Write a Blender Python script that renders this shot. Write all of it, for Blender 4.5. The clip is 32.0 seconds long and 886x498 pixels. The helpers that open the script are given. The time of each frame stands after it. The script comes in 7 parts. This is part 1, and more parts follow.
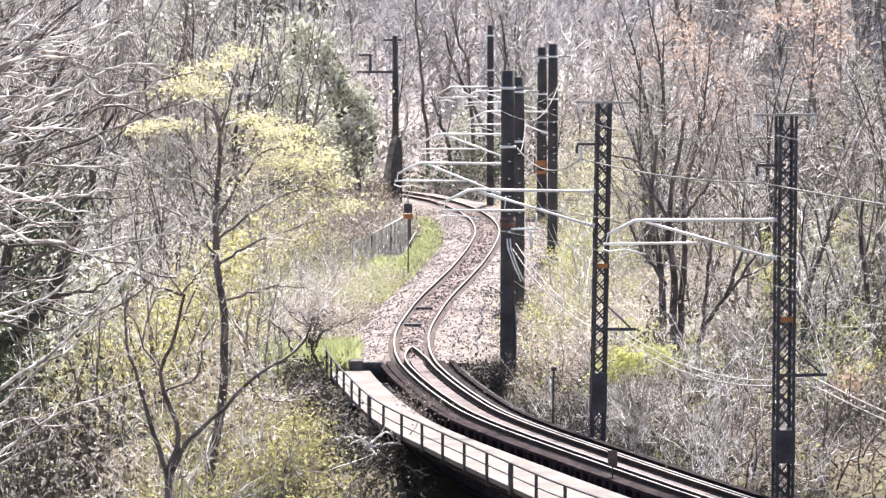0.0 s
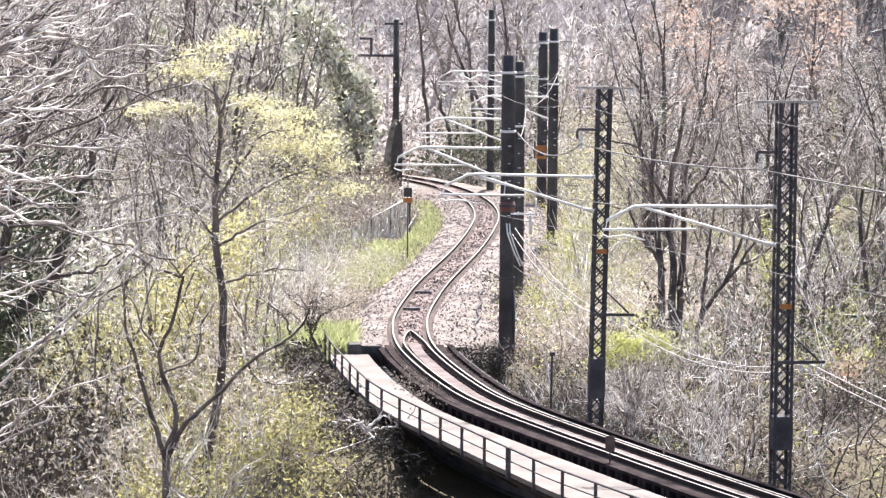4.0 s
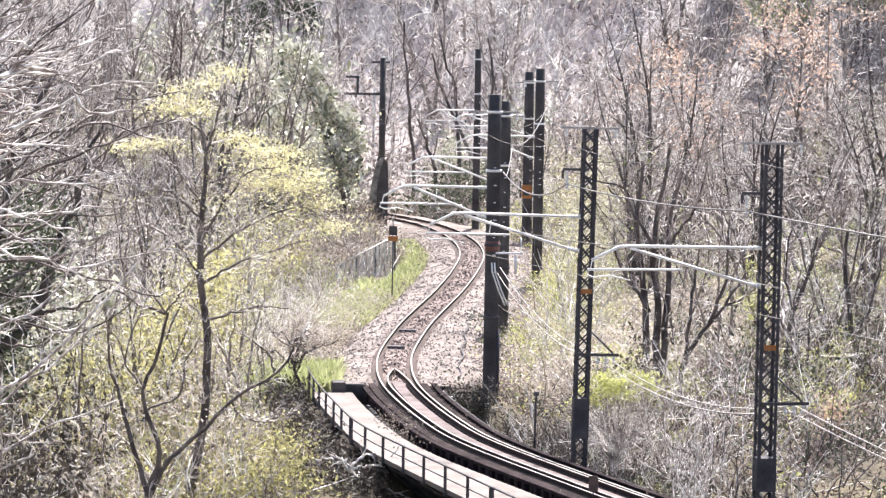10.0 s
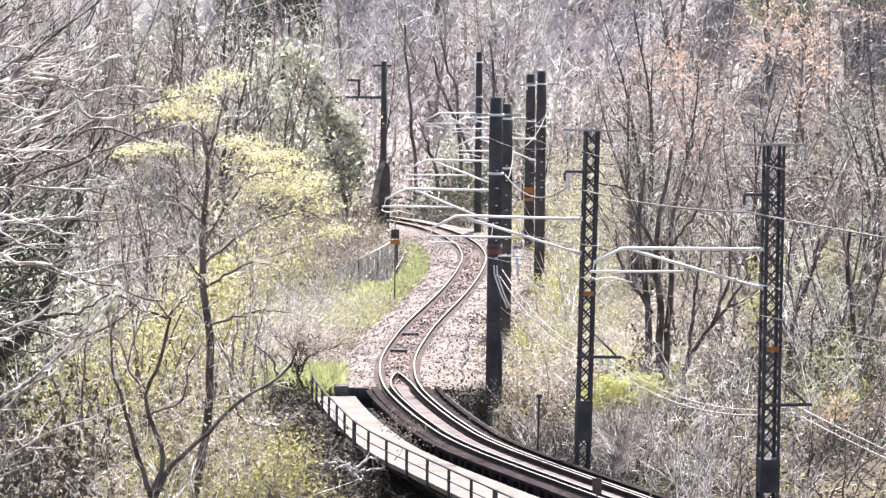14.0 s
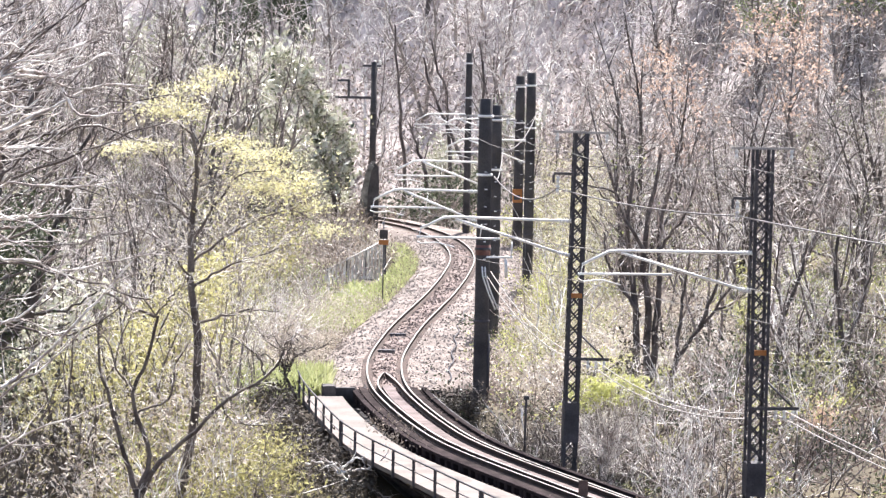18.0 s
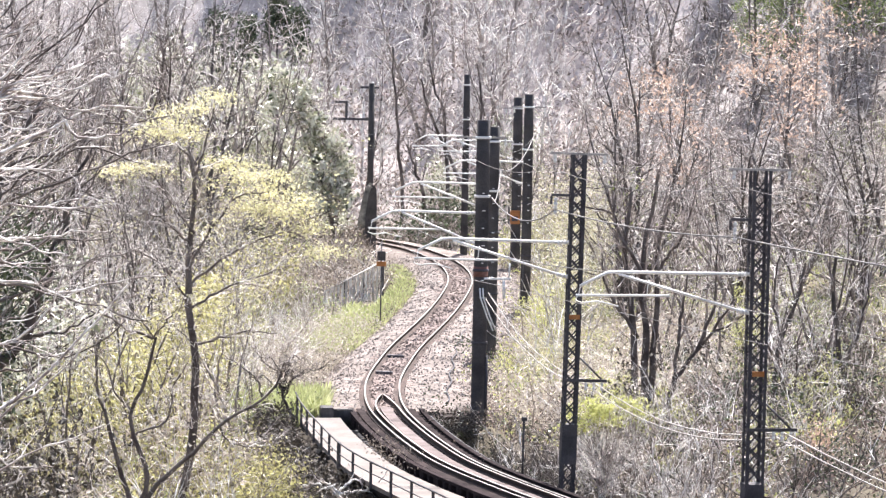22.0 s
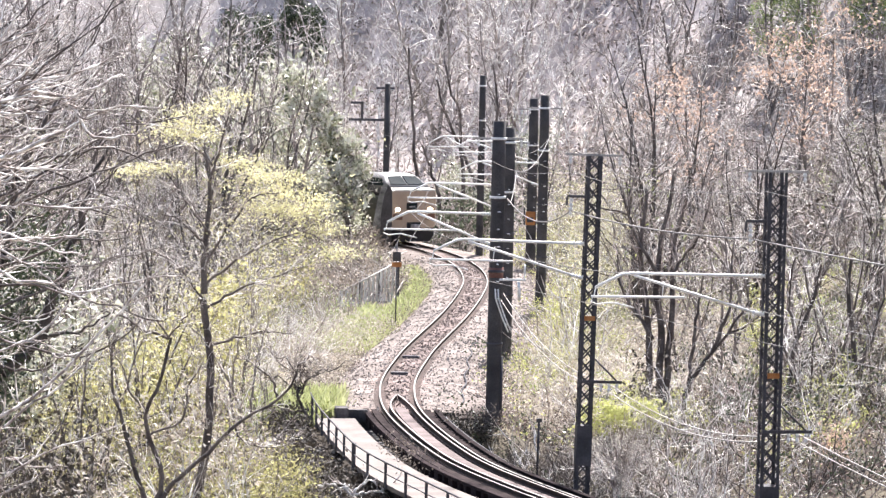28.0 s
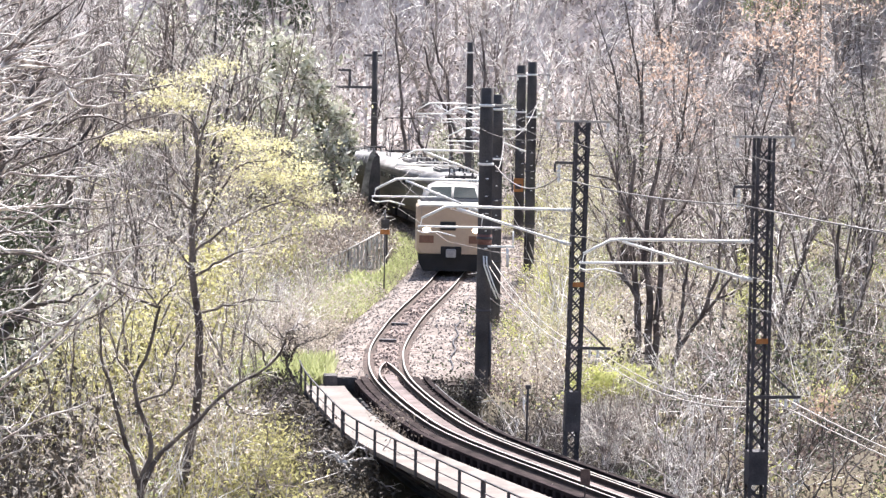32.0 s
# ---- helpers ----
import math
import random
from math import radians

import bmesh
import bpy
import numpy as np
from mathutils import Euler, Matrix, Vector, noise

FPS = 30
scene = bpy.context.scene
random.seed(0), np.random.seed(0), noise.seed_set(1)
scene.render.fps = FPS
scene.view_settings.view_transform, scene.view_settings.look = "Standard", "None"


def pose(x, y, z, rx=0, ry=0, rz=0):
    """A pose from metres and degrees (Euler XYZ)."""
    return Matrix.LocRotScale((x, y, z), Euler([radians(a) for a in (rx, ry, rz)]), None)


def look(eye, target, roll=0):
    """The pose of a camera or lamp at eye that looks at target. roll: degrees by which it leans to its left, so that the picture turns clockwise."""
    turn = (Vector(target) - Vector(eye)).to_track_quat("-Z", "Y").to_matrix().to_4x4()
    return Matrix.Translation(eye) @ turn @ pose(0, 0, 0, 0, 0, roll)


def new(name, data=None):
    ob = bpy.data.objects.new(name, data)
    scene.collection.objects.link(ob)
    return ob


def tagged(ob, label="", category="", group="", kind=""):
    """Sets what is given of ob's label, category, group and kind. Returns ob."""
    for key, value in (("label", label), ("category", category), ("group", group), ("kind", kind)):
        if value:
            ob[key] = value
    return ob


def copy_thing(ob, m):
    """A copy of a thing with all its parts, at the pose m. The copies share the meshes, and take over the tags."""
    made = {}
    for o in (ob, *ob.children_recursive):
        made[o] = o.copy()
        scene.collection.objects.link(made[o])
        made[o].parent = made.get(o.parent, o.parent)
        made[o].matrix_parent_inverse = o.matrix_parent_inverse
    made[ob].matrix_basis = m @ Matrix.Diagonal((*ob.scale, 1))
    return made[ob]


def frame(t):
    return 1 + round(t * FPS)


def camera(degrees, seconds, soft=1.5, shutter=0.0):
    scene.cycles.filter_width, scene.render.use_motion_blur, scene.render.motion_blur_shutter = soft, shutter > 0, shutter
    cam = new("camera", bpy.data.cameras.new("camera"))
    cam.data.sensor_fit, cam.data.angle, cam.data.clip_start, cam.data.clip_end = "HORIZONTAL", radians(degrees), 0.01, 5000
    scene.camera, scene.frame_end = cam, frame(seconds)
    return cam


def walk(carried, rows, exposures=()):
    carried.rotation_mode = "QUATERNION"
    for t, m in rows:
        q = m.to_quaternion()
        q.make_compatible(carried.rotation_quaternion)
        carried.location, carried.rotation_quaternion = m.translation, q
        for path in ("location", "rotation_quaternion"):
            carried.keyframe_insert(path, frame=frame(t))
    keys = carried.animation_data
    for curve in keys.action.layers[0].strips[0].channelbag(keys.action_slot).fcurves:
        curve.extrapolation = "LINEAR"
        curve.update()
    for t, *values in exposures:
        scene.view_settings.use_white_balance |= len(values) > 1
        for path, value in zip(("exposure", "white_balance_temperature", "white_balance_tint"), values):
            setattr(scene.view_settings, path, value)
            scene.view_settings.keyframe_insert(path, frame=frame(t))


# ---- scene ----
# ---- camera and its path: one standing place, the view swaying ----
cam = camera(2 * math.degrees(math.atan(784 / 5600)), 32.0, soft=1.35)
EYE_Z = 12.0
walk(cam, [(t, pose(0, 0, EYE_Z, rx, ry, rz)) for t, rx, ry, rz in (
    (0, 85.070, 0.000, -0.000),
    (0.5, 85.090, -0.077, -0.007),
    (1, 85.117, -0.102, -0.049),
    (1.5, 85.071, -0.150, -0.048),
    (2, 85.008, -0.168, -0.032),
    (2.5, 84.903, -0.225, -0.001),
    (3, 84.804, -0.271, 0.015),
    (3.5, 84.766, -0.359, 0.035),
    (5.5, 84.996, -0.801, -0.100),
    (6, 85.111, -0.809, -0.174),
    (6.5, 85.252, -0.812, -0.205),
    (7, 85.301, -0.685, -0.195),
    (7.5, 85.363, -0.593, -0.174),
    (8, 85.346, -0.713, -0.183),
    (8.5, 85.362, -0.805, -0.219),
    (9, 85.394, -0.974, -0.229),
    (9.5, 85.442, -0.993, -0.219),
    (10, 85.488, -0.954, -0.203),
    (10.5, 85.531, -0.768, -0.206),
    (11, 85.579, -0.637, -0.193),
    (11.5, 85.594, -0.451, -0.178),
    (12, 85.570, -0.521, -0.150),
    (12.5, 85.531, -0.540, -0.152),
    (13, 85.493, -0.621, -0.155),
    (13.5, 85.502, -0.703, -0.177),
    (14, 85.543, -0.619, -0.189),
    (14.5, 85.611, -0.686, -0.179),
    (16.5, 85.607, -0.817, -0.188),
    (17, 85.582, -0.943, -0.231),
    (17.5, 85.572, -1.006, -0.299),
    (18, 85.561, -1.152, -0.359),
    (18.5, 85.581, -1.232, -0.414),
    (19, 85.609, -1.270, -0.440),
    (19.5, 85.661, -1.266, -0.441),
    (20, 85.752, -1.223, -0.441),
    (20.5, 85.824, -1.168, -0.445),
    (21, 85.894, -1.213, -0.447),
    (21.5, 85.947, -1.145, -0.425),
    (22, 85.951, -1.117, -0.402),
    (22.5, 85.922, -1.098, -0.386),
    (23, 85.889, -1.139, -0.361),
    (23.5, 85.833, -1.048, -0.344),
    (24, 85.842, -1.090, -0.323),
    (24.5, 85.888, -1.136, -0.283),
    (25, 85.916, -1.099, -0.230),
    (25.5, 85.903, -1.085, -0.199),
    (27.5, 85.883, -1.236, -0.122),
    (28, 85.961, -1.249, -0.114),
    (28.5, 85.929, -1.333, -0.126),
    (29, 85.804, -1.383, -0.180),
    (29.5, 85.595, -1.430, -0.263),
    (30, 85.388, -1.427, -0.335),
    (30.5, 85.266, -1.412, -0.365),
    (31, 85.227, -1.345, -0.362),
    (31.5, 85.262, -1.180, -0.356),
    (32, 85.369, -0.998, -0.346),)], exposures=[(0, 1.64, 6250, 12.5), (32, 1.64, 6250, 12.5)])

# ---- world and sun: clear spring day, sun high behind the scene ----
SUN_AZ, SUN_EL = radians(10), radians(60)      # azimuth from +y towards +x
world = bpy.data.worlds.new("world")
scene.world = world
world.use_nodes = True
wt = world.node_tree
sky = wt.nodes.new("ShaderNodeTexSky")
sky.sky_type, sky.sun_disc = "NISHITA", False
sky.sun_elevation, sky.sun_rotation = SUN_EL, SUN_AZ
sky.dust_density = 2.5
wt.links.new(sky.outputs[0], wt.nodes["Background"].inputs[0])
wt.nodes["Background"].inputs[1].default_value = 0.075
sun = new("sun", bpy.data.lights.new("sun", "SUN"))
sun.data.energy, sun.data.angle, sun.data.color = 5.0, radians(0.8), (1.0, 0.95, 0.88)
sun.matrix_world = look((0, 0, 200), (-math.sin(SUN_AZ) * math.cos(SUN_EL), -math.cos(SUN_AZ) * math.cos(SUN_EL), 200 - math.sin(SUN_EL)))

# ---- materials ----
def material(name, base, other, scale=4.0, rough=0.8, metal=0.0, bump=0.3, fine=40.0, spread=0.15, coords="Object", vary=0.0, spec=0.5, detail=6.0, grain=(0.72, 1.25)):
    """Two-scale mottled surface: base and other mixed by a coarse noise, darkened a little by a fine one, with a fine relief."""
    m = bpy.data.materials.new(name)
    m.use_nodes = True
    n, l = m.node_tree.nodes, m.node_tree.links
    bsdf = n["Principled BSDF"]
    co = n.new("ShaderNodeTexCoord")
    big, small = n.new("ShaderNodeTexNoise"), n.new("ShaderNodeTexNoise")
    big.inputs["Scale"].default_value, small.inputs["Scale"].default_value = scale, fine
    big.inputs["Detail"].default_value = detail
    for x in (big, small):
        l.new(co.outputs[coords], x.inputs["Vector"])
    ramp = n.new("ShaderNodeValToRGB")
    ramp.color_ramp.elements[0].position, ramp.color_ramp.elements[1].position = 0.5 - spread, 0.5 + spread
    ramp.color_ramp.elements[0].color, ramp.color_ramp.elements[1].color = (*base, 1), (*other, 1)
    l.new(big.outputs["Fac"], ramp.inputs["Fac"])
    hsv = n.new("ShaderNodeHueSaturation")
    l.new(ramp.outputs["Color"], hsv.inputs["Color"])
    val = n.new("ShaderNodeMapRange")
    val.inputs["From Min"].default_value, val.inputs["From Max"].default_value = 0.25, 0.75
    val.inputs["To Min"].default_value, val.inputs["To Max"].default_value = grain
    l.new(small.outputs["Fac"], val.inputs["Value"])
    out = val.outputs[0]
    if vary:
        info, mul = n.new("ShaderNodeObjectInfo"), n.new("ShaderNodeMath")
        rng2 = n.new("ShaderNodeMapRange")
        rng2.inputs["To Min"].default_value, rng2.inputs["To Max"].default_value = 1 - vary, 1 + vary
        l.new(info.outputs["Random"], rng2.inputs["Value"])
        mul.operation = "MULTIPLY"
        l.new(out, mul.inputs[0]), l.new(rng2.outputs[0], mul.inputs[1])
        out = mul.outputs[0]
    l.new(out, hsv.inputs["Value"])
    l.new(hsv.outputs["Color"], bsdf.inputs["Base Color"])
    bsdf.inputs["Roughness"].default_value, bsdf.inputs["Metallic"].default_value = rough, metal
    bsdf.inputs["Specular IOR Level"].default_value = spec
    if bump:
        b = n.new("ShaderNodeBump")
        b.inputs["Strength"].default_value, b.inputs["Distance"].default_value = bump, 0.03
        l.new(small.outputs["Fac"], b.inputs["Height"])
        l.new(b.outputs["Normal"], bsdf.inputs["Normal"])
    return m


def leafy(name, base, other, through_light=0.35, rough=0.55):
    """Leaves: colour varies leaf by leaf, light passes through in part."""
    m = bpy.data.materials.new(name)
    m.use_nodes = True
    n, l = m.node_tree.nodes, m.node_tree.links
    bsdf, outp = n["Principled BSDF"], n["Material Output"]
    geo = n.new("ShaderNodeNewGeometry")
    ramp = n.new("ShaderNodeValToRGB")
    ramp.color_ramp.elements[0].color, ramp.color_ramp.elements[1].color = (*base, 1), (*other, 1)
    l.new(geo.outputs["Random Per Island"], ramp.inputs["Fac"])
    l.new(ramp.outputs["Color"], bsdf.inputs["Base Color"])
    bsdf.inputs["Roughness"].default_value = rough
    tr = n.new("ShaderNodeBsdfTranslucent")
    l.new(ramp.outputs["Color"], tr.inputs["Color"])
    mix = n.new("ShaderNodeMixShader")
    mix.inputs[0].default_value = through_light
    l.new(bsdf.outputs[0], mix.inputs[1]), l.new(tr.outputs[0], mix.inputs[2])
    l.new(mix.outputs[0], outp.inputs["Surface"])
    return m


def glowing(name, colour, strength):
    m = bpy.data.materials.new(name)
    m.use_nodes = True
    b = m.node_tree.nodes["Principled BSDF"]
    b.inputs["Base Color"].default_value = (*colour, 1)
    b.inputs["Emission Color"].default_value, b.inputs["Emission Strength"].default_value = (*colour, 1), strength
    return m


M_TRUNK = material("bark", (0.10, 0.085, 0.08), (0.28, 0.24, 0.22), 1.6, 0.9, bump=0.6, fine=18, vary=0.35)
M_TRUNK_PALE = material("pale_bark", (0.22, 0.19, 0.17), (0.40, 0.36, 0.33), 1.6, 0.9, bump=0.6, fine=18, vary=0.2)
# pale, rosy and plain twigs: near-white and dark patches paint sun and branch shade
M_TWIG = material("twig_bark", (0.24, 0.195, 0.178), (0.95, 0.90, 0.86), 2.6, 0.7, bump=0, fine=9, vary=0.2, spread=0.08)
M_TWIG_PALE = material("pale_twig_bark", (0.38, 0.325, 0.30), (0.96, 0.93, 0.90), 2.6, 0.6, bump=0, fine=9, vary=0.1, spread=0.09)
M_TWIG_DARK = material("dark_twig_bark", (0.16, 0.13, 0.12), (0.34, 0.29, 0.27), 0.6, 0.8, bump=0, fine=9, vary=0.3)
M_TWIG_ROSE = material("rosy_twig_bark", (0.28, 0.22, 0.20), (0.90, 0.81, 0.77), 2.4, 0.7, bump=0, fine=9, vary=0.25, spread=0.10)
# darker brown copy of the twigs, with the woods' shade in its colour
M_TWIG_BROWN = material("brown_twig_bark", (0.11, 0.087, 0.08), (0.46, 0.40, 0.37), 1.1, 0.8, bump=0, fine=9, vary=0.3, spread=0.12)
# near-white to grey patches put the limbs' sunlight and shade into the bark
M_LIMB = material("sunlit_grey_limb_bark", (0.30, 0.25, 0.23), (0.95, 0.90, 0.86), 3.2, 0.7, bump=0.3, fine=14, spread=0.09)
M_TRUNK_MID = material("brown_bark", (0.075, 0.06, 0.055), (0.19, 0.16, 0.145), 1.6, 0.9, bump=0.6, fine=18, spread=0.12)
M_TRUNK_DARK = material("dark_bark", (0.05, 0.042, 0.04), (0.13, 0.11, 0.10), 1.6, 0.9, bump=0.6, fine=18)
M_CONIFER = leafy("conifer_needles", (0.09, 0.14, 0.045), (0.46, 0.52, 0.22), 0.25)
M_YELLOW = leafy("young_yellow_leaf", (0.58, 0.55, 0.30), (0.82, 0.78, 0.52), 0.45)
M_GREEN = leafy("fresh_green_leaf", (0.20, 0.27, 0.08), (0.52, 0.56, 0.24), 0.4)
M_BRIGHT = leafy("bright_green_leaf", (0.36, 0.38, 0.12), (0.70, 0.70, 0.33), 0.45)
M_PALE_GREEN = leafy("pale_yellow_green_leaf", (0.24, 0.225, 0.125), (0.70, 0.665, 0.47), 0.4)
M_OLIVE = leafy("olive_leaf", (0.19, 0.17, 0.075), (0.68, 0.645, 0.30), 0.42)
# near-white end of the leaf colour stands in for glints on the leaves
M_EVER = leafy("evergreen_leaf", (0.22, 0.235, 0.13), (0.92, 0.91, 0.78), 0.15, 0.22)
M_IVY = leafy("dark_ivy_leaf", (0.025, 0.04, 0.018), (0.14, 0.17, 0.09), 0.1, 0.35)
# near-black leaf: the shade of thickets and banks is put into the colour
M_SHADE_LEAF = leafy("shaded_brown_leaf", (0.03, 0.025, 0.02), (0.13, 0.11, 0.09), 0.08, 0.7)
# kept pale so that the far hill's haze is in the leaf colour
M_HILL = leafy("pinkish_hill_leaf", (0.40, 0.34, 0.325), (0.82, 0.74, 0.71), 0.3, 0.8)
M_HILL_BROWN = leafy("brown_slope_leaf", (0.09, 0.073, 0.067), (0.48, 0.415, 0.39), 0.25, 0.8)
M_ORANGE = leafy("orange_brown_leaf", (0.40, 0.275, 0.21), (0.76, 0.58, 0.47), 0.4)
M_RUST = leafy("rusty_dead_leaf", (0.08, 0.056, 0.048), (0.36, 0.275, 0.245), 0.2, 0.8)
M_DRY = leafy("dry_leaf", (0.075, 0.058, 0.048), (0.40, 0.34, 0.29), 0.25, 0.8)
M_DRY_PALE = leafy("pale_dry_weed", (0.40, 0.34, 0.28), (0.74, 0.68, 0.60), 0.25, 0.8)
M_GRASS = leafy("grass_blade", (0.31, 0.345, 0.14), (0.63, 0.645, 0.38), 0.35)
M_CONC_POLE = material("concrete_pole", (0.058, 0.054, 0.056), (0.105, 0.098, 0.097), 1.2, 0.95, bump=0.25, fine=30, spec=0.15)
M_STEEL_DARK = material("dark_painted_steel", (0.052, 0.050, 0.058), (0.10, 0.095, 0.105), 2.0, 0.6, 0.1, bump=0.15, fine=30, spec=0.3)
M_GALV = material("galvanised_steel", (0.86, 0.845, 0.82), (0.93, 0.92, 0.90), 3.0, 0.6, 0.0, bump=0.05, fine=40)
M_ARM = material("dull_weathered_crossarm", (0.34, 0.32, 0.30), (0.50, 0.47, 0.44), 3.0, 0.8, bump=0.1, fine=30)
M_INSUL = material("white_porcelain", (0.74, 0.73, 0.71), (0.85, 0.84, 0.82), 5, 0.5, bump=0, spec=0.3)
M_WIRE = material("grey_wire", (0.17, 0.163, 0.16), (0.28, 0.267, 0.26), 2, 0.6, 0.1, bump=0)
M_RAIL = material("rail_steel", (0.030, 0.019, 0.016), (0.06, 0.040, 0.032), 3, 0.75, 0.2, bump=0.2)
M_RAILTOP = material("polished_rail_head", (0.34, 0.325, 0.312), (0.50, 0.48, 0.465), 3, 0.4, 0.5, bump=0)
M_SLEEPER = material("weathered_sleeper", (0.20, 0.145, 0.125), (0.28, 0.21, 0.19), 2, 0.9, bump=0.4, vary=0.2)
M_BR_SLEEPER = material("tarred_bridge_sleeper", (0.014, 0.010, 0.011), (0.036, 0.027, 0.028), 2, 1.0, bump=0.4, vary=0.3, spec=0.1)
M_GUARD_TOP = material("worn_guard_rail_head", (0.30, 0.265, 0.25), (0.46, 0.42, 0.40), 3, 0.5, 0.2, bump=0)
M_SOIL = material("dark_timber_and_soil", (0.016, 0.012, 0.012), (0.05, 0.038, 0.036), 2.2, 1.0, bump=0.8, fine=9, spec=0.1)
M_PLANK = material("weathered_plank", (0.085, 0.062, 0.06), (0.165, 0.128, 0.124), 2, 0.9, bump=0.3, fine=20)
M_BOARDING = material("dirty_dark_boarding", (0.014, 0.010, 0.0105), (0.042, 0.031, 0.031), 1.5, 0.95, bump=0.5, fine=12, spec=0.1)
M_DECK = material("pale_walkway_concrete", (0.143, 0.123, 0.112), (0.206, 0.179, 0.164), 1.2, 0.9, bump=0.15, fine=12, grain=(0.85, 1.12))
M_WALL = material("mossy_concrete", (0.10, 0.096, 0.088), (0.36, 0.345, 0.32), 2.2, 0.9, bump=0.5, fine=14)
M_WALL_DARK = material("damp_dark_concrete", (0.05, 0.047, 0.047), (0.11, 0.10, 0.10), 1.3, 0.9, bump=0.4, fine=10)
M_BOARD = material("grey_fence_board", (0.56, 0.53, 0.50), (0.84, 0.81, 0.78), 1.0, 0.9, bump=0.2, fine=14, vary=0.4)
M_RUSTY = material("rusty_plate", (0.085, 0.058, 0.05), (0.15, 0.10, 0.085), 5, 0.8, bump=0.1)
M_ORANGE_SIGN = material("faded_orange_sign", (0.36, 0.13, 0.03), (0.44, 0.19, 0.06), 3, 0.6, bump=0)
M_RED_SIGN = material("faded_red_band", (0.13, 0.06, 0.05), (0.19, 0.09, 0.075), 3, 0.7, bump=0)
M_STONE = leafy("ballast_stone", (0.145, 0.12, 0.108), (0.38, 0.337, 0.312), 0.0, 0.95)
M_STONE_RUST = leafy("rusty_ballast_stone", (0.06, 0.042, 0.037), (0.30, 0.245, 0.225), 0.0, 0.95)


def ballast_material(name, low, high):
    m = material(name, low, high, 0.7, 0.95, bump=0.9, fine=13)
    n, l = m.node_tree.nodes, m.node_tree.links
    v = n.new("ShaderNodeTexVoronoi")
    v.inputs["Scale"].default_value = 9
    co = n.new("ShaderNodeTexCoord")
    l.new(co.outputs["Object"], v.inputs["Vector"])
    hsv = [x for x in n if x.bl_idname == "ShaderNodeHueSaturation"][0]
    bsdf = n["Principled BSDF"]
    mix = n.new("ShaderNodeMix")
    mix.data_type, mix.blend_type = "RGBA", "MULTIPLY"
    mix.inputs["Factor"].default_value = 0.9
    ramp = n.new("ShaderNodeValToRGB")
    ramp.color_ramp.elements[0].color, ramp.color_ramp.elements[1].color = (0.55, 0.50, 0.48, 1), (1.35, 1.31, 1.29, 1)
    sep = n.new("ShaderNodeSeparateColor")
    l.new(v.outputs["Color"], sep.inputs[0]), l.new(sep.outputs[0], ramp.inputs["Fac"])
    l.new(hsv.outputs["Color"], mix.inputs["A"]), l.new(ramp.outputs["Color"], mix.inputs["B"])
    l.new(mix.outputs["Result"], bsdf.inputs["Base Color"])
    return m


M_BALLAST = ballast_material("ballast", (0.125, 0.104, 0.094), (0.235, 0.206, 0.190))
M_BALLAST_RUST = ballast_material("rust_stained_ballast", (0.105, 0.080, 0.073), (0.20, 0.160, 0.148))


def hillside():
    """Forest floor: dark damp litter low down, dry litter and grass on the far hill, paled as haze."""
    m = material("forest_floor", (0.055, 0.043, 0.036), (0.12, 0.10, 0.06), 0.25, 0.95, bump=0.8, fine=5, detail=9)
    n, l = m.node_tree.nodes, m.node_tree.links
    bsdf = n["Principled BSDF"]
    hsv = [x for x in n if x.bl_idname == "ShaderNodeHueSaturation"][0]
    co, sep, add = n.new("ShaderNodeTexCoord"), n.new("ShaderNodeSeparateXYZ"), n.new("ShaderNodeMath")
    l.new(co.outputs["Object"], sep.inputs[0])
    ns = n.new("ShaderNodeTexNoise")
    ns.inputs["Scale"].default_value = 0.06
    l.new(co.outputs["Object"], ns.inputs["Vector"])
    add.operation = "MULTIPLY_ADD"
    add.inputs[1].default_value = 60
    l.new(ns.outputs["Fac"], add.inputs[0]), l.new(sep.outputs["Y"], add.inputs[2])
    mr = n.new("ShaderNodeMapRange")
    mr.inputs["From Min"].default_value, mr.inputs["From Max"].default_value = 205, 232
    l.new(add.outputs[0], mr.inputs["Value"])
    # far floor made paler: haze painted into the litter's colour
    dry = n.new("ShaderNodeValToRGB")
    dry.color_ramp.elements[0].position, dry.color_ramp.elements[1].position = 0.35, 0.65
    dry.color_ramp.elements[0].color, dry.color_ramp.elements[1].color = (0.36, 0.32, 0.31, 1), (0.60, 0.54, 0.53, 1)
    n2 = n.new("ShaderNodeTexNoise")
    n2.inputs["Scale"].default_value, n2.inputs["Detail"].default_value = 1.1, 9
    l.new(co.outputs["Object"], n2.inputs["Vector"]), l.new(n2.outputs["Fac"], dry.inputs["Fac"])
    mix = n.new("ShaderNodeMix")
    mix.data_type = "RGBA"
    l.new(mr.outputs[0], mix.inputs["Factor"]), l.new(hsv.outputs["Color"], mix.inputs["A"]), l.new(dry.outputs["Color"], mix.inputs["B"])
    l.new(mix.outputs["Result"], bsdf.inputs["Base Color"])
    return m


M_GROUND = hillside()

# ---- mesh helpers ----
def mesh_object(name, verts, faces, mat, parent=None, label="", smooth=False):
    me = bpy.data.meshes.new(name)
    me.from_pydata(verts, [], faces)
    if smooth:
        me.polygons.foreach_set("use_smooth", [True] * len(me.polygons))
    me.materials.append(mat)
    ob = new(name, me)
    if parent is not None:
        ob.parent = parent
    if label:
        ob["label"] = label
    return ob


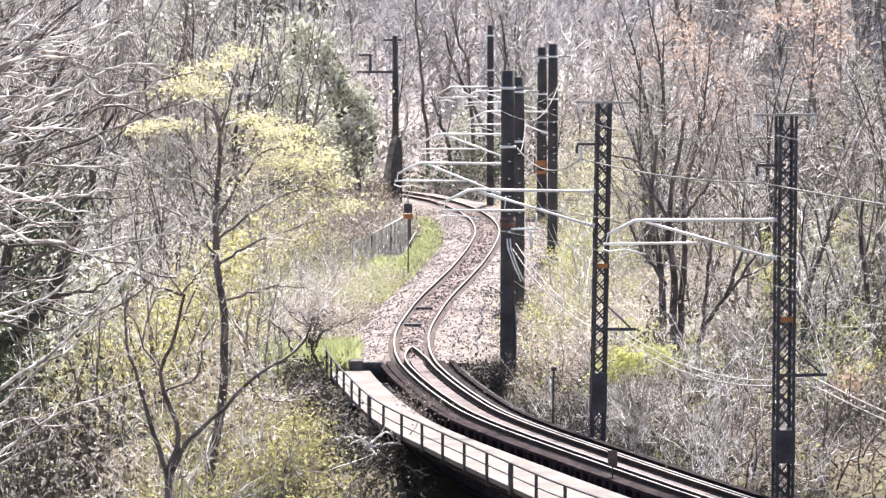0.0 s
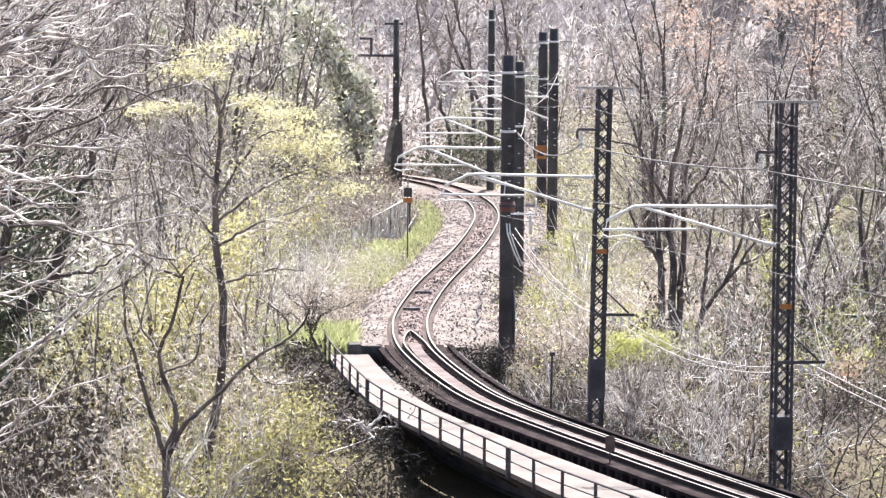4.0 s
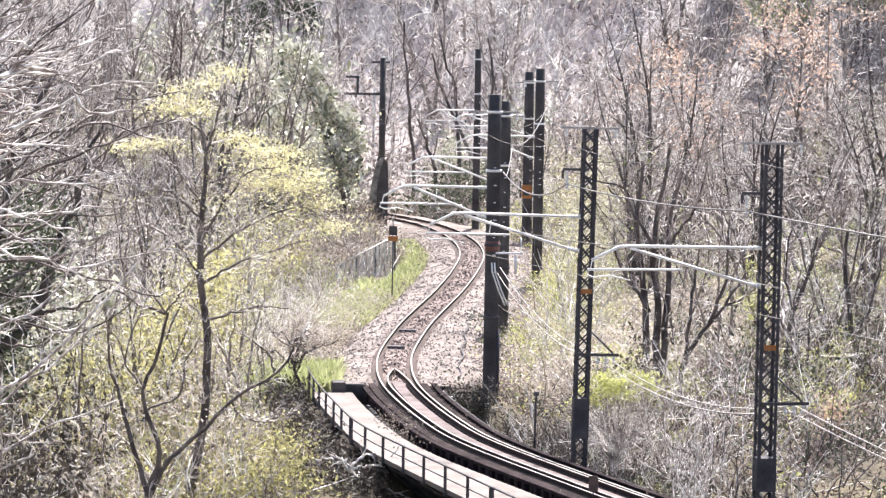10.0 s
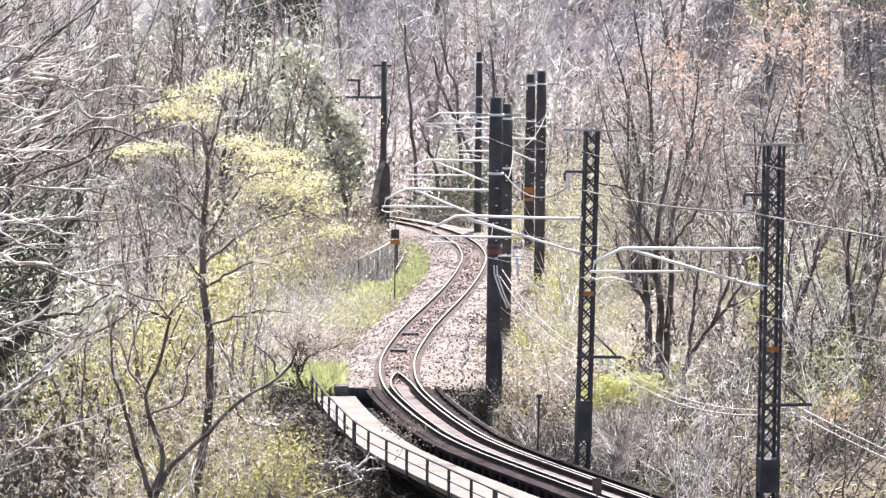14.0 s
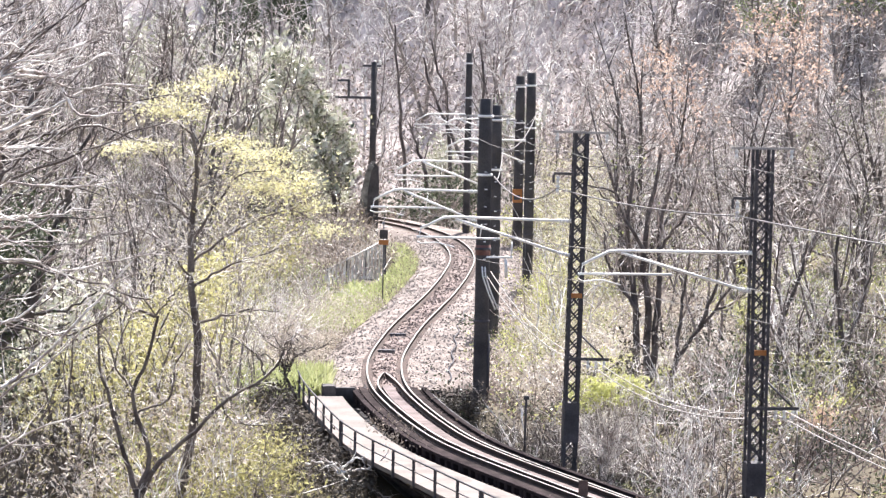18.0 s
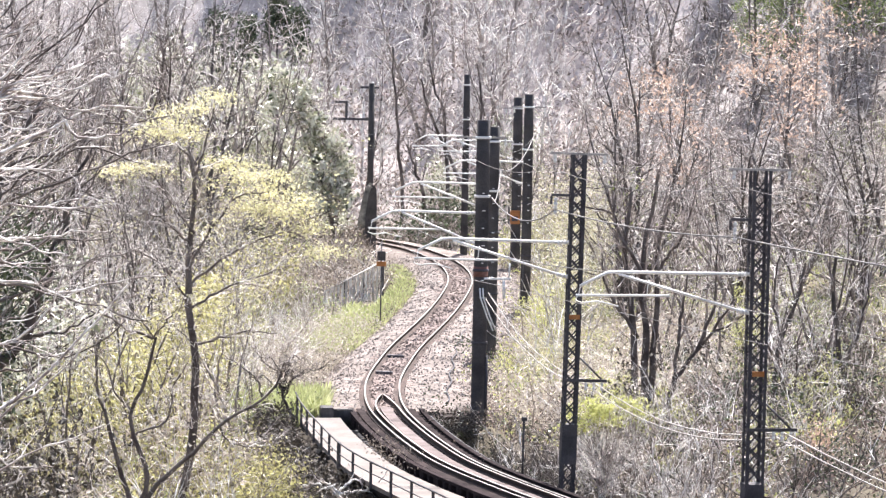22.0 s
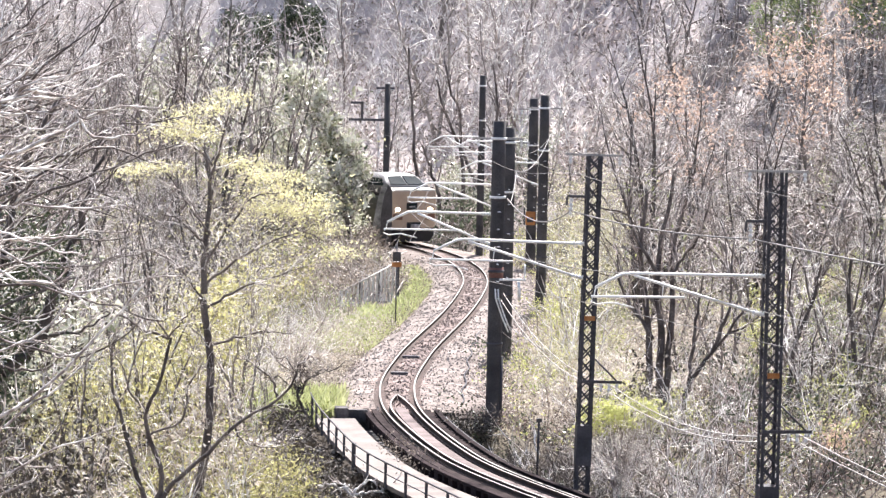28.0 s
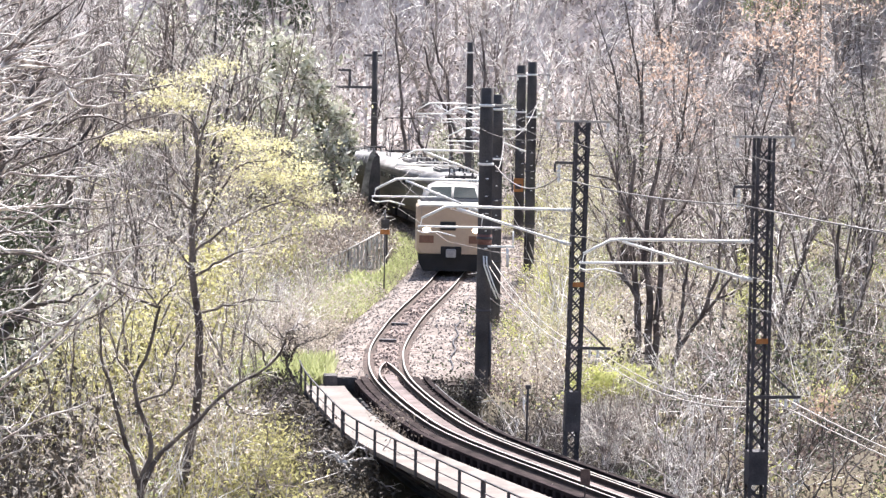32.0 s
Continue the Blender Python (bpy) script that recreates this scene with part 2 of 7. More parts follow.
def part(name, bm, mat, parent=None, label="", smooth=False):
    """Links a bmesh as one mesh object, under a thing or a part if one is given."""
    me = bpy.data.meshes.new(name)
    if smooth:
        for f in bm.faces:
            f.smooth = True
    bm.to_mesh(me)
    bm.free()
    me.materials.append(mat)
    ob = new(name, me)
    if parent is not None:
        ob.parent = parent
    if label:
        ob["label"] = label
    return ob


def empty(name, m=None):
    ob = new(name)
    ob.empty_display_size = 0.2
    if m is not None:
        ob.matrix_world = m
    return ob


def box(bm, lo, hi, bevel=0.0, m=None):
    geom = bmesh.ops.create_cube(bm, size=1)["verts"]
    c = [(a + b) / 2 for a, b in zip(lo, hi)]
    s = [b - a for a, b in zip(lo, hi)]
    for v in geom:
        v.co = Vector((c[0] + v.co.x * s[0], c[1] + v.co.y * s[1], c[2] + v.co.z * s[2]))
    if bevel:
        edges = list({e for v in geom for e in v.link_edges})
        geom = bmesh.ops.bevel(bm, geom=edges, offset=bevel, segments=2, affect="EDGES")["verts"]
    if m is not None:
        bmesh.ops.transform(bm, matrix=m, verts=[v for v in geom if v.is_valid])


def tube(verts, faces, pts, radii, sides=6, caps=True):
    """Adds a tube along pts to the lists."""
    pts = [Vector(p) for p in pts]
    n0 = len(verts)
    for i, p in enumerate(pts):
        d = (pts[min(i + 1, len(pts) - 1)] - pts[max(i - 1, 0)]).normalized()
        up = Vector((0, 0, 1)) if abs(d.z) < 0.9 else Vector((1, 0, 0))
        a = d.cross(up).normalized()
        b = d.cross(a)
        r = radii[i] if hasattr(radii, "__len__") else radii
        for k in range(sides):
            w = 2 * math.pi * k / sides
            verts.append(p + (a * math.cos(w) + b * math.sin(w)) * r)
    for i in range(len(pts) - 1):
        for k in range(sides):
            a, b = n0 + i * sides + k, n0 + i * sides + (k + 1) % sides
            faces.append((a, b, b + sides, a + sides))
    if caps:
        faces.append(tuple(n0 + k for k in reversed(range(sides))))
        faces.append(tuple(n0 + (len(pts) - 1) * sides + k for k in range(sides)))


def tube_object(name, paths, mat, parent=None, label="", sides=6, smooth=True):
    v, f = [], []
    for pts, r in paths:
        tube(v, f, pts, r, sides)
    return mesh_object(name, v, f, mat, parent, label, smooth)


def spline(points, step):
    """Points at an even spacing on a smooth curve through points."""
    p = [Vector(q) for q in points]
    p = [p[0] * 2 - p[1]] + p + [p[-1] * 2 - p[-2]]
    fine = []
    for i in range(1, len(p) - 2):
        for k in range(40):
            t = k / 40
            fine.append(0.5 * (2 * p[i] + (p[i + 1] - p[i - 1]) * t + (2 * p[i - 1] - 5 * p[i] + 4 * p[i + 1] - p[i + 2]) * t * t
                               + (3 * p[i] - p[i - 1] - 3 * p[i + 1] + p[i + 2]) * t ** 3))
    fine.append(p[-2])
    out, rest = [fine[0]], 0.0
    for a, b in zip(fine, fine[1:]):
        seg = (b - a).length
        while rest + seg >= step:
            k = (step - rest) / seg
            a = a.lerp(b, k)
            out.append(a.copy())
            seg, rest = (b - a).length, 0.0
        rest += seg
    return out


# ---- the line of the track: plan view, from the near end to the far one ----
TRACK = spline([(24, 38, 0), (17.5, 49, 0), (11.6, 61, 0), (7.3, 70.5, 0), (3.75, 79.4, 0), (1.5, 85.6, 0), (0.42, 90.2, 0), (-0.52, 96.0, 0), (-0.93, 100.2, 0),
                (-1.05, 104.5, 0), (-0.98, 108.0, 0), (-0.72, 112.5, 0), (-0.24, 118.8, 0), (0.98, 131.3, 0), (1.78, 142, 0), (2.1, 150.3, 0),
                (1.75, 158.5, 0), (0.55, 167.0, 0), (-1.5, 173.8, 0), (-5.6, 182, 0), (-13, 190.5, 0), (-24, 198, 0), (-60, 212, 0), (-150, 235, 0), (-420, 290, 0)], 0.25)
TXY = np.array([(p.x, p.y) for p in TRACK])
TDIR = np.gradient(TXY, axis=0)
TDIR /= np.linalg.norm(TDIR, axis=1)[:, None]


def at_track(i, d, z=0.0):
    """The point d metres to the right of the track's centre (seen from the near end) at sample i."""
    i = min(max(i, 0), len(TRACK) - 1)
    return Vector((TXY[i, 0] + TDIR[i, 1] * d, TXY[i, 1] - TDIR[i, 0] * d, z))


def sample_at_y(y):
    return int(np.argmin(np.abs(TXY[:, 1] - y)))


def sweep(name, i0, i1, step, profile, mat, parent=None, label="", closed=True, smooth=False):
    """Sweeps a profile of (d, z) along the track."""
    idx = list(range(i0, i1, step)) + [i1]
    v, f, n = [], [], len(profile)
    for i in idx:
        v += [at_track(i, d, z) for d, z in profile]
    for a in range(len(idx) - 1):
        for k in range(n if closed else n - 1):
            b = a * n
            f.append((b + k, b + (k + 1) % n, b + n + (k + 1) % n, b + n + k))
    if closed:
        f.append(tuple(reversed(range(n))))
        f.append(tuple((len(idx) - 1) * n + k for k in range(n)))
    return mesh_object(name, v, f, mat, parent, label, smooth)


I_END = sample_at_y(99.2)      # where the ballast begins
I_NEAR, I_ABUT, I_FAR = sample_at_y(50), sample_at_y(97.5), len(TRACK) - 4

# ---- ground ----
def smooth01(a, b, x):
    t = np.clip((x - a) / (b - a), 0, 1)
    return t * t * (3 - 2 * t)


def ground_z(x, y):
    """Height of the ground at x, y (arrays)."""
    x, y = np.atleast_1d(np.asarray(x, float)), np.atleast_1d(np.asarray(y, float))
    sub = slice(0, len(TXY), 4)
    txy, tdir = TXY[sub], TDIR[sub]
    best = np.empty(x.shape)
    side = np.empty(x.shape)
    for k in range(0, len(x), 4000):
        dx, dy = x[k:k + 4000, None] - txy[None, :, 0], y[k:k + 4000, None] - txy[None, :, 1]
        j = np.argmin(dx * dx + dy * dy, axis=1)
        r = np.arange(len(j))
        best[k:k + 4000] = np.sqrt((dx * dx + dy * dy)[r, j])
        side[k:k + 4000] = np.sign(dx[r, j] * tdir[j, 1] - dy[r, j] * tdir[j, 0])
    d = best * side
    rough = np.sin(x * 0.61 + y * 0.23) * np.sin(y * 0.37 - x * 0.11) * 0.35 + np.sin(x * 0.17 + 2) * np.sin(y * 0.13) * 0.5
    # wooded slope on the right, valley and then a slope on the left, a hill behind
    right = -1.3 + 0.24 * np.maximum(d - 5, 0) + 14 * smooth01(18, 60, d)
    left = -0.4 - 4.8 * smooth01(3.5, 13, -d) * (1 - smooth01(128, 160, y)) + 5.4 * smooth01(150, 172, y) * smooth01(3.5, 11, -d) + 0.25 * np.maximum(-d - 22, 0)
    z = np.where(d > 0, right, left) + rough * smooth01(4, 9, best)
    z = z + 0.33 * np.maximum(y - 176, 0) * smooth01(4, 46, best)
    z = z + np.where(y > 240, 0.25 * (y - 240), 0)
    # ravine under the bridge
    cut = smooth01(84, 75, y) * smooth01(40, 50, y)
    z = np.where(d > 4.5, z - 1.3 * cut, z - (z + 6.5) * cut * smooth01(5.5, 3.5, d))
    under = smooth01(97.6, 96.6, y) * smooth01(40, 50, y)
    z = z - 0.55 * under * smooth01(8, 3.4, best)
    z = np.where(y < 97.4, z + (np.minimum(z, -2.2) - z) * smooth01(3.3, 2.7, best) * under, z)
    # the bed of the line
    bed = smooth01(4.6, 3.2, best) * smooth01(97.0, 98.2, y)
    z = z * (1 - bed) - 0.62 * bed
    # the camera's own bank
    z = np.where(y < 45, np.maximum(z, z + (9.5 - z) * smooth01(45, 12, y)), z)
    return z


def ground():
    xs = np.unique(np.concatenate([np.linspace(-420, -45, 26), np.linspace(-45, 45, 100), np.linspace(45, 420, 26)]))
    ys = np.unique(np.concatenate([np.linspace(-60, 50, 20), np.linspace(50, 200, 150), np.linspace(200, 420, 45), np.linspace(420, 900, 20)]))
    gx, gy = np.meshgrid(xs, ys)
    z = ground_z(gx.ravel(), gy.ravel())
    v = np.column_stack([gx.ravel(), gy.ravel(), z]).tolist()
    w = len(xs)
    f = [(j * w + i, j * w + i + 1, (j + 1) * w + i + 1, (j + 1) * w + i) for j in range(len(ys) - 1) for i in range(w - 1)]
    ob = mesh_object("ground", v, f, M_GROUND, smooth=True)
    return tagged(ob, "leaf-littered forest floor with fresh green patches", "ground", kind="structure")


ground()

# ---- ballast, rails, sleepers ----
def ballast_bed():
    idx = list(range(I_END, I_FAR, 3))
    full = [(-2.65, -0.75), (-1.95, -0.34), (-1.5, -0.18), (-0.62, -0.15), (-0.3, -0.148), (0.0, -0.15), (0.3, -0.148), (0.62, -0.15), (1.75, -0.18), (2.9, -0.32), (4.0, -0.75)]
    strips = (("ballast", full[:4], M_BALLAST, "sunlit pinkish-grey crushed stone ballast beside the rails"),
              ("ballast", full[7:], M_BALLAST, "sunlit pinkish-grey crushed stone ballast beside the rails"),
              ("ballast", full[3:8], M_BALLAST_RUST, "rust-stained crushed stone ballast between the rails"))
    for name, prof, mat, label in strips:
        v, f, n = [], [], len(prof)
        for i in idx:
            near = float(smooth01(sample_at_y(105), I_END, i))
            for k, (d, z) in enumerate(prof):
                d = min(d, 4.0 - 2.2 * near)
                j = 0.03 if 0 < k < n - 1 else 0
                v.append(at_track(i, d + random.uniform(-j, j) * 3, z + random.uniform(-j, j) * 0.6))
        for a in range(len(idx) - 1):
            for k in range(n - 1):
                b = a * n + k
                f.append((b, b + 1, b + n + 1, b + n))
        tagged(mesh_object(name, v, f, mat, smooth=True), label, "ballast", kind="structure")


ballast_bed()


def ballast_stones(name, label, seed, n, lo, hi, mat):
    """Loose angular stones lying on the bed, past counting."""
    r = np.random.RandomState(seed)
    i = r.randint(I_END, sample_at_y(166), n)
    d = r.uniform(lo, hi, n)
    ok = (np.abs(np.abs(d) - 0.566) > 0.12) & ((np.abs(d) > 0.5) | (hi < 1)) & ((TXY[i, 1] > 104) | (d < 1.7))
    i, d = i[ok], d[ok]
    z = np.interp(d, [-2.65, -1.95, -1.5, -0.6, 0.6, 1.75, 2.9, 4.0], [-0.75, -0.34, -0.18, -0.15, -0.15, -0.18, -0.32, -0.75])
    c = np.column_stack([TXY[i, 0] + TDIR[i, 1] * d, TXY[i, 1] - TDIR[i, 0] * d, z + 0.005])
    n = len(c)
    ax = np.array([(1, 0, 0), (0, 1, 0), (-1, 0, 0), (0, -1, 0), (0, 0, 1), (0, 0, -1)], float)
    s = r.uniform(0.025, 0.06, (n, 1, 1))
    a = r.uniform(0, 6.283, n)
    rot = np.stack([np.cos(a), -np.sin(a), np.sin(a), np.cos(a)], 1).reshape(n, 2, 2)
    v = ax[None] * s * r.uniform(0.65, 1.3, (n, 6, 3))
    v[:, :, :2] = np.einsum("nij,nkj->nki", rot, v[:, :, :2])
    v += r.normal(0, 0.008, v.shape) + c[:, None, :]
    tri = np.array([(0, 1, 4), (1, 2, 4), (2, 3, 4), (3, 0, 4), (1, 0, 5), (2, 1, 5), (3, 2, 5), (0, 3, 5)])
    f = (np.arange(n)[:, None, None] * 6 + tri[None]).reshape(-1, 3)
    me = bpy.data.meshes.new(name)
    me.from_pydata(v.reshape(-1, 3).tolist(), [], f.tolist())
    me.materials.append(mat)
    tagged(new(name, me), label, "stones", kind="stuff")


ballast_stones("ballast_stones", "loose angular grey-pink ballast stones beside the rails", 77, 8000, -2.35, 3.5, M_STONE)
ballast_stones("rusty_stones", "loose rust-brown stones between the rails", 78, 1800, -0.42, 0.42, M_STONE_RUST)
M_STAIN = ballast_material("rust_dark_stones", (0.040, 0.027, 0.024), (0.085, 0.059, 0.052))
track = tagged(empty("railway_track"), "single curving railway track with rust-sided rails and polished heads", "railway track", kind="structure")
RAIL = [(-0.065, -0.153), (0.065, -0.153), (0.065, -0.138), (0.012, -0.118), (0.012, -0.04), (0.033, -0.03), (0.033, -0.006), (-0.033, -0.006), (-0.033, -0.03), (-0.012, -0.04), (-0.012, -0.118), (-0.065, -0.138)]
for side in (-0.566, 0.566):
    r = sweep("rail", 0, I_FAR, 3, [(side + d, z) for d, z in RAIL], M_RAIL, track)
    sweep("stained_stones", I_END, sample_at_y(172), 3, [(side - 0.20, -0.144), (side - 0.08, -0.132), (side + 0.08, -0.132), (side + 0.20, -0.144)], M_STAIN, track, "rust-darkened stones along the rail's foot", closed=False)
    sweep("rail_head", 0, I_FAR, 3, [(side - 0.024, -0.0055), (side + 0.024, -0.0055), (side + 0.019, 0.0), (side - 0.019, 0.0)], M_RAILTOP, r, "polished steel running surface")
# guard rails inside the running rails over the bridge, meeting in a point beyond it
i_tip, i_par = sample_at_y(102.0), sample_at_y(98.0)
for side in (-1, 1):
    ctr = []
    for i in range(0, i_tip + 1, 2):
        k = smooth01(i_par, i_tip, i)
        ctr.append((i, side * (0.33 * float(1 - k) ** 0.45 + 0.03)))
    v, f = [], []
    prof = [(-0.05, -0.15), (0.05, -0.15), (0.012, -0.12), (0.03, -0.03), (0.03, 0.0), (-0.03, 0.0), (-0.03, -0.03), (-0.012, -0.12)]
    for i, d in ctr:
        v += [at_track(i, d + a, z + 0.012) for a, z in prof]
    n = len(prof)
    for a in range(len(ctr) - 1):
        f += [(a * n + k, a * n + (k + 1) % n, a * n + n + (k + 1) % n, a * n + n + k) for k in range(n)]
    f.append(tuple((len(ctr) - 1) * n + k for k in range(n)))
    gr = mesh_object("guard_rail", v, f, M_RAIL, track, "rusty guard rail inside the running rails")
    v, f = [], []
    for i, d in ctr:
        v += [at_track(i, d + a, 0.0165 + b) for a, b in ((-0.024, 0), (0.024, 0), (0.018, 0.005), (-0.018, 0.005))]
    for a in range(len(ctr) - 1):
        f += [(a * 4 + k, a * 4 + (k + 1) % 4, a * 4 + 4 + (k + 1) % 4, a * 4 + 4 + k) for k in range(4)]
    mesh_object("guard_rail_head", v, f, M_GUARD_TOP, gr, "worn upper edge of the guard rail")


def sleepers():
    bm = bmesh.new()
    box(bm, (-1.0, -0.11, -0.16), (1.0, 0.11, 0.0))
    first = part("sleeper", bm, M_SLEEPER, track)
    bm = bmesh.new()
    box(bm, (-1.2, -0.1, -0.24), (1.2, 0.1, 0.0), 0.012)
    second = part("bridge_sleeper", bm, M_BR_SLEEPER, track, "tarred timber bridge sleeper")
    count = 0
    i = float(sample_at_y(60))
    while i < sample_at_y(176):
        k = int(i)
        on_bridge = k < I_END
        m = Matrix.Translation(at_track(k, random.uniform(-0.02, 0.02), -0.146 if on_bridge else -0.150 - random.choice((0, 0.01, 0.02, 0.03)))) @ Matrix.Rotation(math.atan2(-TDIR[k, 0], TDIR[k, 1]), 4, "Z")
        src = second if on_bridge else first
        if count in (0,) or (on_bridge is False and first.get("used") is None):
            ob = src
            if not on_bridge:
                first["used"] = 1
        else:
            ob = new(src.name.split(".")[0], src.data)
            ob.parent = track
        ob.matrix_local = m
        count += 1
        i += 1.7 if on_bridge else 2.4
    # two dark joint plates that lie across the middle of the track
    for y in (115.0, 109.6):
        k = sample_at_y(y)
        bm = bmesh.new()
        box(bm, (-0.44, -0.13, -0.17), (0.16, 0.13, -0.06), 0.01)
        p = part("joint_plate", bm, M_STEEL_DARK, track, "dark plate across the middle of the track")
        p.matrix_local = Matrix.Translation(at_track(k, 0, 0)) @ Matrix.Rotation(math.atan2(-TDIR[k, 0], TDIR[k, 1]), 4, "Z")


sleepers()
sweep("centre_plank", 0, sample_at_y(99.5), 4, [(-0.18, -0.14), (0.18, -0.14), (0.18, -0.10), (-0.18, -0.10)], M_PLANK, track, "pinkish weathered plank between the guard rails")


# ---- the bridge ----
def flare(i):
    """How far out the walkway's outer edge lies; it narrows towards the far end."""
    return float(np.interp(i, (I_NEAR, I_ABUT - 100, I_ABUT - 60, I_ABUT - 25, I_ABUT), (-3.75, -3.7, -3.15, -2.85, -2.8)))


def bridge():
    b_ = tagged(empty("railway_bridge"), "dark steel plate-girder railway bridge with a pale side walkway", "bridge")
    for d in (-0.75, 0.75):
        sweep("girder", I_NEAR, I_ABUT, 4, [(d - 0.02, -0.36), (d + 0.02, -0.36), (d + 0.02, -1.9), (d - 0.02, -1.9)], M_STEEL_DARK, b_)
        for z in (-0.36, -1.94):
            sweep("flange", I_NEAR, I_ABUT, 4, [(d - 0.18, z), (d + 0.18, z), (d + 0.18, z + 0.03), (d - 0.18, z + 0.03)], M_STEEL_DARK, b_)
    idx = list(range(I_NEAR, I_ABUT + 1, 3))
    v, f = [], []
    for i in idx:
        k = flare(i)
        v += [at_track(i, dd, z) for dd, z in ((k, -0.32), (-1.55, -0.32), (-1.55, -0.20), (k, -0.20))]
    for a in range(len(idx) - 1):
        f += [(a * 4 + q, a * 4 + (q + 1) % 4, a * 4 + 4 + (q + 1) % 4, a * 4 + 4 + q) for q in range(4)]
    n = 4 * (len(idx) - 1)
    f += [(3, 2, 1, 0), (n, n + 1, n + 2, n + 3)]
    mesh_object("walkway_deck", v, f, M_DECK, b_, "pale sunlit concrete walkway slab")
    sweep("walkway_beam", I_NEAR, I_ABUT - 2, 3, [(-1.7, -0.75), (-1.6, -0.75), (-1.6, -0.324), (-1.7, -0.324)], M_STEEL_DARK, b_)
    sweep("walkway_beam", I_NEAR, I_ABUT - 2, 3, [(-2.70, -0.48), (-2.62, -0.48), (-2.62, -0.324), (-2.70, -0.324)], M_STEEL_DARK, b_)
    for i in range(I_NEAR, I_ABUT - 4, 10):
        v, f = [], []
        tube(v, f, [at_track(i, flare(i) + 0.1, -0.38), at_track(i, -0.8, -0.7)], 0.05, 4)
        tube(v, f, [at_track(i, flare(i) + 0.2, -0.45), at_track(i, -0.8, -1.7)], 0.04, 4)
        mesh_object("bracket", v, f, M_STEEL_DARK, b_)
    for a, b in ((-0.93, -0.70), (0.70, 0.93)):
        sweep("boarding", I_NEAR, I_END + 1, 3, [(a, -0.152), (b, -0.152), (b, -0.118), (a, -0.118)], M_BOARDING, b_, "dirty dark timber boarding beside the rails")
    for d in (-1.12, 1.12):
        sweep("edge_timber", I_NEAR, I_END, 3, [(d - 0.08, -0.15), (d + 0.08, -0.15), (d + 0.08, -0.07), (d - 0.08, -0.07)], M_BR_SLEEPER, b_, "dark edge timber bolted over the sleeper ends")
    sweep("soffit", I_NEAR, I_ABUT, 4, [(-1.5, -0.62), (1.1, -0.62), (1.1, -0.58), (-1.5, -0.58)], M_STEEL_DARK, b_, "dark steel bracing plate under the sleepers")
    sweep("edge_angle", I_NEAR, I_ABUT, 3, [(1.21, -0.22), (1.27, -0.22), (1.27, -0.10), (1.21, -0.10)], M_STEEL_DARK, b_)
    return b_


bridge()


def railing():
    r = tagged(empty("walkway_railing"), "low dark steel handrail with square posts along the walkway", "railing")
    n = 0
    i = float(I_ABUT + 2)
    while i > I_NEAR:
        k = int(i)
        thick = n % 7 == 6
        bm = bmesh.new()
        w = 0.05 if thick else 0.032
        box(bm, (-w, -w, -0.34), (w, w, 0.42), 0.006)
        p = part("post", bm, M_STEEL_DARK, r)
        p.matrix_local = Matrix.Translation(at_track(k, flare(k) - 0.06, 0)) @ Matrix.Rotation(math.atan2(-TDIR[k, 0], TDIR[k, 1]), 4, "Z")
        n += 1
        i -= 7.0
    idx = list(range(I_NEAR, I_ABUT + 7, 3))
    for z, rad in ((0.40, 0.026), (0.10, 0.018)):
        tube_object("rail_bar", [([at_track(i, flare(i) - 0.06, z) for i in idx], rad)], M_STEEL_DARK if z < 0.5 else M_GALV, r, sides=6)


railing()


def abutments():
    a = tagged(empty("bridge_abutment"), "dark concrete bridge abutment at the far bank", "abutment", kind="structure")
    bm = bmesh.new()
    box(bm, (-2.6, 0, -7.5), (2.6, 1.6, -1.95), 0.05)
    p = part("pier_wall", bm, M_WALL_DARK, a)
    bm = bmesh.new()
    box(bm, (-2.7, 0.5, -2.0), (2.4, 0.95, -0.34), 0.03)
    q = part("backwall", bm, M_WALL_DARK, a)
    bm = bmesh.new()
    box(bm, (-2.75, 0.2, -7.0), (-2.4, 4.5, -0.75), 0.04)
    w = part("wing_wall", bm, M_WALL_DARK, a)
    bm = bmesh.new()
    box(bm, (-1.74, 0.5, -0.6), (-1.1, 0.75, 0.0), 0.03)
    part("kerb", bm, M_WALL_DARK, a)
    bm = bmesh.new()
    box(bm, (-2.15, 0.1, -0.6), (-1.75, 0.75, 0.10), 0.02)
    u = part("upstand", bm, M_WALL_DARK, a, "low dark upstand at the head of the walkway")
    bm = bmesh.new()
    box(bm, (-2.0, 0.76, -1.0), (2.3, 1.9, -0.27), 0.05)
    part("sill", bm, M_SOIL, a, "dark soil and rotten timber behind the abutment")
    m = Matrix.Translation(at_track(I_ABUT, 0, 0)) @ Matrix.Rotation(math.atan2(-TDIR[I_ABUT, 0], TDIR[I_ABUT, 1]), 4, "Z")
    a.matrix_world = m
    b = tagged(empty("bridge_abutment"), "dark concrete bridge abutment at the near bank", "abutment", kind="structure")
    bm = bmesh.new()
    box(bm, (-3.4, -1.6, -7.5), (2.6, 0, -1.95), 0.05)
    part("pier_wall", bm, M_WALL_DARK, b)
    b.matrix_world = Matrix.Translation(at_track(I_NEAR, 0, 0)) @ Matrix.Rotation(math.atan2(-TDIR[I_NEAR, 0], TDIR[I_NEAR, 1]), 4, "Z")


abutments()


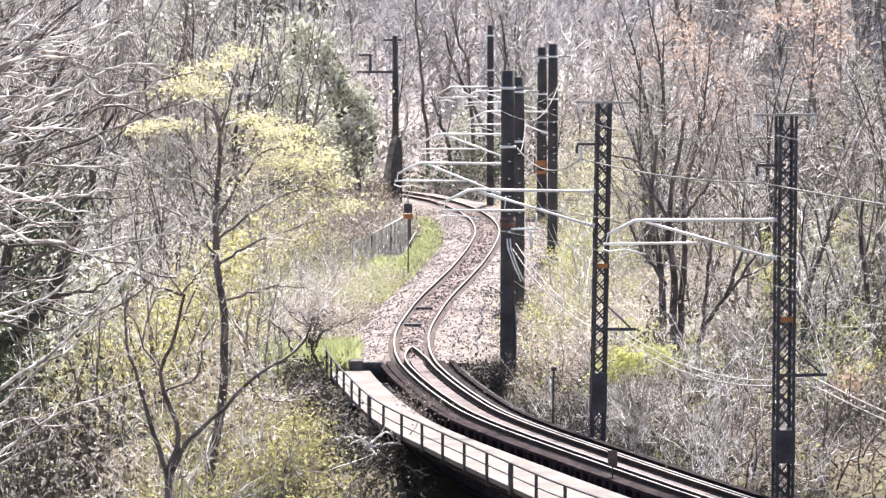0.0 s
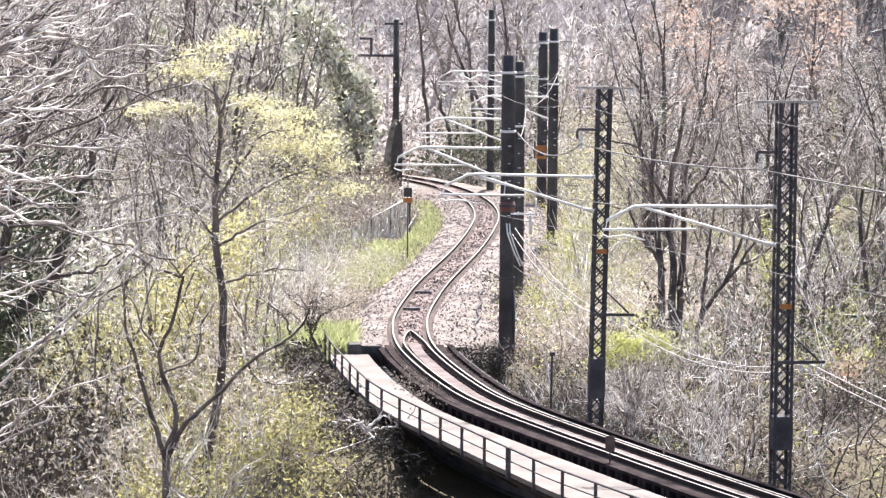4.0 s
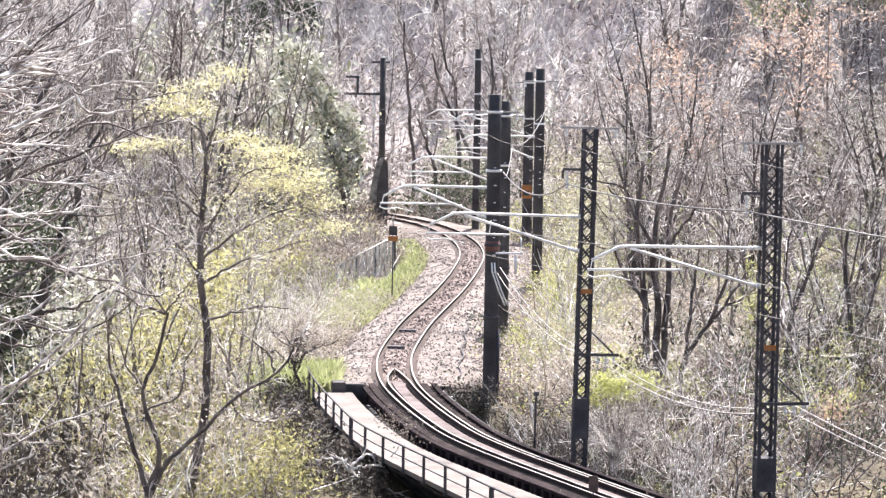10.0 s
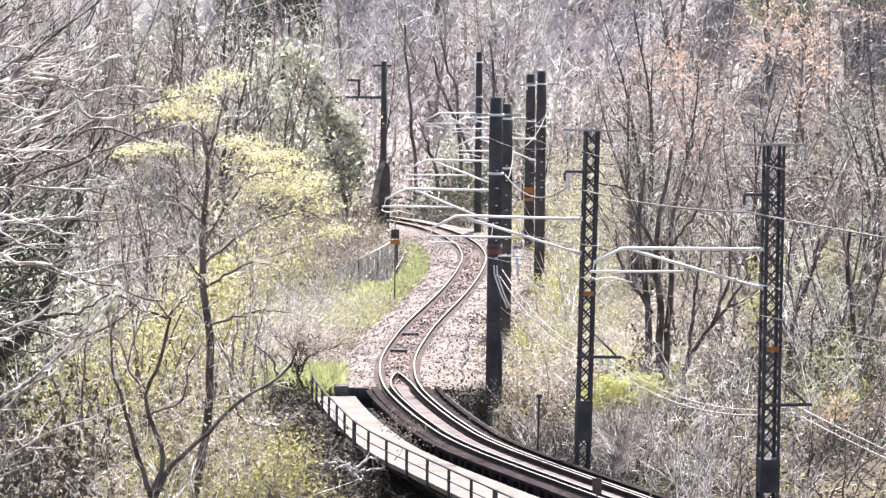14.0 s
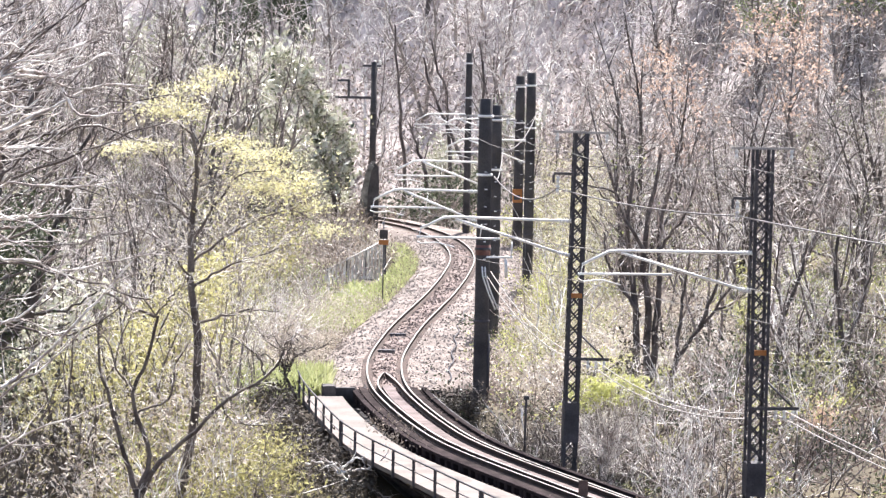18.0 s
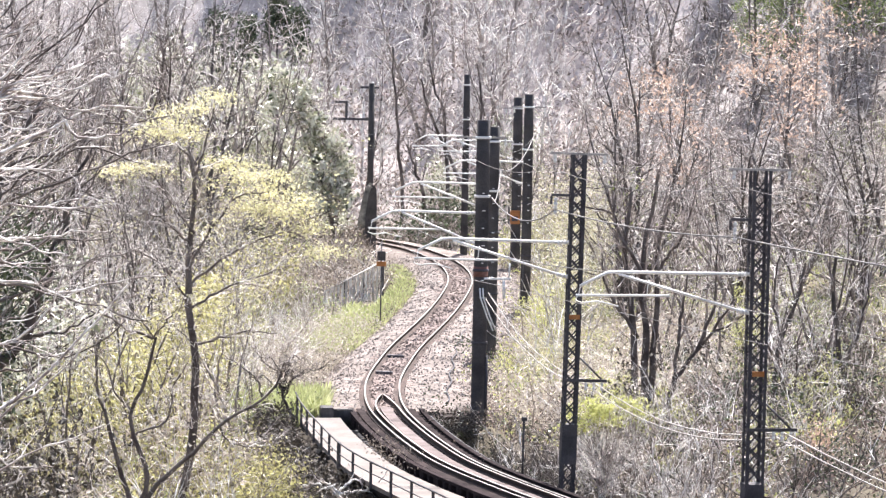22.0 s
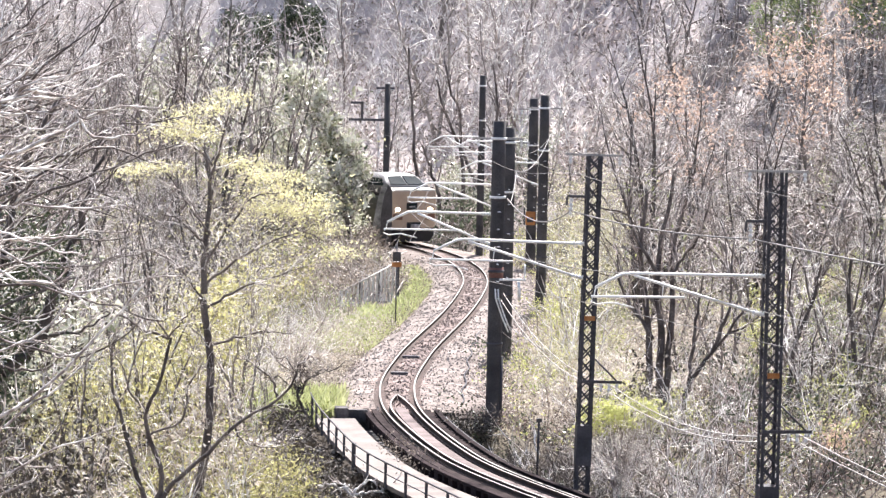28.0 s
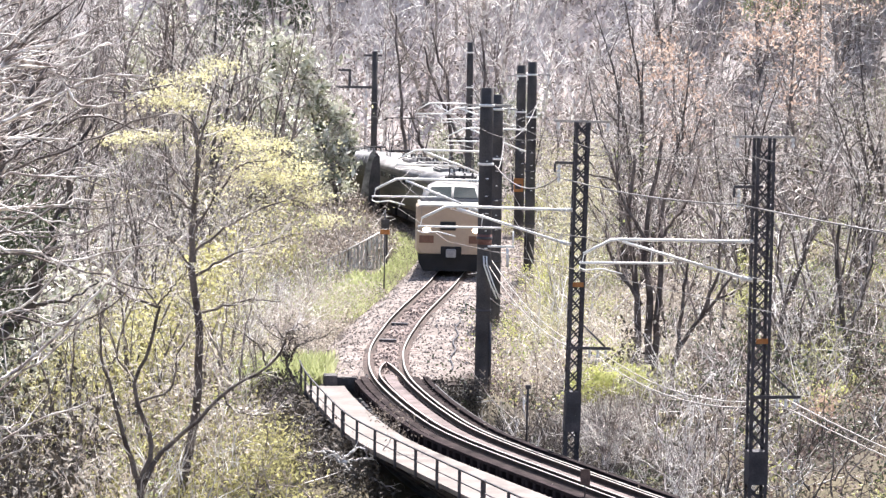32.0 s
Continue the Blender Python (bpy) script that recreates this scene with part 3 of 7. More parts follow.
# ---- masts and overhead line ----
def cantilever(mast, reach, z_rail, side=-1):
    """The hinged bracket that holds the wires over the track: top tube, brace, registration tube, steady arm, insulators."""
    s = side
    c = tube_object("top_tube", [([(s * 0.15, 0, 6.1 + z_rail), (s * (reach - 0.15), 0, 6.13 + z_rail), (s * (reach + 0.1), 0, 6.11 + z_rail), (s * (reach + 0.75), 0, 5.78 + z_rail)], 0.038)], M_GALV, mast, "bright galvanised bracket tube", 8)
    tube_object("brace_tube", [([(s * 0.15, 0, 5.12 + z_rail), (s * (reach - 0.2), 0, 6.08 + z_rail)], 0.036)], M_GALV, mast, sides=8)
    tube_object("registration_tube", [([(s * (reach - 1.45), 0, 5.56 + z_rail), (s * (reach + 0.85), 0, 5.56 + z_rail)], 0.03)], M_GALV, mast, sides=8)
    tube_object("steady_arm", [([(s * (reach + 0.8), 0, 5.56 + z_rail), (s * (reach + 0.86), 0, 5.44 + z_rail), (s * (reach + 0.7), 0, 5.38 + z_rail), (s * (reach + 0.3), 0, 5.42 + z_rail), (s * (reach - 0.2), 0, 5.3 + z_rail)], 0.02)], M_GALV, mast, sides=6)
    for u, za in ((reach - 0.9, 5.95), (reach + 0.78, 5.78)):
        tube_object("hanger", [([(s * u, 0, 5.56 + z_rail), (s * (u - 0.04), 0, za + z_rail)], 0.014)], M_GALV, mast, sides=5)
    for z, zz in ((6.1, 6.1), (5.15, 5.22)):
        v, f = [], []
        pts, rr = [], []
        for k in range(9):
            u = 0.16 + 0.045 * k
            pts.append((s * u, 0, z + z_rail + (zz - z) * k / 8)), rr.append(0.065 if k % 2 else 0.035)
        tube(v, f, pts, rr, 8)
        mesh_object("insulator", v, f, M_INSUL, mast, "ribbed white porcelain insulator")


def insulator_string(mast, x, y, z, n=3, wide=0.085):
    v, f = [], []
    pts, rr = [], []
    for k in range(2 * n + 1):
        pts.append((x, y, z - 0.06 * k)), rr.append(wide if k % 2 else 0.025)
    tube(v, f, pts, rr, 8)
    mesh_object("insulator", v, f, M_INSUL, mast, "ribbed white porcelain insulator")


def mast_top(mast, z, half, small_z=None, small_side=-1):
    bm = bmesh.new()
    box(bm, (-half, -0.035, z - 0.03), (half, 0.035, z + 0.03), 0.006)
    part("crossarm", bm, M_ARM, mast, "weathered steel crossarm")
    for x in (-half * 0.82, half * 0.9):
        insulator_string(mast, x, 0, z - 0.03, 2, 0.05)
    if small_z is not None:
        s = small_side
        bm = bmesh.new()
        box(bm, (min(0, s * 0.72), -0.035, small_z - 0.035), (max(0, s * 0.72), 0.035, small_z + 0.035), 0.006)
        box(bm, (s * 0.72 - 0.03, -0.03, small_z - 0.26), (s * 0.72 + 0.03, 0.03, small_z - 0.03), 0.006)
        part("feeder_arm", bm, M_STEEL_DARK, mast, "dark bent feeder arm")
        insulator_string(mast, s * 0.6, 0, small_z - 0.06, 4, 0.06)


def concrete_mast(x, y, z0, top, bracket=True, reach=2.95, arm_z=None, label="tall round concrete mast with bright steel brackets beside the track", r0=0.2, cross=True, turn=0.0, steps=True, small=None):
    m = tagged(empty("overhead_line_mast", Matrix.Translation((x, y, 0)) @ Matrix.Rotation(radians(turn), 4, "Z")), label, "mast", "overhead line masts")
    pts = [(0, 0, z0 - 1.2 + (top - z0 + 1.2) * k / 8) for k in range(9)]
    p = tube_object("pole", [(pts, [r0 - 0.035 * k / 8 for k in range(9)])], M_CONC_POLE, m, "weathered dark grey concrete pole", 20)
    for zz in (top - 0.55, top - 2.4, 2.0, 4.3):
        if zz < top:
            tube_object("band", [([(0, 0, zz - 0.04), (0, 0, zz + 0.04)], r0 + 0.015)], M_GALV if zz > 5 else M_STEEL_DARK, p, sides=16)
    if steps:
        for k in range(7):
            zz = top - 2.3 - 0.55 * k
            bm = bmesh.new()
            box(bm, (0.0, -r0 - 0.1, zz - 0.01), (0.10 if k % 2 else 0.07, -r0 + 0.03, zz + 0.010))
            part("step_bolt", bm, M_GALV, p)
    if cross:
        mast_top(m, top - 0.55, 0.78, small)
    if bracket:
        cantilever(m, reach, 0.0)
    return m


def lattice_mast(x, y, z0, top, w, reach, solid, small_z, turn=0.0, lean=0.0):
    """Square steel lattice mast: four angles, zigzag lacing on each side, a plated part low down, a crossarm."""
    m = tagged(empty("lattice_mast", Matrix.Translation((x, y, 0)) @ Matrix.Rotation(radians(lean), 4, "Y") @ Matrix.Rotation(radians(turn), 4, "Z")), "dark painted steel lattice mast with bright brackets and a crossarm", "mast", "lattice masts")
    h = w / 2
    for sx in (-1, 1):
        for sy in (-1, 1):
            bm = bmesh.new()
            a = 0.075
            x0, y0 = sx * h, sy * h
            box(bm, (min(x0, x0 - sx * a), min(y0, y0 - sy * 0.012), z0), (max(x0, x0 - sx * a), max(y0, y0 - sy * 0.012), top))
            box(bm, (min(x0, x0 - sx * 0.012), min(y0, y0 - sy * a), z0), (max(x0, x0 - sx * 0.012), max(y0, y0 - sy * a), top))
            part("corner_angle", bm, M_STEEL_DARK, m)
    pitch = w * 1.0
    nz = int((top - z0) / pitch)
    half = math.hypot(w * 0.9, pitch) / 2
    bm = bmesh.new()
    box(bm, (-0.02, -0.004, -half), (0.02, 0.004, half))
    bar_mesh = bpy.data.meshes.new("lacing_bar")
    bm.to_mesh(bar_mesh), bm.free()
    bar_mesh.materials.append(M_STEEL_DARK)
    for face in range(4):
        rot = Matrix.Rotation(face * math.pi / 2, 4, "Z")
        for k in range(nz):
            for sgn in (-1, 1):
                bar = new("lacing_bar", bar_mesh)
                bar.parent = m
                bar.matrix_local = rot @ Matrix.Translation((0, -h + 0.006 * sgn, z0 + (k + 0.5) * pitch)) @ Matrix.Rotation(sgn * math.atan2(w * 0.9, pitch), 4, "Y")
    for za, zb in solid:
        bm = bmesh.new()
        box(bm, (-h - 0.012, -h - 0.012, za), (h + 0.012, h + 0.012, zb), 0.006)
        part("cover_plate", bm, M_STEEL_DARK, m, "dark plated section of the mast")
    bm = bmesh.new()
    zc = 4.0 if w < 0.43 else 3.62
    box(bm, (-0.14, -h - 0.03, zc), (0.16, -h - 0.008, zc + 0.13), 0.005)
    part("marker_plate", bm, M_ORANGE_SIGN, m, "small faded orange plate")
    mast_top(m, top + 0.02, 0.8, small_z)
    cantilever(m, reach, 0.0)
    # low bracket on the far side that carries a cable
    bm = bmesh.new()
    box(bm, (-h, -h - 0.05, 2.28), (h + 0.78, -h - 0.01, 2.36), 0.006)
    part("cable_bracket", bm, M_STEEL_DARK, m)
    tube_object("bracket_strut", [([(h, -h, 2.95), (h + 0.62, -h, 2.36)], 0.028)], M_STEEL_DARK, m, sides=5)
    for k in range(3):
        insulator_string(m, h + 0.2 + 0.22 * k, -h, 2.29, 2, 0.05)
    return m


MASTS = {}
MASTS["lat2"] = lattice_mast(8.32, 76.7, -4.5, 8.63, 0.46, 3.65, ((0.15, 0.97),), 7.43, 8)
MASTS["lat1"] = lattice_mast(4.285, 86.8, -3.5, 8.53, 0.40, 3.6, ((-0.02, 1.09),), 7.4, 6, 0.84)
MASTS["b1"] = concrete_mast(2.045, 99.7, -0.8, 9.04, reach=2.725, small=None, r0=0.242)
MASTS["b2"] = concrete_mast(2.80, 118.2, -0.8, 8.25, reach=2.9, r0=0.27)
MASTS["m2"] = concrete_mast(4.79, 138.0, -0.8, 9.06, bracket=True, reach=2.85, r0=0.235)
MASTS["m1"] = concrete_mast(5.1, 163.0, -0.9, 8.35, bracket=True, reach=3.4, r0=0.27, turn=14)
MASTS["far"] = concrete_mast(2.54, 169.5, -0.8, 9.38, bracket=True, reach=2.2, r0=0.2, cross=False, turn=20)


def far_left_mast():
    m = tagged(empty("overhead_line_mast", Matrix.Translation((-2.72, 181.0, 0))), "slim dark pole with a bent side arm above the mossy wall", "mast", "overhead line masts")
    p = tube_object("pole", [([(0, 0, -1.5), (0, 0, 4), (0, 0, 8.6)], [0.19, 0.18, 0.165])], M_CONC_POLE, m, sides=16)
    bm = bmesh.new()
    box(bm, (-2.2, -0.06, 6.47), (0, 0.06, 6.61), 0.01)
    box(bm, (-1.5, -0.06, 6.61), (-1.36, 0.06, 7.57), 0.01)
    box(bm, (-2.1, -0.06, 7.44), (-1.5, 0.06, 7.57), 0.01)
    part("side_arm", bm, M_STEEL_DARK, m, "dark bent steel side arm")
    bm = bmesh.new()
    box(bm, (-0.65, -0.06, 8.3), (0.4, 0.06, 8.42), 0.01)
    part("crossarm", bm, M_STEEL_DARK, m)
    for x in (-0.5, 0.05, 0.35):
        insulator_string(m, x, 0, 8.7 if x > 0 else 8.3, 2)
    return m


MASTS["left"] = far_left_mast()


def signs():
    # orange box and dark bracket on one far mast, faded red band and small plate on the big one
    s = tagged(empty("mast_sign", Matrix.Translation((5.06, 162.7, 0))), "orange equipment box fixed to a concrete mast", "sign")
    bm = bmesh.new()
    box(bm, (-0.27, -0.16, 1.85), (0.23, 0.0, 2.55), 0.02)
    part("orange_plate", bm, M_ORANGE_SIGN, s)
    bm = bmesh.new()
    box(bm, (-0.2, -0.175, 2.0), (0.12, -0.161, 2.25), 0.004)
    part("dark_window", bm, M_STEEL_DARK, s)
    bm = bmesh.new()
    box(bm, (-0.38, -0.12, 1.85), (-0.30, -0.04, 2.75), 0.01)
    part("side_bar", bm, M_STEEL_DARK, s)
    b = tagged(tube_object("mast_band", [([(2.045, 99.7, 4.1), (2.045, 99.7, 4.42)], 0.236)], M_RED_SIGN, sides=20), "faded red painted band round a concrete mast", "band")
    a = tagged(empty("mast_shelf", Matrix.Translation((2.045, 99.7, 0))), "small bright shelf and bent conduit on a concrete mast", "bracket")
    bm = bmesh.new()
    box(bm, (0.1, -0.26, 4.02), (0.95, -0.18, 4.08), 0.008)
    part("shelf", bm, M_GALV, a)
    tube_object("conduit", [([(0.9, -0.2, 4.08), (0.9, -0.2, 4.55)], 0.03), ([(0.75, -0.2, 3.4), (0.72, -0.2, 4.0)], 0.05)], M_GALV, a)
    for dx in (0.0, 0.09):
        tube_object("bent_pipe", [([(dx - 0.02, -0.27, 3.75), (dx, -0.28, 3.45), (dx + 0.2, -0.3, 2.9), (dx + 0.42, -0.3, 2.4)], 0.028)], M_GALV, a, "pale bent cable pipe")
    tube_object("down_pipe", [([(0.24, -0.1, -0.8), (0.24, -0.1, 1.6)], 0.05)], M_STEEL_DARK, a)
    # slim marker post by the fence
    p = tagged(empty("marker_post", Matrix.Translation((-1.44, 130.5, 0))), "slim dark marker post with an orange plate and white top", "post")
    tube_object("stem", [([(0, 0, -0.6), (0, 0, 3.0)], 0.028)], M_STEEL_DARK, p, sides=8)
    bm = bmesh.new()
    box(bm, (-0.2, -0.06, 2.0), (0.2, -0.03, 2.2), 0.005)
    part("orange_plate", bm, M_ORANGE_SIGN, p)
    bm = bmesh.new()
    box(bm, (-0.17, -0.05, 2.24), (0.17, 0.05, 2.62), 0.01)
    part("grey_box", bm, M_CONC_POLE, p)

    # low stake beside the bridge and small brown plate on a thin post beside the rails
    k = tagged(empty("wooden_stake", Matrix.Translation((3.12, 89.0, 0))), "thin dark wooden stake standing beside the bridge", "stake")
    tube_object("stem", [([(0, 0, -1.6), (0.01, 0, 0.2), (0.02, 0, 0.95)], 0.035)], M_STEEL_DARK, k, sides=7)
    bm = bmesh.new()
    box(bm, (-0.06, -0.05, 0.86), (0.1, 0.05, 0.97), 0.01)
    part("cap", bm, M_STEEL_DARK, k)
    k = tagged(empty("trackside_marker", Matrix.Translation((4.1, 75.8, 0))), "small brown plate on a thin post beside the rails", "marker")
    tube_object("stem", [([(0, 0.02, -0.17), (0, 0.02, 0.4)], 0.018)], M_STEEL_DARK, k, sides=6)
    bm = bmesh.new()
    box(bm, (-0.115, -0.02, 0.2), (0.115, 0.0, 0.58), 0.006)
    part("brown_plate", bm, M_RUSTY, k)
    # thin dark tube that snakes over the ballast
    c = [Vector(p) for p in ((2.01, 126.9, -0.17), (1.81, 122.5, -0.16), (1.58, 119.2, -0.16), (1.335, 111.4, -0.15), (1.18, 106.1, -0.15), (1.06, 101.3, -0.16))]
    c = [Vector((p.x + 0.07 * math.sin(p.y * 1.3), p.y, float(p.z))) for p in spline([tuple(q) for q in c], 0.8)]
    tagged(tube_object("ground_cable", [(c, 0.028)], M_STEEL_DARK, sides=6), "thin dark tube snaking over the pale ballast", "cable")


signs()


def wires():
    """Contact and messenger wires from mast to mast, the feeder on the outside, low cables."""
    order = ["lat2", "lat1", "b1", "b2", "m2", "far"]
    reach = {"lat2": 3.65, "lat1": 3.5, "b1": 2.75, "b2": 2.85, "m2": 2.9, "far": 2.2}
    at = [MASTS[k].matrix_world @ Vector((-reach[k], 0, 0)) for k in order]
    first = at[0] + (at[0] - at[1]) * 2.2
    last = at[-1] + Vector((-9, 11, 0))
    line = [first] + at + [last]

    def hung(a, b, za, zb, sag, n=10):
        return [Vector((a.x + (b.x - a.x) * k / n, a.y + (b.y - a.y) * k / n, za + (zb - za) * k / n - sag * 4 * (k / n) * (1 - k / n))) for k in range(n + 1)]

    for a, b in zip(line, line[1:]):
        span = (b - a).length
        tagged(tube_object("contact_wire", [(hung(a, b, 5.2, 5.2, 0), 0.008)], M_WIRE, sides=4), "thin contact wire hung over the track", "wire", "overhead wires")
        tagged(tube_object("messenger_wire", [(hung(a, b, 6.12, 6.12, span * 0.012), 0.009)], M_WIRE, sides=4), "thin messenger wire hung between masts", "wire", "overhead wires")
        n = max(2, int(span / 5))
        for k in range(1, n):
            u = k / n
            p = a.lerp(b, u)
            tagged(tube_object("dropper", [([(p.x, p.y, 5.2), (p.x, p.y, 6.12 - span * 0.048 * u * (1 - u))], 0.006)], M_WIRE, sides=3), "thin dropper between contact and messenger wire", "wire", "droppers")
    # feeder under the small arms
    f = [MASTS[k].matrix_world @ Vector((x, 0, 0)) for k, x in (("lat2", -0.6), ("lat1", -0.5), ("b1", 0.3), ("b2", 0.3), ("m2", 0.3))]
    zs = [7.0, 7.0, 6.6, 6.6, 7.4]
    f = [f[0] + (f[0] - f[1]) * 2.0] + f
    zs = [7.0] + zs
    for k in range(len(f) - 1):
        tagged(tube_object("feeder_cable", [(hung(f[k], f[k + 1], zs[k], zs[k + 1], 0.15 if k < 2 else 0.5), 0.02)], M_WIRE, sides=5), "sagging grey feeder cable between masts", "cable", "feeder cables")
    # cables on the crossarms
    for side in (-0.64, 0.7):
        g = [MASTS[k].matrix_world @ Vector((side, 0, 0)) for k in ("lat2", "lat1", "b1", "b2", "m2", "m1")]
        gz = [8.25, 8.15, 8.05, 7.3, 8.1, 7.4]
        g, gz = [g[0] + (g[0] - g[1]) * 2] + g, [8.2] + gz
        for k in range(len(g) - 1):
            tagged(tube_object("high_cable", [(hung(g[k], g[k + 1], gz[k], gz[k + 1], 0.35), 0.008)], M_WIRE, sides=4), "thin sagging cable on the crossarms", "cable", "high cables")
    # low cables from the bracket of one lattice mast to the next and on to the big mast
    q = [MASTS["lat2"].matrix_world @ Vector((0.7, 0, 0)), MASTS["lat1"].matrix_world @ Vector((0.75, 0, 0)), MASTS["b1"].matrix_world @ Vector((0.25, -0.2, 0))]
    q = [q[0] + (q[0] - q[1]) * 2] + q
    for dz, dx in ((0.0, 0.0), (-0.14, -0.12)):
        zz = [1.6 + dz, 2.25 + dz, 2.2 + dz, 3.6 + dz]
        for k in range(3):
            o = Vector((dx, 0, 0))
            tagged(tube_object("low_cable", [(hung(q[k] + o, q[k + 1] + o, zz[k], zz[k + 1], 0.55), 0.017)], M_ARM, sides=4), "pale sagging low cable between the masts", "cable", "low cables")


wires()


# ---- mossy wall, fence, small signs ----
def mossy_wall():
    w = tagged(empty("retaining_wall", Matrix.Translation((-2.34, 167.2, 0)) @ Matrix.Rotation(radians(3), 4, "Z")), "mossy grey concrete wall end with a rounded top and dark side", "wall", kind="structure")
    prof = [(0, -1.0), (0, 3.4), (-0.07, 3.56), (-0.2, 3.62), (-0.32, 3.5), (-0.42, 3.3), (-0.55, 2.9), (-0.66, 2.3), (-0.8, 1.5), (-0.95, 0.6), (-1.0, -1.0)]
    n = len(prof)
    v = [(x, 0, z) for x, z in prof] + [(x + 0.1, 1.0, z - 0.1) for x, z in prof]
    f = [tuple(range(n)), tuple(reversed(range(n, 2 * n)))] + [(k, k + n, (k + 1) % n + n, (k + 1) % n) for k in range(n)]
    mesh_object("body", v, f, M_WALL, w, "mossy weathered concrete")
    v = [(x, y, z) for y in (-0.06, 1.25) for x, z in ((0.16, -1.0), (0.2, 2.2), (0.16, 3.3), (-0.05, 3.55), (-0.25, 2.9), (-0.4, 1.9), (-0.42, -1.0))]
    f = [tuple(range(7)), tuple(reversed(range(7, 14)))] + [(k, k + 7, (k + 1) % 7 + 7, (k + 1) % 7) for k in range(7)]
    mesh_object("dark_pilaster", v, f, M_WALL_DARK, w, "near-black pilaster at the wall's end")


mossy_wall()


def board_fence():
    fc = tagged(empty("board_fence"), "weathered grey upright board fence on the bank beside the track", "fence")
    a, b = Vector((-4.75, 140.6, 0)), Vector((-1.5, 143.5, 0))
    n = 19
    ang = math.atan2(b.y - a.y, b.x - a.x)
    for k in range(4, n):
        u = (k + 0.5) / n
        p = a.lerp(b, u)
        top = -0.36 + 1.62 * u + random.uniform(-0.05, 0.05)
        bm = bmesh.new()
        w = random.uniform(0.05, 0.068)
        box(bm, (-w, -0.012, -1.3 + 0.4 * u), (w, 0.012, top), 0.004)
        ob = part("board", bm, M_BOARD, fc)
        ob.matrix_local = Matrix.Translation((p.x, p.y, 0)) @ Matrix.Rotation(ang, 4, "Z") @ Matrix.Rotation(random.uniform(-0.03, 0.03), 4, "Y")
    tube_object("cross_rail", [([a.lerp(b, 0.2) + Vector((0.0, -0.05, -0.04)), b + Vector((0.0, -0.05, 1.26))], 0.035)], M_BOARD, fc, sides=4)
    for u in (0.22, 0.48, 0.74, 1.0):
        p = a.lerp(b, u)
        bm = bmesh.new()
        box(bm, (p.x - 0.05, p.y + 0.09, -1.6), (p.x + 0.05, p.y + 0.19, -0.3 + 1.62 * u), 0.01)
        part("post", bm, M_STEEL_DARK, fc)


board_fence()

# ---- the train ----
M_FACE = material("tan_cab_paint", (0.395, 0.295, 0.22), (0.47, 0.36, 0.272), 0.4, 0.4, bump=0, fine=6, grain=(0.95, 1.06))
M_SIDE = material("olive_body_paint", (0.062, 0.058, 0.043), (0.105, 0.098, 0.068), 0.5, 0.35, bump=0, fine=6, grain=(0.88, 1.12))
M_SIDE_DARK = material("dark_window_band_paint", (0.05, 0.05, 0.045), (0.085, 0.08, 0.07), 0.8, 0.4, bump=0.05, fine=6)
M_ROOF = material("grey_roof_paint", (0.16, 0.153, 0.153), (0.36, 0.347, 0.347), 0.8, 0.55, bump=0.05, fine=8, grain=(0.88, 1.12))
M_CAB = material("grey_cab_paint", (0.10, 0.097, 0.10), (0.19, 0.185, 0.188), 0.8, 0.55, bump=0.03, fine=8, grain=(0.85, 1.15))
M_CREAM = material("cream_trim_paint", (0.62, 0.59, 0.53), (0.70, 0.67, 0.61), 1, 0.4, bump=0)
M_UNDER = material("black_underframe", (0.007, 0.0065, 0.009), (0.018, 0.016, 0.02), 2, 0.7, bump=0.2)
M_GLASS = material("dark_cab_glass", (0.012, 0.02, 0.022), (0.022, 0.032, 0.035), 1, 0.1, bump=0, spec=0.25)
M_TAIL = material("red_tail_lens", (0.11, 0.05, 0.035), (0.17, 0.075, 0.05), 4, 0.3, bump=0)
M_HEAD = glowing("headlight", (1.0, 0.78, 0.55), 5.0)
M_PLATE = material("grey_plate", (0.28, 0.27, 0.28), (0.42, 0.41, 0.42), 4, 0.5, bump=0)


def track_at(s):
    """The point s metres along the track's centre from its near end."""
    k = s / 0.25
    i = min(max(int(k), 0), len(TRACK) - 2)
    return TRACK[i].lerp(TRACK[i + 1], k - i)


def loft(name, sections, mat, parent, label="", smooth=False, close=True):
    """Sections: (y, [(x, z), ...]) with equal counts, joined into one closed skin."""
    n = len(sections[0][1])
    v, f = [], []
    for y, prof in sections:
        v += [(x, y, z) for x, z in prof]
    for a in range(len(sections) - 1):
        f += [(a * n + k, a * n + n + k, a * n + n + (k + 1) % n, a * n + (k + 1) % n) for k in range(n)]
    if close:
        f.append(tuple(range(n)))
        f.append(tuple((len(sections) - 1) * n + k for k in reversed(range(n))))
    return mesh_object(name, v, f, mat, parent, label, smooth)


def mirrored(half):
    return half + [(-x, z) for x, z in reversed(half)]


LOWER = mirrored([(1.28, 0.95), (1.44, 1.25), (1.475, 1.7), (1.47, 2.05)])
BAND = mirrored([(1.468, 2.05), (1.455, 2.4), (1.41, 2.82)])
ROOF = mirrored([(1.41, 2.82), (1.33, 3.12), (1.08, 3.33), (0.6, 3.43), (0.2, 3.46)])


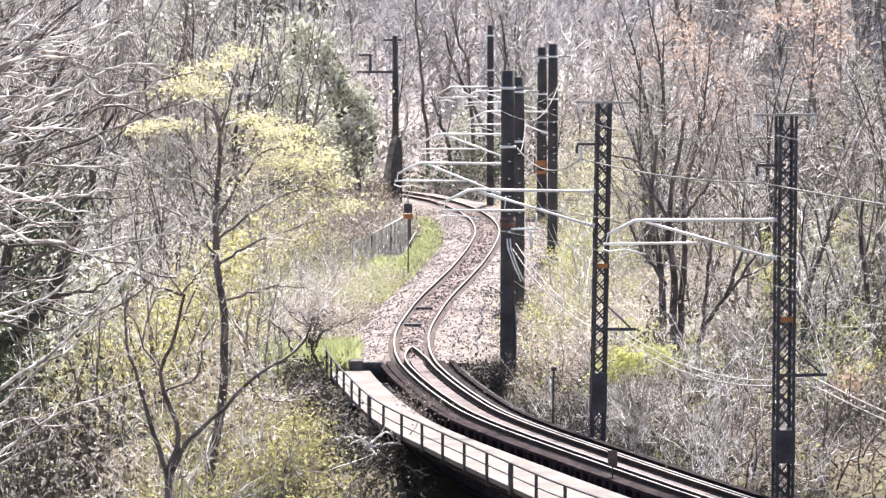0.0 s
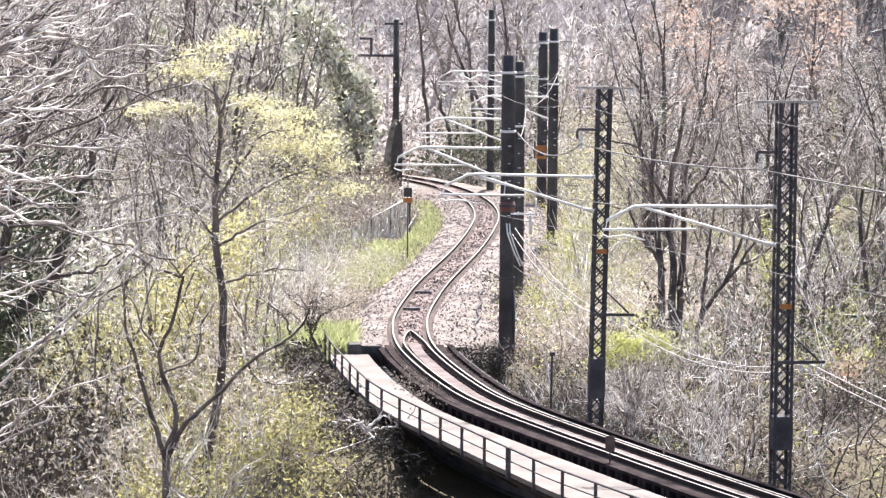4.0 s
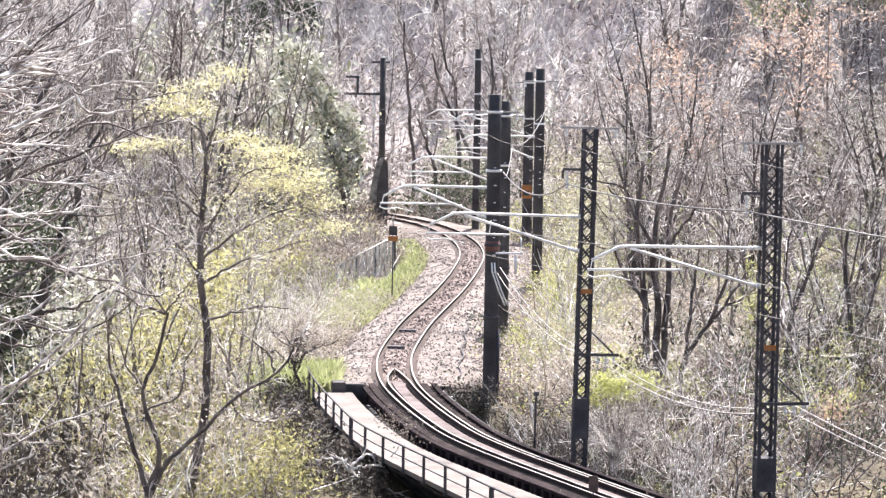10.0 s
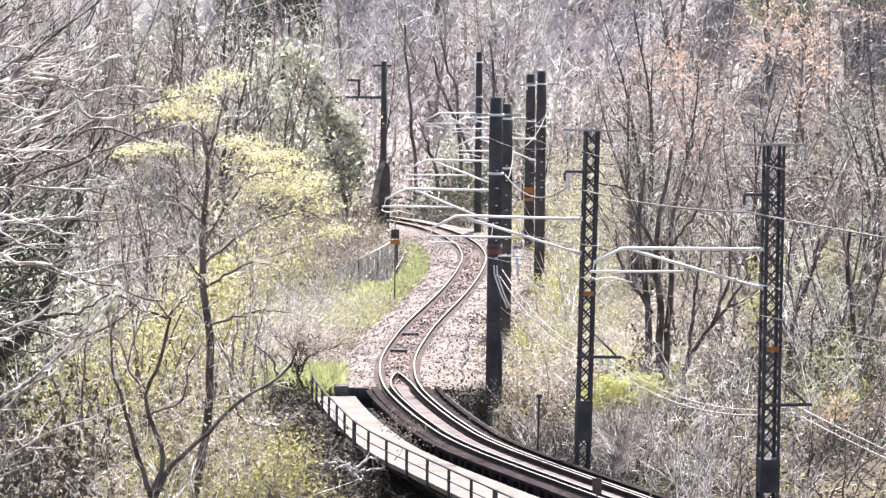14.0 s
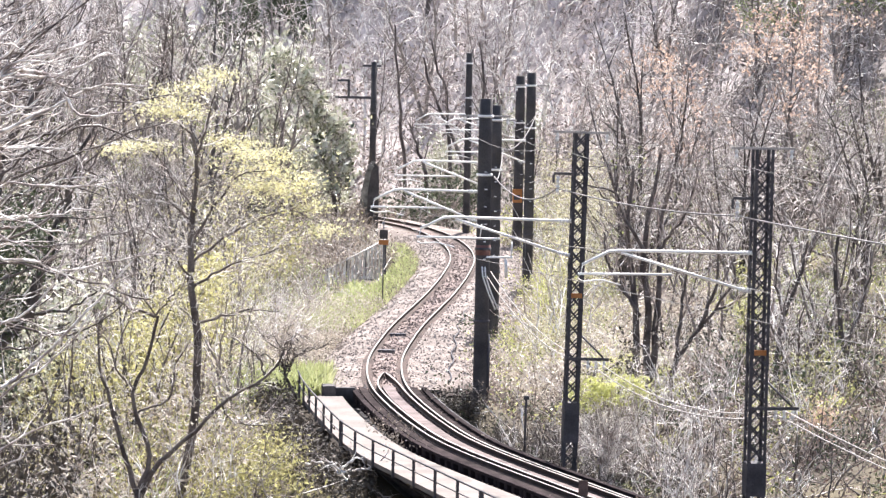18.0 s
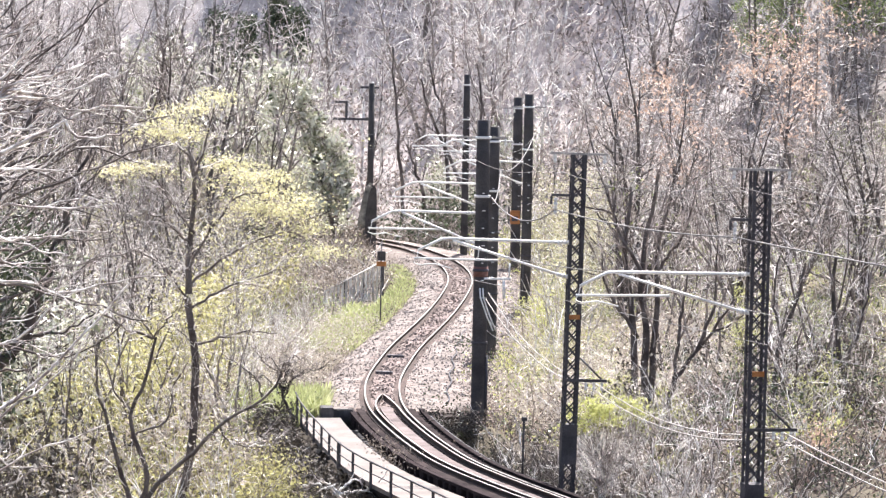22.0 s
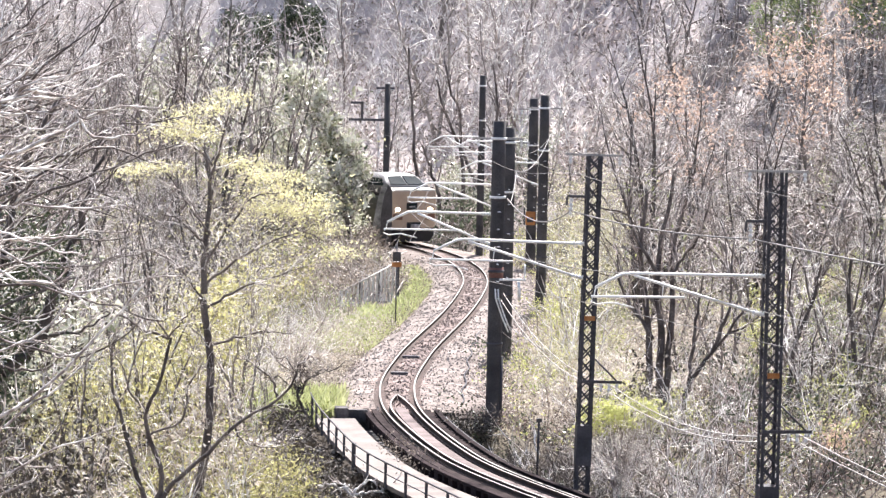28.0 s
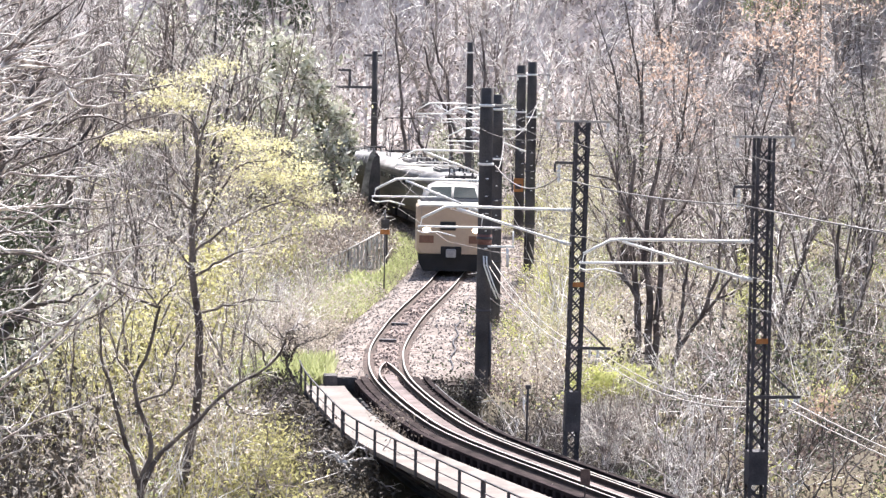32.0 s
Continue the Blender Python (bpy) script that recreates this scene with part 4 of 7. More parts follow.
def pantograph(parent, y):
    p = empty("pantograph")
    p.parent = parent
    p.location = (0, y, 0)
    p["label"] = "raised dark steel pantograph"
    v, f = [], []
    for sx in (-0.55, 0.55):
        for sy in (-0.8, 0.8):
            tube(v, f, [(sx, sy * 0.3, 3.37), (sx, sy, 4.25)], 0.022, 6)
            tube(v, f, [(sx, sy, 4.25), (sx * 0.9, 0, 5.1)], 0.018, 6)
    for sy in (-0.8, 0.8):
        tube(v, f, [(-0.55, sy, 4.25), (0.55, sy, 4.25)], 0.015, 6)
        tube(v, f, [(-0.55, sy * 0.3, 3.37), (0.55, sy, 4.25)], 0.012, 5)
    mesh_object("frame", v, f, M_STEEL_DARK, p)
    v, f = [], []
    for dy in (-0.16, 0.16):
        tube(v, f, [(-0.95, dy, 5.02), (-0.72, dy, 5.15), (0.72, dy, 5.15), (0.95, dy, 5.02)], 0.025, 6)
    tube(v, f, [(-0.5, -0.16, 5.12), (-0.5, 0.16, 5.12)], 0.02, 5)
    tube(v, f, [(0.5, -0.16, 5.12), (0.5, 0.16, 5.12)], 0.02, 5)
    mesh_object("collector_head", v, f, M_UNDER, p)
    bm = bmesh.new()
    box(bm, (-0.75, -0.6, 3.31), (0.75, -0.5, 3.39)), box(bm, (-0.75, 0.5, 3.31), (0.75, 0.6, 3.39))
    box(bm, (-0.7, -0.55, 3.31), (-0.62, 0.55, 3.39)), box(bm, (0.62, -0.55, 3.31), (0.7, 0.55, 3.39))
    part("base_frame", bm, M_UNDER, p)
    for sx in (-0.66, 0.66):
        for sy in (-0.5, 0.5):
            v, f = [], []
            tube(v, f, [(sx, sy, 3.0 + 0.05 * k) for k in range(7)], [0.05, 0.085, 0.05, 0.085, 0.05, 0.085, 0.05], 8)
            mesh_object("insulator", v, f, M_INSUL, p)


def bogie(parent, y):
    b = empty("bogie")
    b.parent = parent
    b.location = (0, y, 0)
    bm = bmesh.new()
    for sx in (-0.95, 0.95):
        box(bm, (sx - 0.07, -1.5, 0.42), (sx + 0.07, 1.5, 0.68), 0.02)
        for yy in (-1.05, 1.05):
            box(bm, (sx - 0.12, yy - 0.16, 0.28), (sx + 0.12, yy + 0.16, 0.6), 0.02)
    box(bm, (-0.95, -0.2, 0.4), (0.95, 0.2, 0.7), 0.02)
    part("bogie_frame", bm, M_UNDER, b)
    for yy in (-1.05, 1.05):
        for sx in (-0.53, 0.53):
            v, f = [], []
            tube(v, f, [(sx - 0.07, yy, 0.43), (sx - 0.03, yy, 0.43), (sx + 0.03, yy, 0.43), (sx + 0.07, yy, 0.43)], [0.43, 0.43, 0.43, 0.43], 20)
            mesh_object("wheel", v, f, M_RAIL, b)


def coach(lead, panto_y, label):
    c = tagged(empty("lead_car" if lead else "railway_coach"), label, "train car", "train cars")
    y0, y1 = (-9.2, 9.9) if lead else (-9.9, 9.9)
    loft("lower_side", [(y0, LOWER), (y1, LOWER)], M_SIDE, c, "olive lower body side")
    loft("window_band", [(y0, BAND), (y1, BAND)], M_SIDE_DARK, c, "dark band of windows")
    loft("roof", [(y0 + (3.2 if lead else 0), ROOF), (y1, ROOF)], M_ROOF, c, "pale grey curved roof", True)
    for sx in (-1, 1):
        n = 11
        for k in range(n):
            y = y0 + 3.6 + k * (y1 - y0 - 5.4) / n
            bm = bmesh.new()
            box(bm, (-0.006, -0.55, 2.12), (0.006, 0.55, 2.68), 0.004)
            w = part("window", bm, M_GLASS, c)
            w.matrix_local = Matrix.Translation((sx * 1.45, y + 0.6, 0)) @ Matrix.Rotation(sx * -0.0, 4, "Y")
        bm = bmesh.new()
        box(bm, (sx * 1.478 - 0.006, y0 + 1.9, 1.0), (sx * 1.478 + 0.006, y0 + 2.7, 2.75), 0.004)
        part("door", bm, M_SIDE, c)
        bm = bmesh.new()
        box(bm, (sx * 1.38 - 0.02, y0 + 0.1, 2.8), (sx * 1.38 + 0.05, y1 - 0.1, 2.85))
        part("gutter", bm, M_ROOF, c)
    bm = bmesh.new()
    box(bm, (-1.2, y0 + 0.3, 0.72), (1.2, y1 - 0.3, 0.96))
    part("underframe", bm, M_UNDER, c)
    for ya, yb in ((-4.8, -2.0), (-1.4, 1.2), (1.8, 4.6)):
        bm = bmesh.new()
        box(bm, (-1.25, ya, 0.28), (1.25, yb, 0.75), 0.04)
        part("equipment_box", bm, M_UNDER, c)
    for y in (-6.8, 6.8):
        bogie(c, y)
    # roof gear: shallow coolers, vents
    for y in ((-1.5, 1.2) if lead else (-6.5, -2.0, 2.0)):
        if abs(y - panto_y) < 1.8:
            continue
        bm = bmesh.new()
        box(bm, (-0.75, y - 1.0, 3.38), (0.75, y + 1.0, 3.62), 0.07)
        part("roof_cooler", bm, M_ROOF, c, "low grey roof cooler")
        bm = bmesh.new()
        box(bm, (-0.5, y - 0.7, 3.6), (0.5, y + 0.7, 3.65), 0.015)
        part("cooler_grille", bm, M_UNDER, c)
    for y in ((-3.6, 2.2, 6.6) if lead else (-8.4, -4.4, 0.2, 4.4)):
        v, f = [], []
        for sx in (-0.35, 0.1, 0.45):
            tube(v, f, [(sx, y - 0.5, 3.5), (sx, y - 0.4, 3.72), (sx, y + 0.4, 3.72), (sx, y + 0.5, 3.5)], 0.05, 6)
        mesh_object("roof_busbar", v, f, M_UNDER, c, "black roof cable and insulators")
        for sx in (-0.35, 0.45):
            v, f = [], []
            tube(v, f, [(sx, y, 3.44 + 0.05 * k) for k in range(6)], [0.05, 0.08, 0.05, 0.08, 0.05, 0.06], 8)
            mesh_object("roof_insulator", v, f, M_INSUL, c)
    if panto_y is not None:
        pantograph(c, panto_y)
    bm = bmesh.new()
    box(bm, (-0.45, y1, 1.0), (0.45, y1 + 0.32, 2.95), 0.05)
    part("gangway", bm, M_UNDER, c)
    if not lead:
        return c
    # the nose: a tall flat tan face, ledge, raised cab with raked panes
    def ring(w, z0, z1, r):
        return mirrored([(w - 0.12, z0), (w, z0 + 0.2), (w, z1 - r), (w - r, z1)])
    loft("front_face", [(-10.0, ring(1.30, 0.98, 3.2, 0.12)), (-9.93, ring(1.40, 0.95, 3.28, 0.12)), (-9.6, ring(1.47, 0.95, 3.34, 0.1)), (-9.195, ring(1.476, 0.95, 3.36, 0.1))], M_FACE, c, "plain tan painted cab front")
    loft("nose_ledge", [(-9.97, mirrored([(1.30, 3.2), (1.30, 3.26), (1.15, 3.30)])), (-9.0, mirrored([(1.42, 3.36), (1.42, 3.42), (1.25, 3.46)]))], M_CREAM, c, "cream ledge under the windscreen")
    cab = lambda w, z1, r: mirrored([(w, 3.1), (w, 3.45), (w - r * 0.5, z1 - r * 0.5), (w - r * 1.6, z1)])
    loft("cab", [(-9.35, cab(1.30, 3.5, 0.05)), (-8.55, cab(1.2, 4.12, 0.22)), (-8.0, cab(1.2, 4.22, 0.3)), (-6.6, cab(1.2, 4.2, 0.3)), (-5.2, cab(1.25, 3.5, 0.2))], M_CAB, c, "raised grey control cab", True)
    for sx in (-1, 1):
        # raked windscreen panes and side panes
        a = [(sx * 0.05, -9.25, 3.57), (sx * 1.02, -9.25, 3.57), (sx * 0.88, -8.66, 4.02), (sx * 0.05, -8.66, 4.05)]
        off = Vector((0, -0.035, 0.03))
        v = [Vector(p) + off for p in a] + [Vector(p) + off * 0.1 for p in a]
        f = [(0, 1, 2, 3), (7, 6, 5, 4)] + [(k, (k + 1) % 4, (k + 1) % 4 + 4, k + 4) for k in range(4)]
        mesh_object("windscreen", v, f, M_GLASS, c, "raked dark windscreen pane")
        a = [(sx * 1.27, -9.1, 3.5), (sx * 1.27, -7.2, 3.5), (sx * 1.17, -7.2, 3.95), (sx * 1.17, -8.6, 3.95)]
        v = [Vector(p) + Vector((sx * 0.02, 0, 0)) for p in a] + [Vector(p) for p in a]
        mesh_object("cab_side_pane", v, f, M_GLASS, c, "dark cab side window")
        h = empty("light_cluster")
        h.parent = c
        h.location = (sx * 1.0, -10.0, 0)
        bm = bmesh.new()
        bmesh.ops.create_uvsphere(bm, u_segments=16, v_segments=8, radius=0.125, matrix=Matrix.Translation((0, 0, 2.1)) @ Matrix.Diagonal((1.25, 0.35, 1, 1)))
        part("headlight", bm, M_HEAD, h, "lit warm headlight")
        bm = bmesh.new()
        box(bm, (-0.32, -0.02, 1.44), (0.32, 0.05, 1.86), 0.03)
        part("tail_light", bm, M_TAIL, h, "dull red tail light")
    bm = bmesh.new()
    box(bm, (-0.46, -10.06, 2.08), (0.18, -9.95, 2.5), 0.02)
    nb = part("headboard", bm, M_UNDER, c, "dark framed headboard")
    bm = bmesh.new()
    box(bm, (-0.38, -10.075, 2.15), (0.10, -10.055, 2.43), 0.01)
    part("headboard_panel", bm, M_GLASS, nb)
    bm = bmesh.new()
    for z in (2.25, 2.31):
        box(bm, (-0.32, -10.085, z - 0.02), (0.04, -10.074, z + 0.012))
    part("headboard_bars", bm, M_PLATE, nb)
    bm = bmesh.new()
    box(bm, (-0.42, -10.03, 0.86), (0.42, -9.7, 1.32), 0.02)
    part("coupler_pocket", bm, M_UNDER, c)
    bm = bmesh.new()
    box(bm, (-0.2, -10.35, 0.82), (0.2, -9.95, 1.2), 0.03)
    part("coupler", bm, M_PLATE, c, "pale grey coupler head")
    loft("skirt", [(-9.9, mirrored([(1.12, 0.13), (1.3, 0.5), (1.36, 0.97)])), (-8.4, mirrored([(1.17, 0.13), (1.36, 0.5), (1.42, 0.97)]))], M_UNDER, c, "black skirt")
    return c


def low_body(car):
    """Brings the body to its low, broad loading gauge; bogies and pantograph keep their size."""
    s = Matrix.Diagonal((1.06, 1.0, 0.90, 1.0))
    done = set()
    for ob in car.children_recursive:
        kin = (ob.name, ob.parent.name)
        if any(k.startswith(("bogie", "pantograph")) for k in kin):
            continue
        ob.location = (ob.location.x * 1.06, ob.location.y, ob.location.z * 0.90)
        if ob.type == "MESH" and ob.data.name not in done:
            done.add(ob.data.name)
            ob.data.transform(s)
    return car


SPEED = 9.75
FRONT_END = 0.25 * sample_at_y(132.5) + 2.4
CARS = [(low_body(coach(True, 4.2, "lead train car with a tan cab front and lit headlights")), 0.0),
        (low_body(coach(False, 7.6, "olive-sided railway coach with a pale grey roof")), 20.4),
        (low_body(coach(False, -4.0, "olive-sided railway coach with a pale grey roof")), 40.8)]

# ---- woods ----
def tubes_mesh(groups):
    """groups: {(points, sides): [(pts array n x 3, radii array n), ...]} -> vertices and faces of all the tubes."""
    V, Fc, base = [], [], 0
    for (n, k), items in groups.items():
        P = np.array([i[0] for i in items])
        R = np.array([i[1] for i in items])
        D = np.gradient(P, axis=1)
        D /= np.linalg.norm(D, axis=2, keepdims=True) + 1e-9
        ref = np.where(np.abs(D[:, :1, 2:3]) < 0.9, np.array([0, 0, 1.0]), np.array([1.0, 0, 0]))
        A = np.cross(D, np.broadcast_to(ref, D.shape))
        A /= np.linalg.norm(A, axis=2, keepdims=True) + 1e-9
        B = np.cross(D, A)
        w = 2 * np.pi * np.arange(k) / k
        ring = P[:, :, None, :] + R[:, :, None, None] * (A[:, :, None, :] * np.cos(w)[None, None, :, None] + B[:, :, None, :] * np.sin(w)[None, None, :, None])
        V.append(ring.reshape(-1, 3))
        N = len(items)
        i, j, q = np.meshgrid(np.arange(N), np.arange(n - 1), np.arange(k), indexing="ij")
        a = base + (i * n + j) * k + q
        b = base + (i * n + j) * k + (q + 1) % k
        Fc.append(np.stack([a, b, b + k, a + k], -1).reshape(-1, 4))
        base += N * n * k
    return np.concatenate(V), np.concatenate(Fc)


def quick_mesh(name, V, Fq, mat, smooth=True):
    me = bpy.data.meshes.new(name)
    V, Fq = np.asarray(V, dtype=np.float32), np.asarray(Fq, dtype=np.int32)
    me.vertices.add(len(V))
    me.vertices.foreach_set("co", V.ravel())
    n = Fq.shape[1]
    me.loops.add(Fq.size)
    me.loops.foreach_set("vertex_index", Fq.ravel())
    me.polygons.add(len(Fq))
    me.polygons.foreach_set("loop_start", np.arange(len(Fq), dtype=np.int32) * n)
    me.polygons.foreach_set("use_smooth", np.full(len(Fq), smooth))
    me.update(calc_edges=True)
    me.materials.append(mat)
    return me


def unit(v):
    return v / (np.linalg.norm(v) + 1e-9)


class Grower:
    """Grows a branching skeleton. levels: one dict a level with count, length, angle, wander, up, points, sides, start."""

    def __init__(self, seed, levels, lean=(0, 0)):
        self.r = np.random.RandomState(seed)
        self.levels, self.lean = levels, lean
        self.wood, self.twigs, self.tips = {}, {}, []

    def grow(self, p, d, length, radius, level, azi=0.0):
        L, r = self.levels[level], self.r
        n = L["points"]
        pts, rad = [p], [radius]
        step = length / (n - 1)
        for i in range(1, n):
            d = unit(d + r.normal(0, L["wander"], 3) + np.array([0, 0, L["up"]]))
            p = p + d * step
            pts.append(p)
            rad.append(max(radius * (1 - (i / (n - 1)) * L.get("taper", 0.85)), 0.0035))
        store = self.wood if level <= self.split else self.twigs
        store.setdefault((n, L["sides"]), []).append((np.array(pts), np.array(rad)))
        last = level + 1 >= len(self.levels)
        if last:
            self.tips.append(pts[-1]), self.tips.append(pts[n // 2])
            return
        C = self.levels[level + 1]
        m = max(1, int(round(C["count"] * (0.75 + 0.5 * r.rand()) * min(1.0, 0.4 + 0.6 * length / L["length"]))))
        a0 = r.rand() * 6.283
        for k in range(m):
            u = C["start"] + (1 - C["start"]) * (k + r.rand() * 0.9) / m
            u = min(u, 0.99)
            i = u * (n - 1)
            i0 = int(i)
            q = pts[i0] + (pts[i0 + 1] - pts[i0]) * (i - i0)
            dd = unit(pts[i0 + 1] - pts[i0])
            ref = unit(np.cross(dd, np.array([0.3, 0.2, 1.0]) if abs(dd[2]) < 0.95 else np.array([1.0, 0, 0])))
            oth = np.cross(dd, ref)
            w = a0 + k * 2.4 + r.normal(0, 0.4)
            ang = C["angle"] * (0.7 + 0.6 * r.rand())
            out = unit(dd * math.cos(ang) + (ref * math.cos(w) + oth * math.sin(w)) * math.sin(ang))
            here = rad[i0] + (rad[i0 + 1] - rad[i0]) * (i - i0)
            ln = C["length"] * (0.6 + 0.7 * r.rand()) * (1 - C.get("cone", 0.45) * u)
            self.grow(q, out, ln, min(here * 0.75, C["radius"] * (0.8 + 0.4 * r.rand())), level + 1)

    def run(self, height, radius, split=1, stems=1, spread=0.25, sink=0.6):
        self.split = split
        a0 = self.r.rand() * 6.283
        for s in range(stems):
            w = a0 + 6.283 * s / stems
            k = spread * (0.6 + 0.8 * self.r.rand()) if stems > 1 else 0.04
            d = unit(np.array([math.cos(w) * k + self.lean[0], math.sin(w) * k + self.lean[1], 1.0]))
            p = np.array([math.cos(w), math.sin(w), 0.0]) * (0.15 * (stems > 1)) - d * sink
            self.grow(p, d, height * (0.75 + 0.25 * self.r.rand() if s else 1.0), radius, 0)
        return self


def leaf_mesh(name, centres, size, mat, seed, per=6, spread=0.25, flat=0.0):
    """Small folded leaves scattered round the centres."""
    r = np.random.RandomState(seed)
    c = np.repeat(np.asarray(centres), per, axis=0)
    c = c + r.normal(0, spread, c.shape) * np.array([1, 1, 1 - flat * 0.7])
    n = len(c)
    a = r.normal(0, 1, (n, 3))
    a[:, 2] *= 1 - flat * 0.6
    a /= np.linalg.norm(a, axis=1, keepdims=True)
    b = np.cross(a, r.normal(0, 1, (n, 3)))
    b /= np.linalg.norm(b, axis=1, keepdims=True)
    s = size * (0.6 + 0.8 * r.rand(n, 1))
    nrm = np.cross(a, b)
    V = np.stack([c - a * s, c + b * s * 0.45 + nrm * s * 0.15, c + a * s, c - b * s * 0.45 + nrm * s * 0.15], 1).reshape(-1, 3)
    i = np.arange(n)[:, None] * 4
    F = np.concatenate([i + np.array([[0, 1, 2]]), i + np.array([[0, 2, 3]])], 1).reshape(-1, 3)
    return quick_mesh(name, V, F, mat, False)


def make_tree(name, g, trunk_mat, twig_mat, leaves=None):
    """A tree in parts: trunk with its limbs, crown of branches and twigs, leaves."""
    t = empty(name)
    V, F = tubes_mesh(g.wood)
    ob = new("trunk", quick_mesh("trunk", V, F, trunk_mat))
    ob.parent = t
    if g.twigs:
        V, F = tubes_mesh(g.twigs)
        ob = new("crown", quick_mesh("crown", V, F, twig_mat))
        ob.parent = t
    if leaves:
        ob = new("leaves", leaves)
        ob.parent = t
    return t


def lv(count, length, radius, angle, wander, up, points, sides, start=0.15, taper=0.85, cone=0.45):
    return dict(count=count, length=length, radius=radius, angle=angle, wander=wander, up=up, points=points, sides=sides, start=start, taper=taper, cone=cone)


UPRIGHT = [lv(1, 11, 0.12, 0, 0.10, 0.05, 10, 6), lv(10, 3.4, 0.060, 0.75, 0.30, 0.12, 7, 4, 0.16), lv(6, 1.7, 0.045, 0.85, 0.34, 0.06, 5, 3, 0.1), lv(2, 0.85, 0.038, 0.95, 0.4, 0.02, 4, 3, 0.12, 0.5)]
SLIM = [lv(1, 11, 0.085, 0, 0.11, 0.06, 10, 5), lv(10, 2.6, 0.050, 0.65, 0.30, 0.16, 6, 3, 0.22), lv(5, 1.4, 0.043, 0.8, 0.34, 0.08, 5, 3, 0.1), lv(2, 0.8, 0.037, 0.9, 0.4, 0.04, 4, 3, 0.12, 0.5)]
WIDE = [lv(1, 9, 0.15, 0, 0.14, 0.03, 10, 7), lv(10, 4.4, 0.072, 0.95, 0.32, 0.06, 8, 5, 0.2), lv(6, 2.0, 0.046, 0.9, 0.42, 0.03, 5, 3, 0.1), lv(4, 0.95, 0.032, 0.95, 0.5, 0.0, 4, 3, 0.1, 0.5)]
FAR = [lv(1, 12, 0.13, 0, 0.09, 0.05, 8, 5), lv(14, 3.6, 0.065, 0.7, 0.24, 0.12, 5, 3, 0.15), lv(7, 1.7, 0.048, 0.85, 0.35, 0.06, 4, 3, 0.1, 0.5)]
SHRUB = [lv(1, 3.0, 0.036, 0, 0.2, 0.03, 7, 4), lv(5, 1.2, 0.031, 0.8, 0.32, 0.05, 5, 3, 0.15), lv(3, 0.6, 0.027, 0.9, 0.35, 0.0, 4, 3, 0.1, 0.5)]

TEMPLATES = {"upright": [], "slim": [], "brown": [], "wide": [], "far": [], "shrub": [], "leafy": [], "ever": [], "orange": [], "olive": [], "conifer": [], "green": [], "dark": [], "ivy": [], "thicket": [], "yew": []}


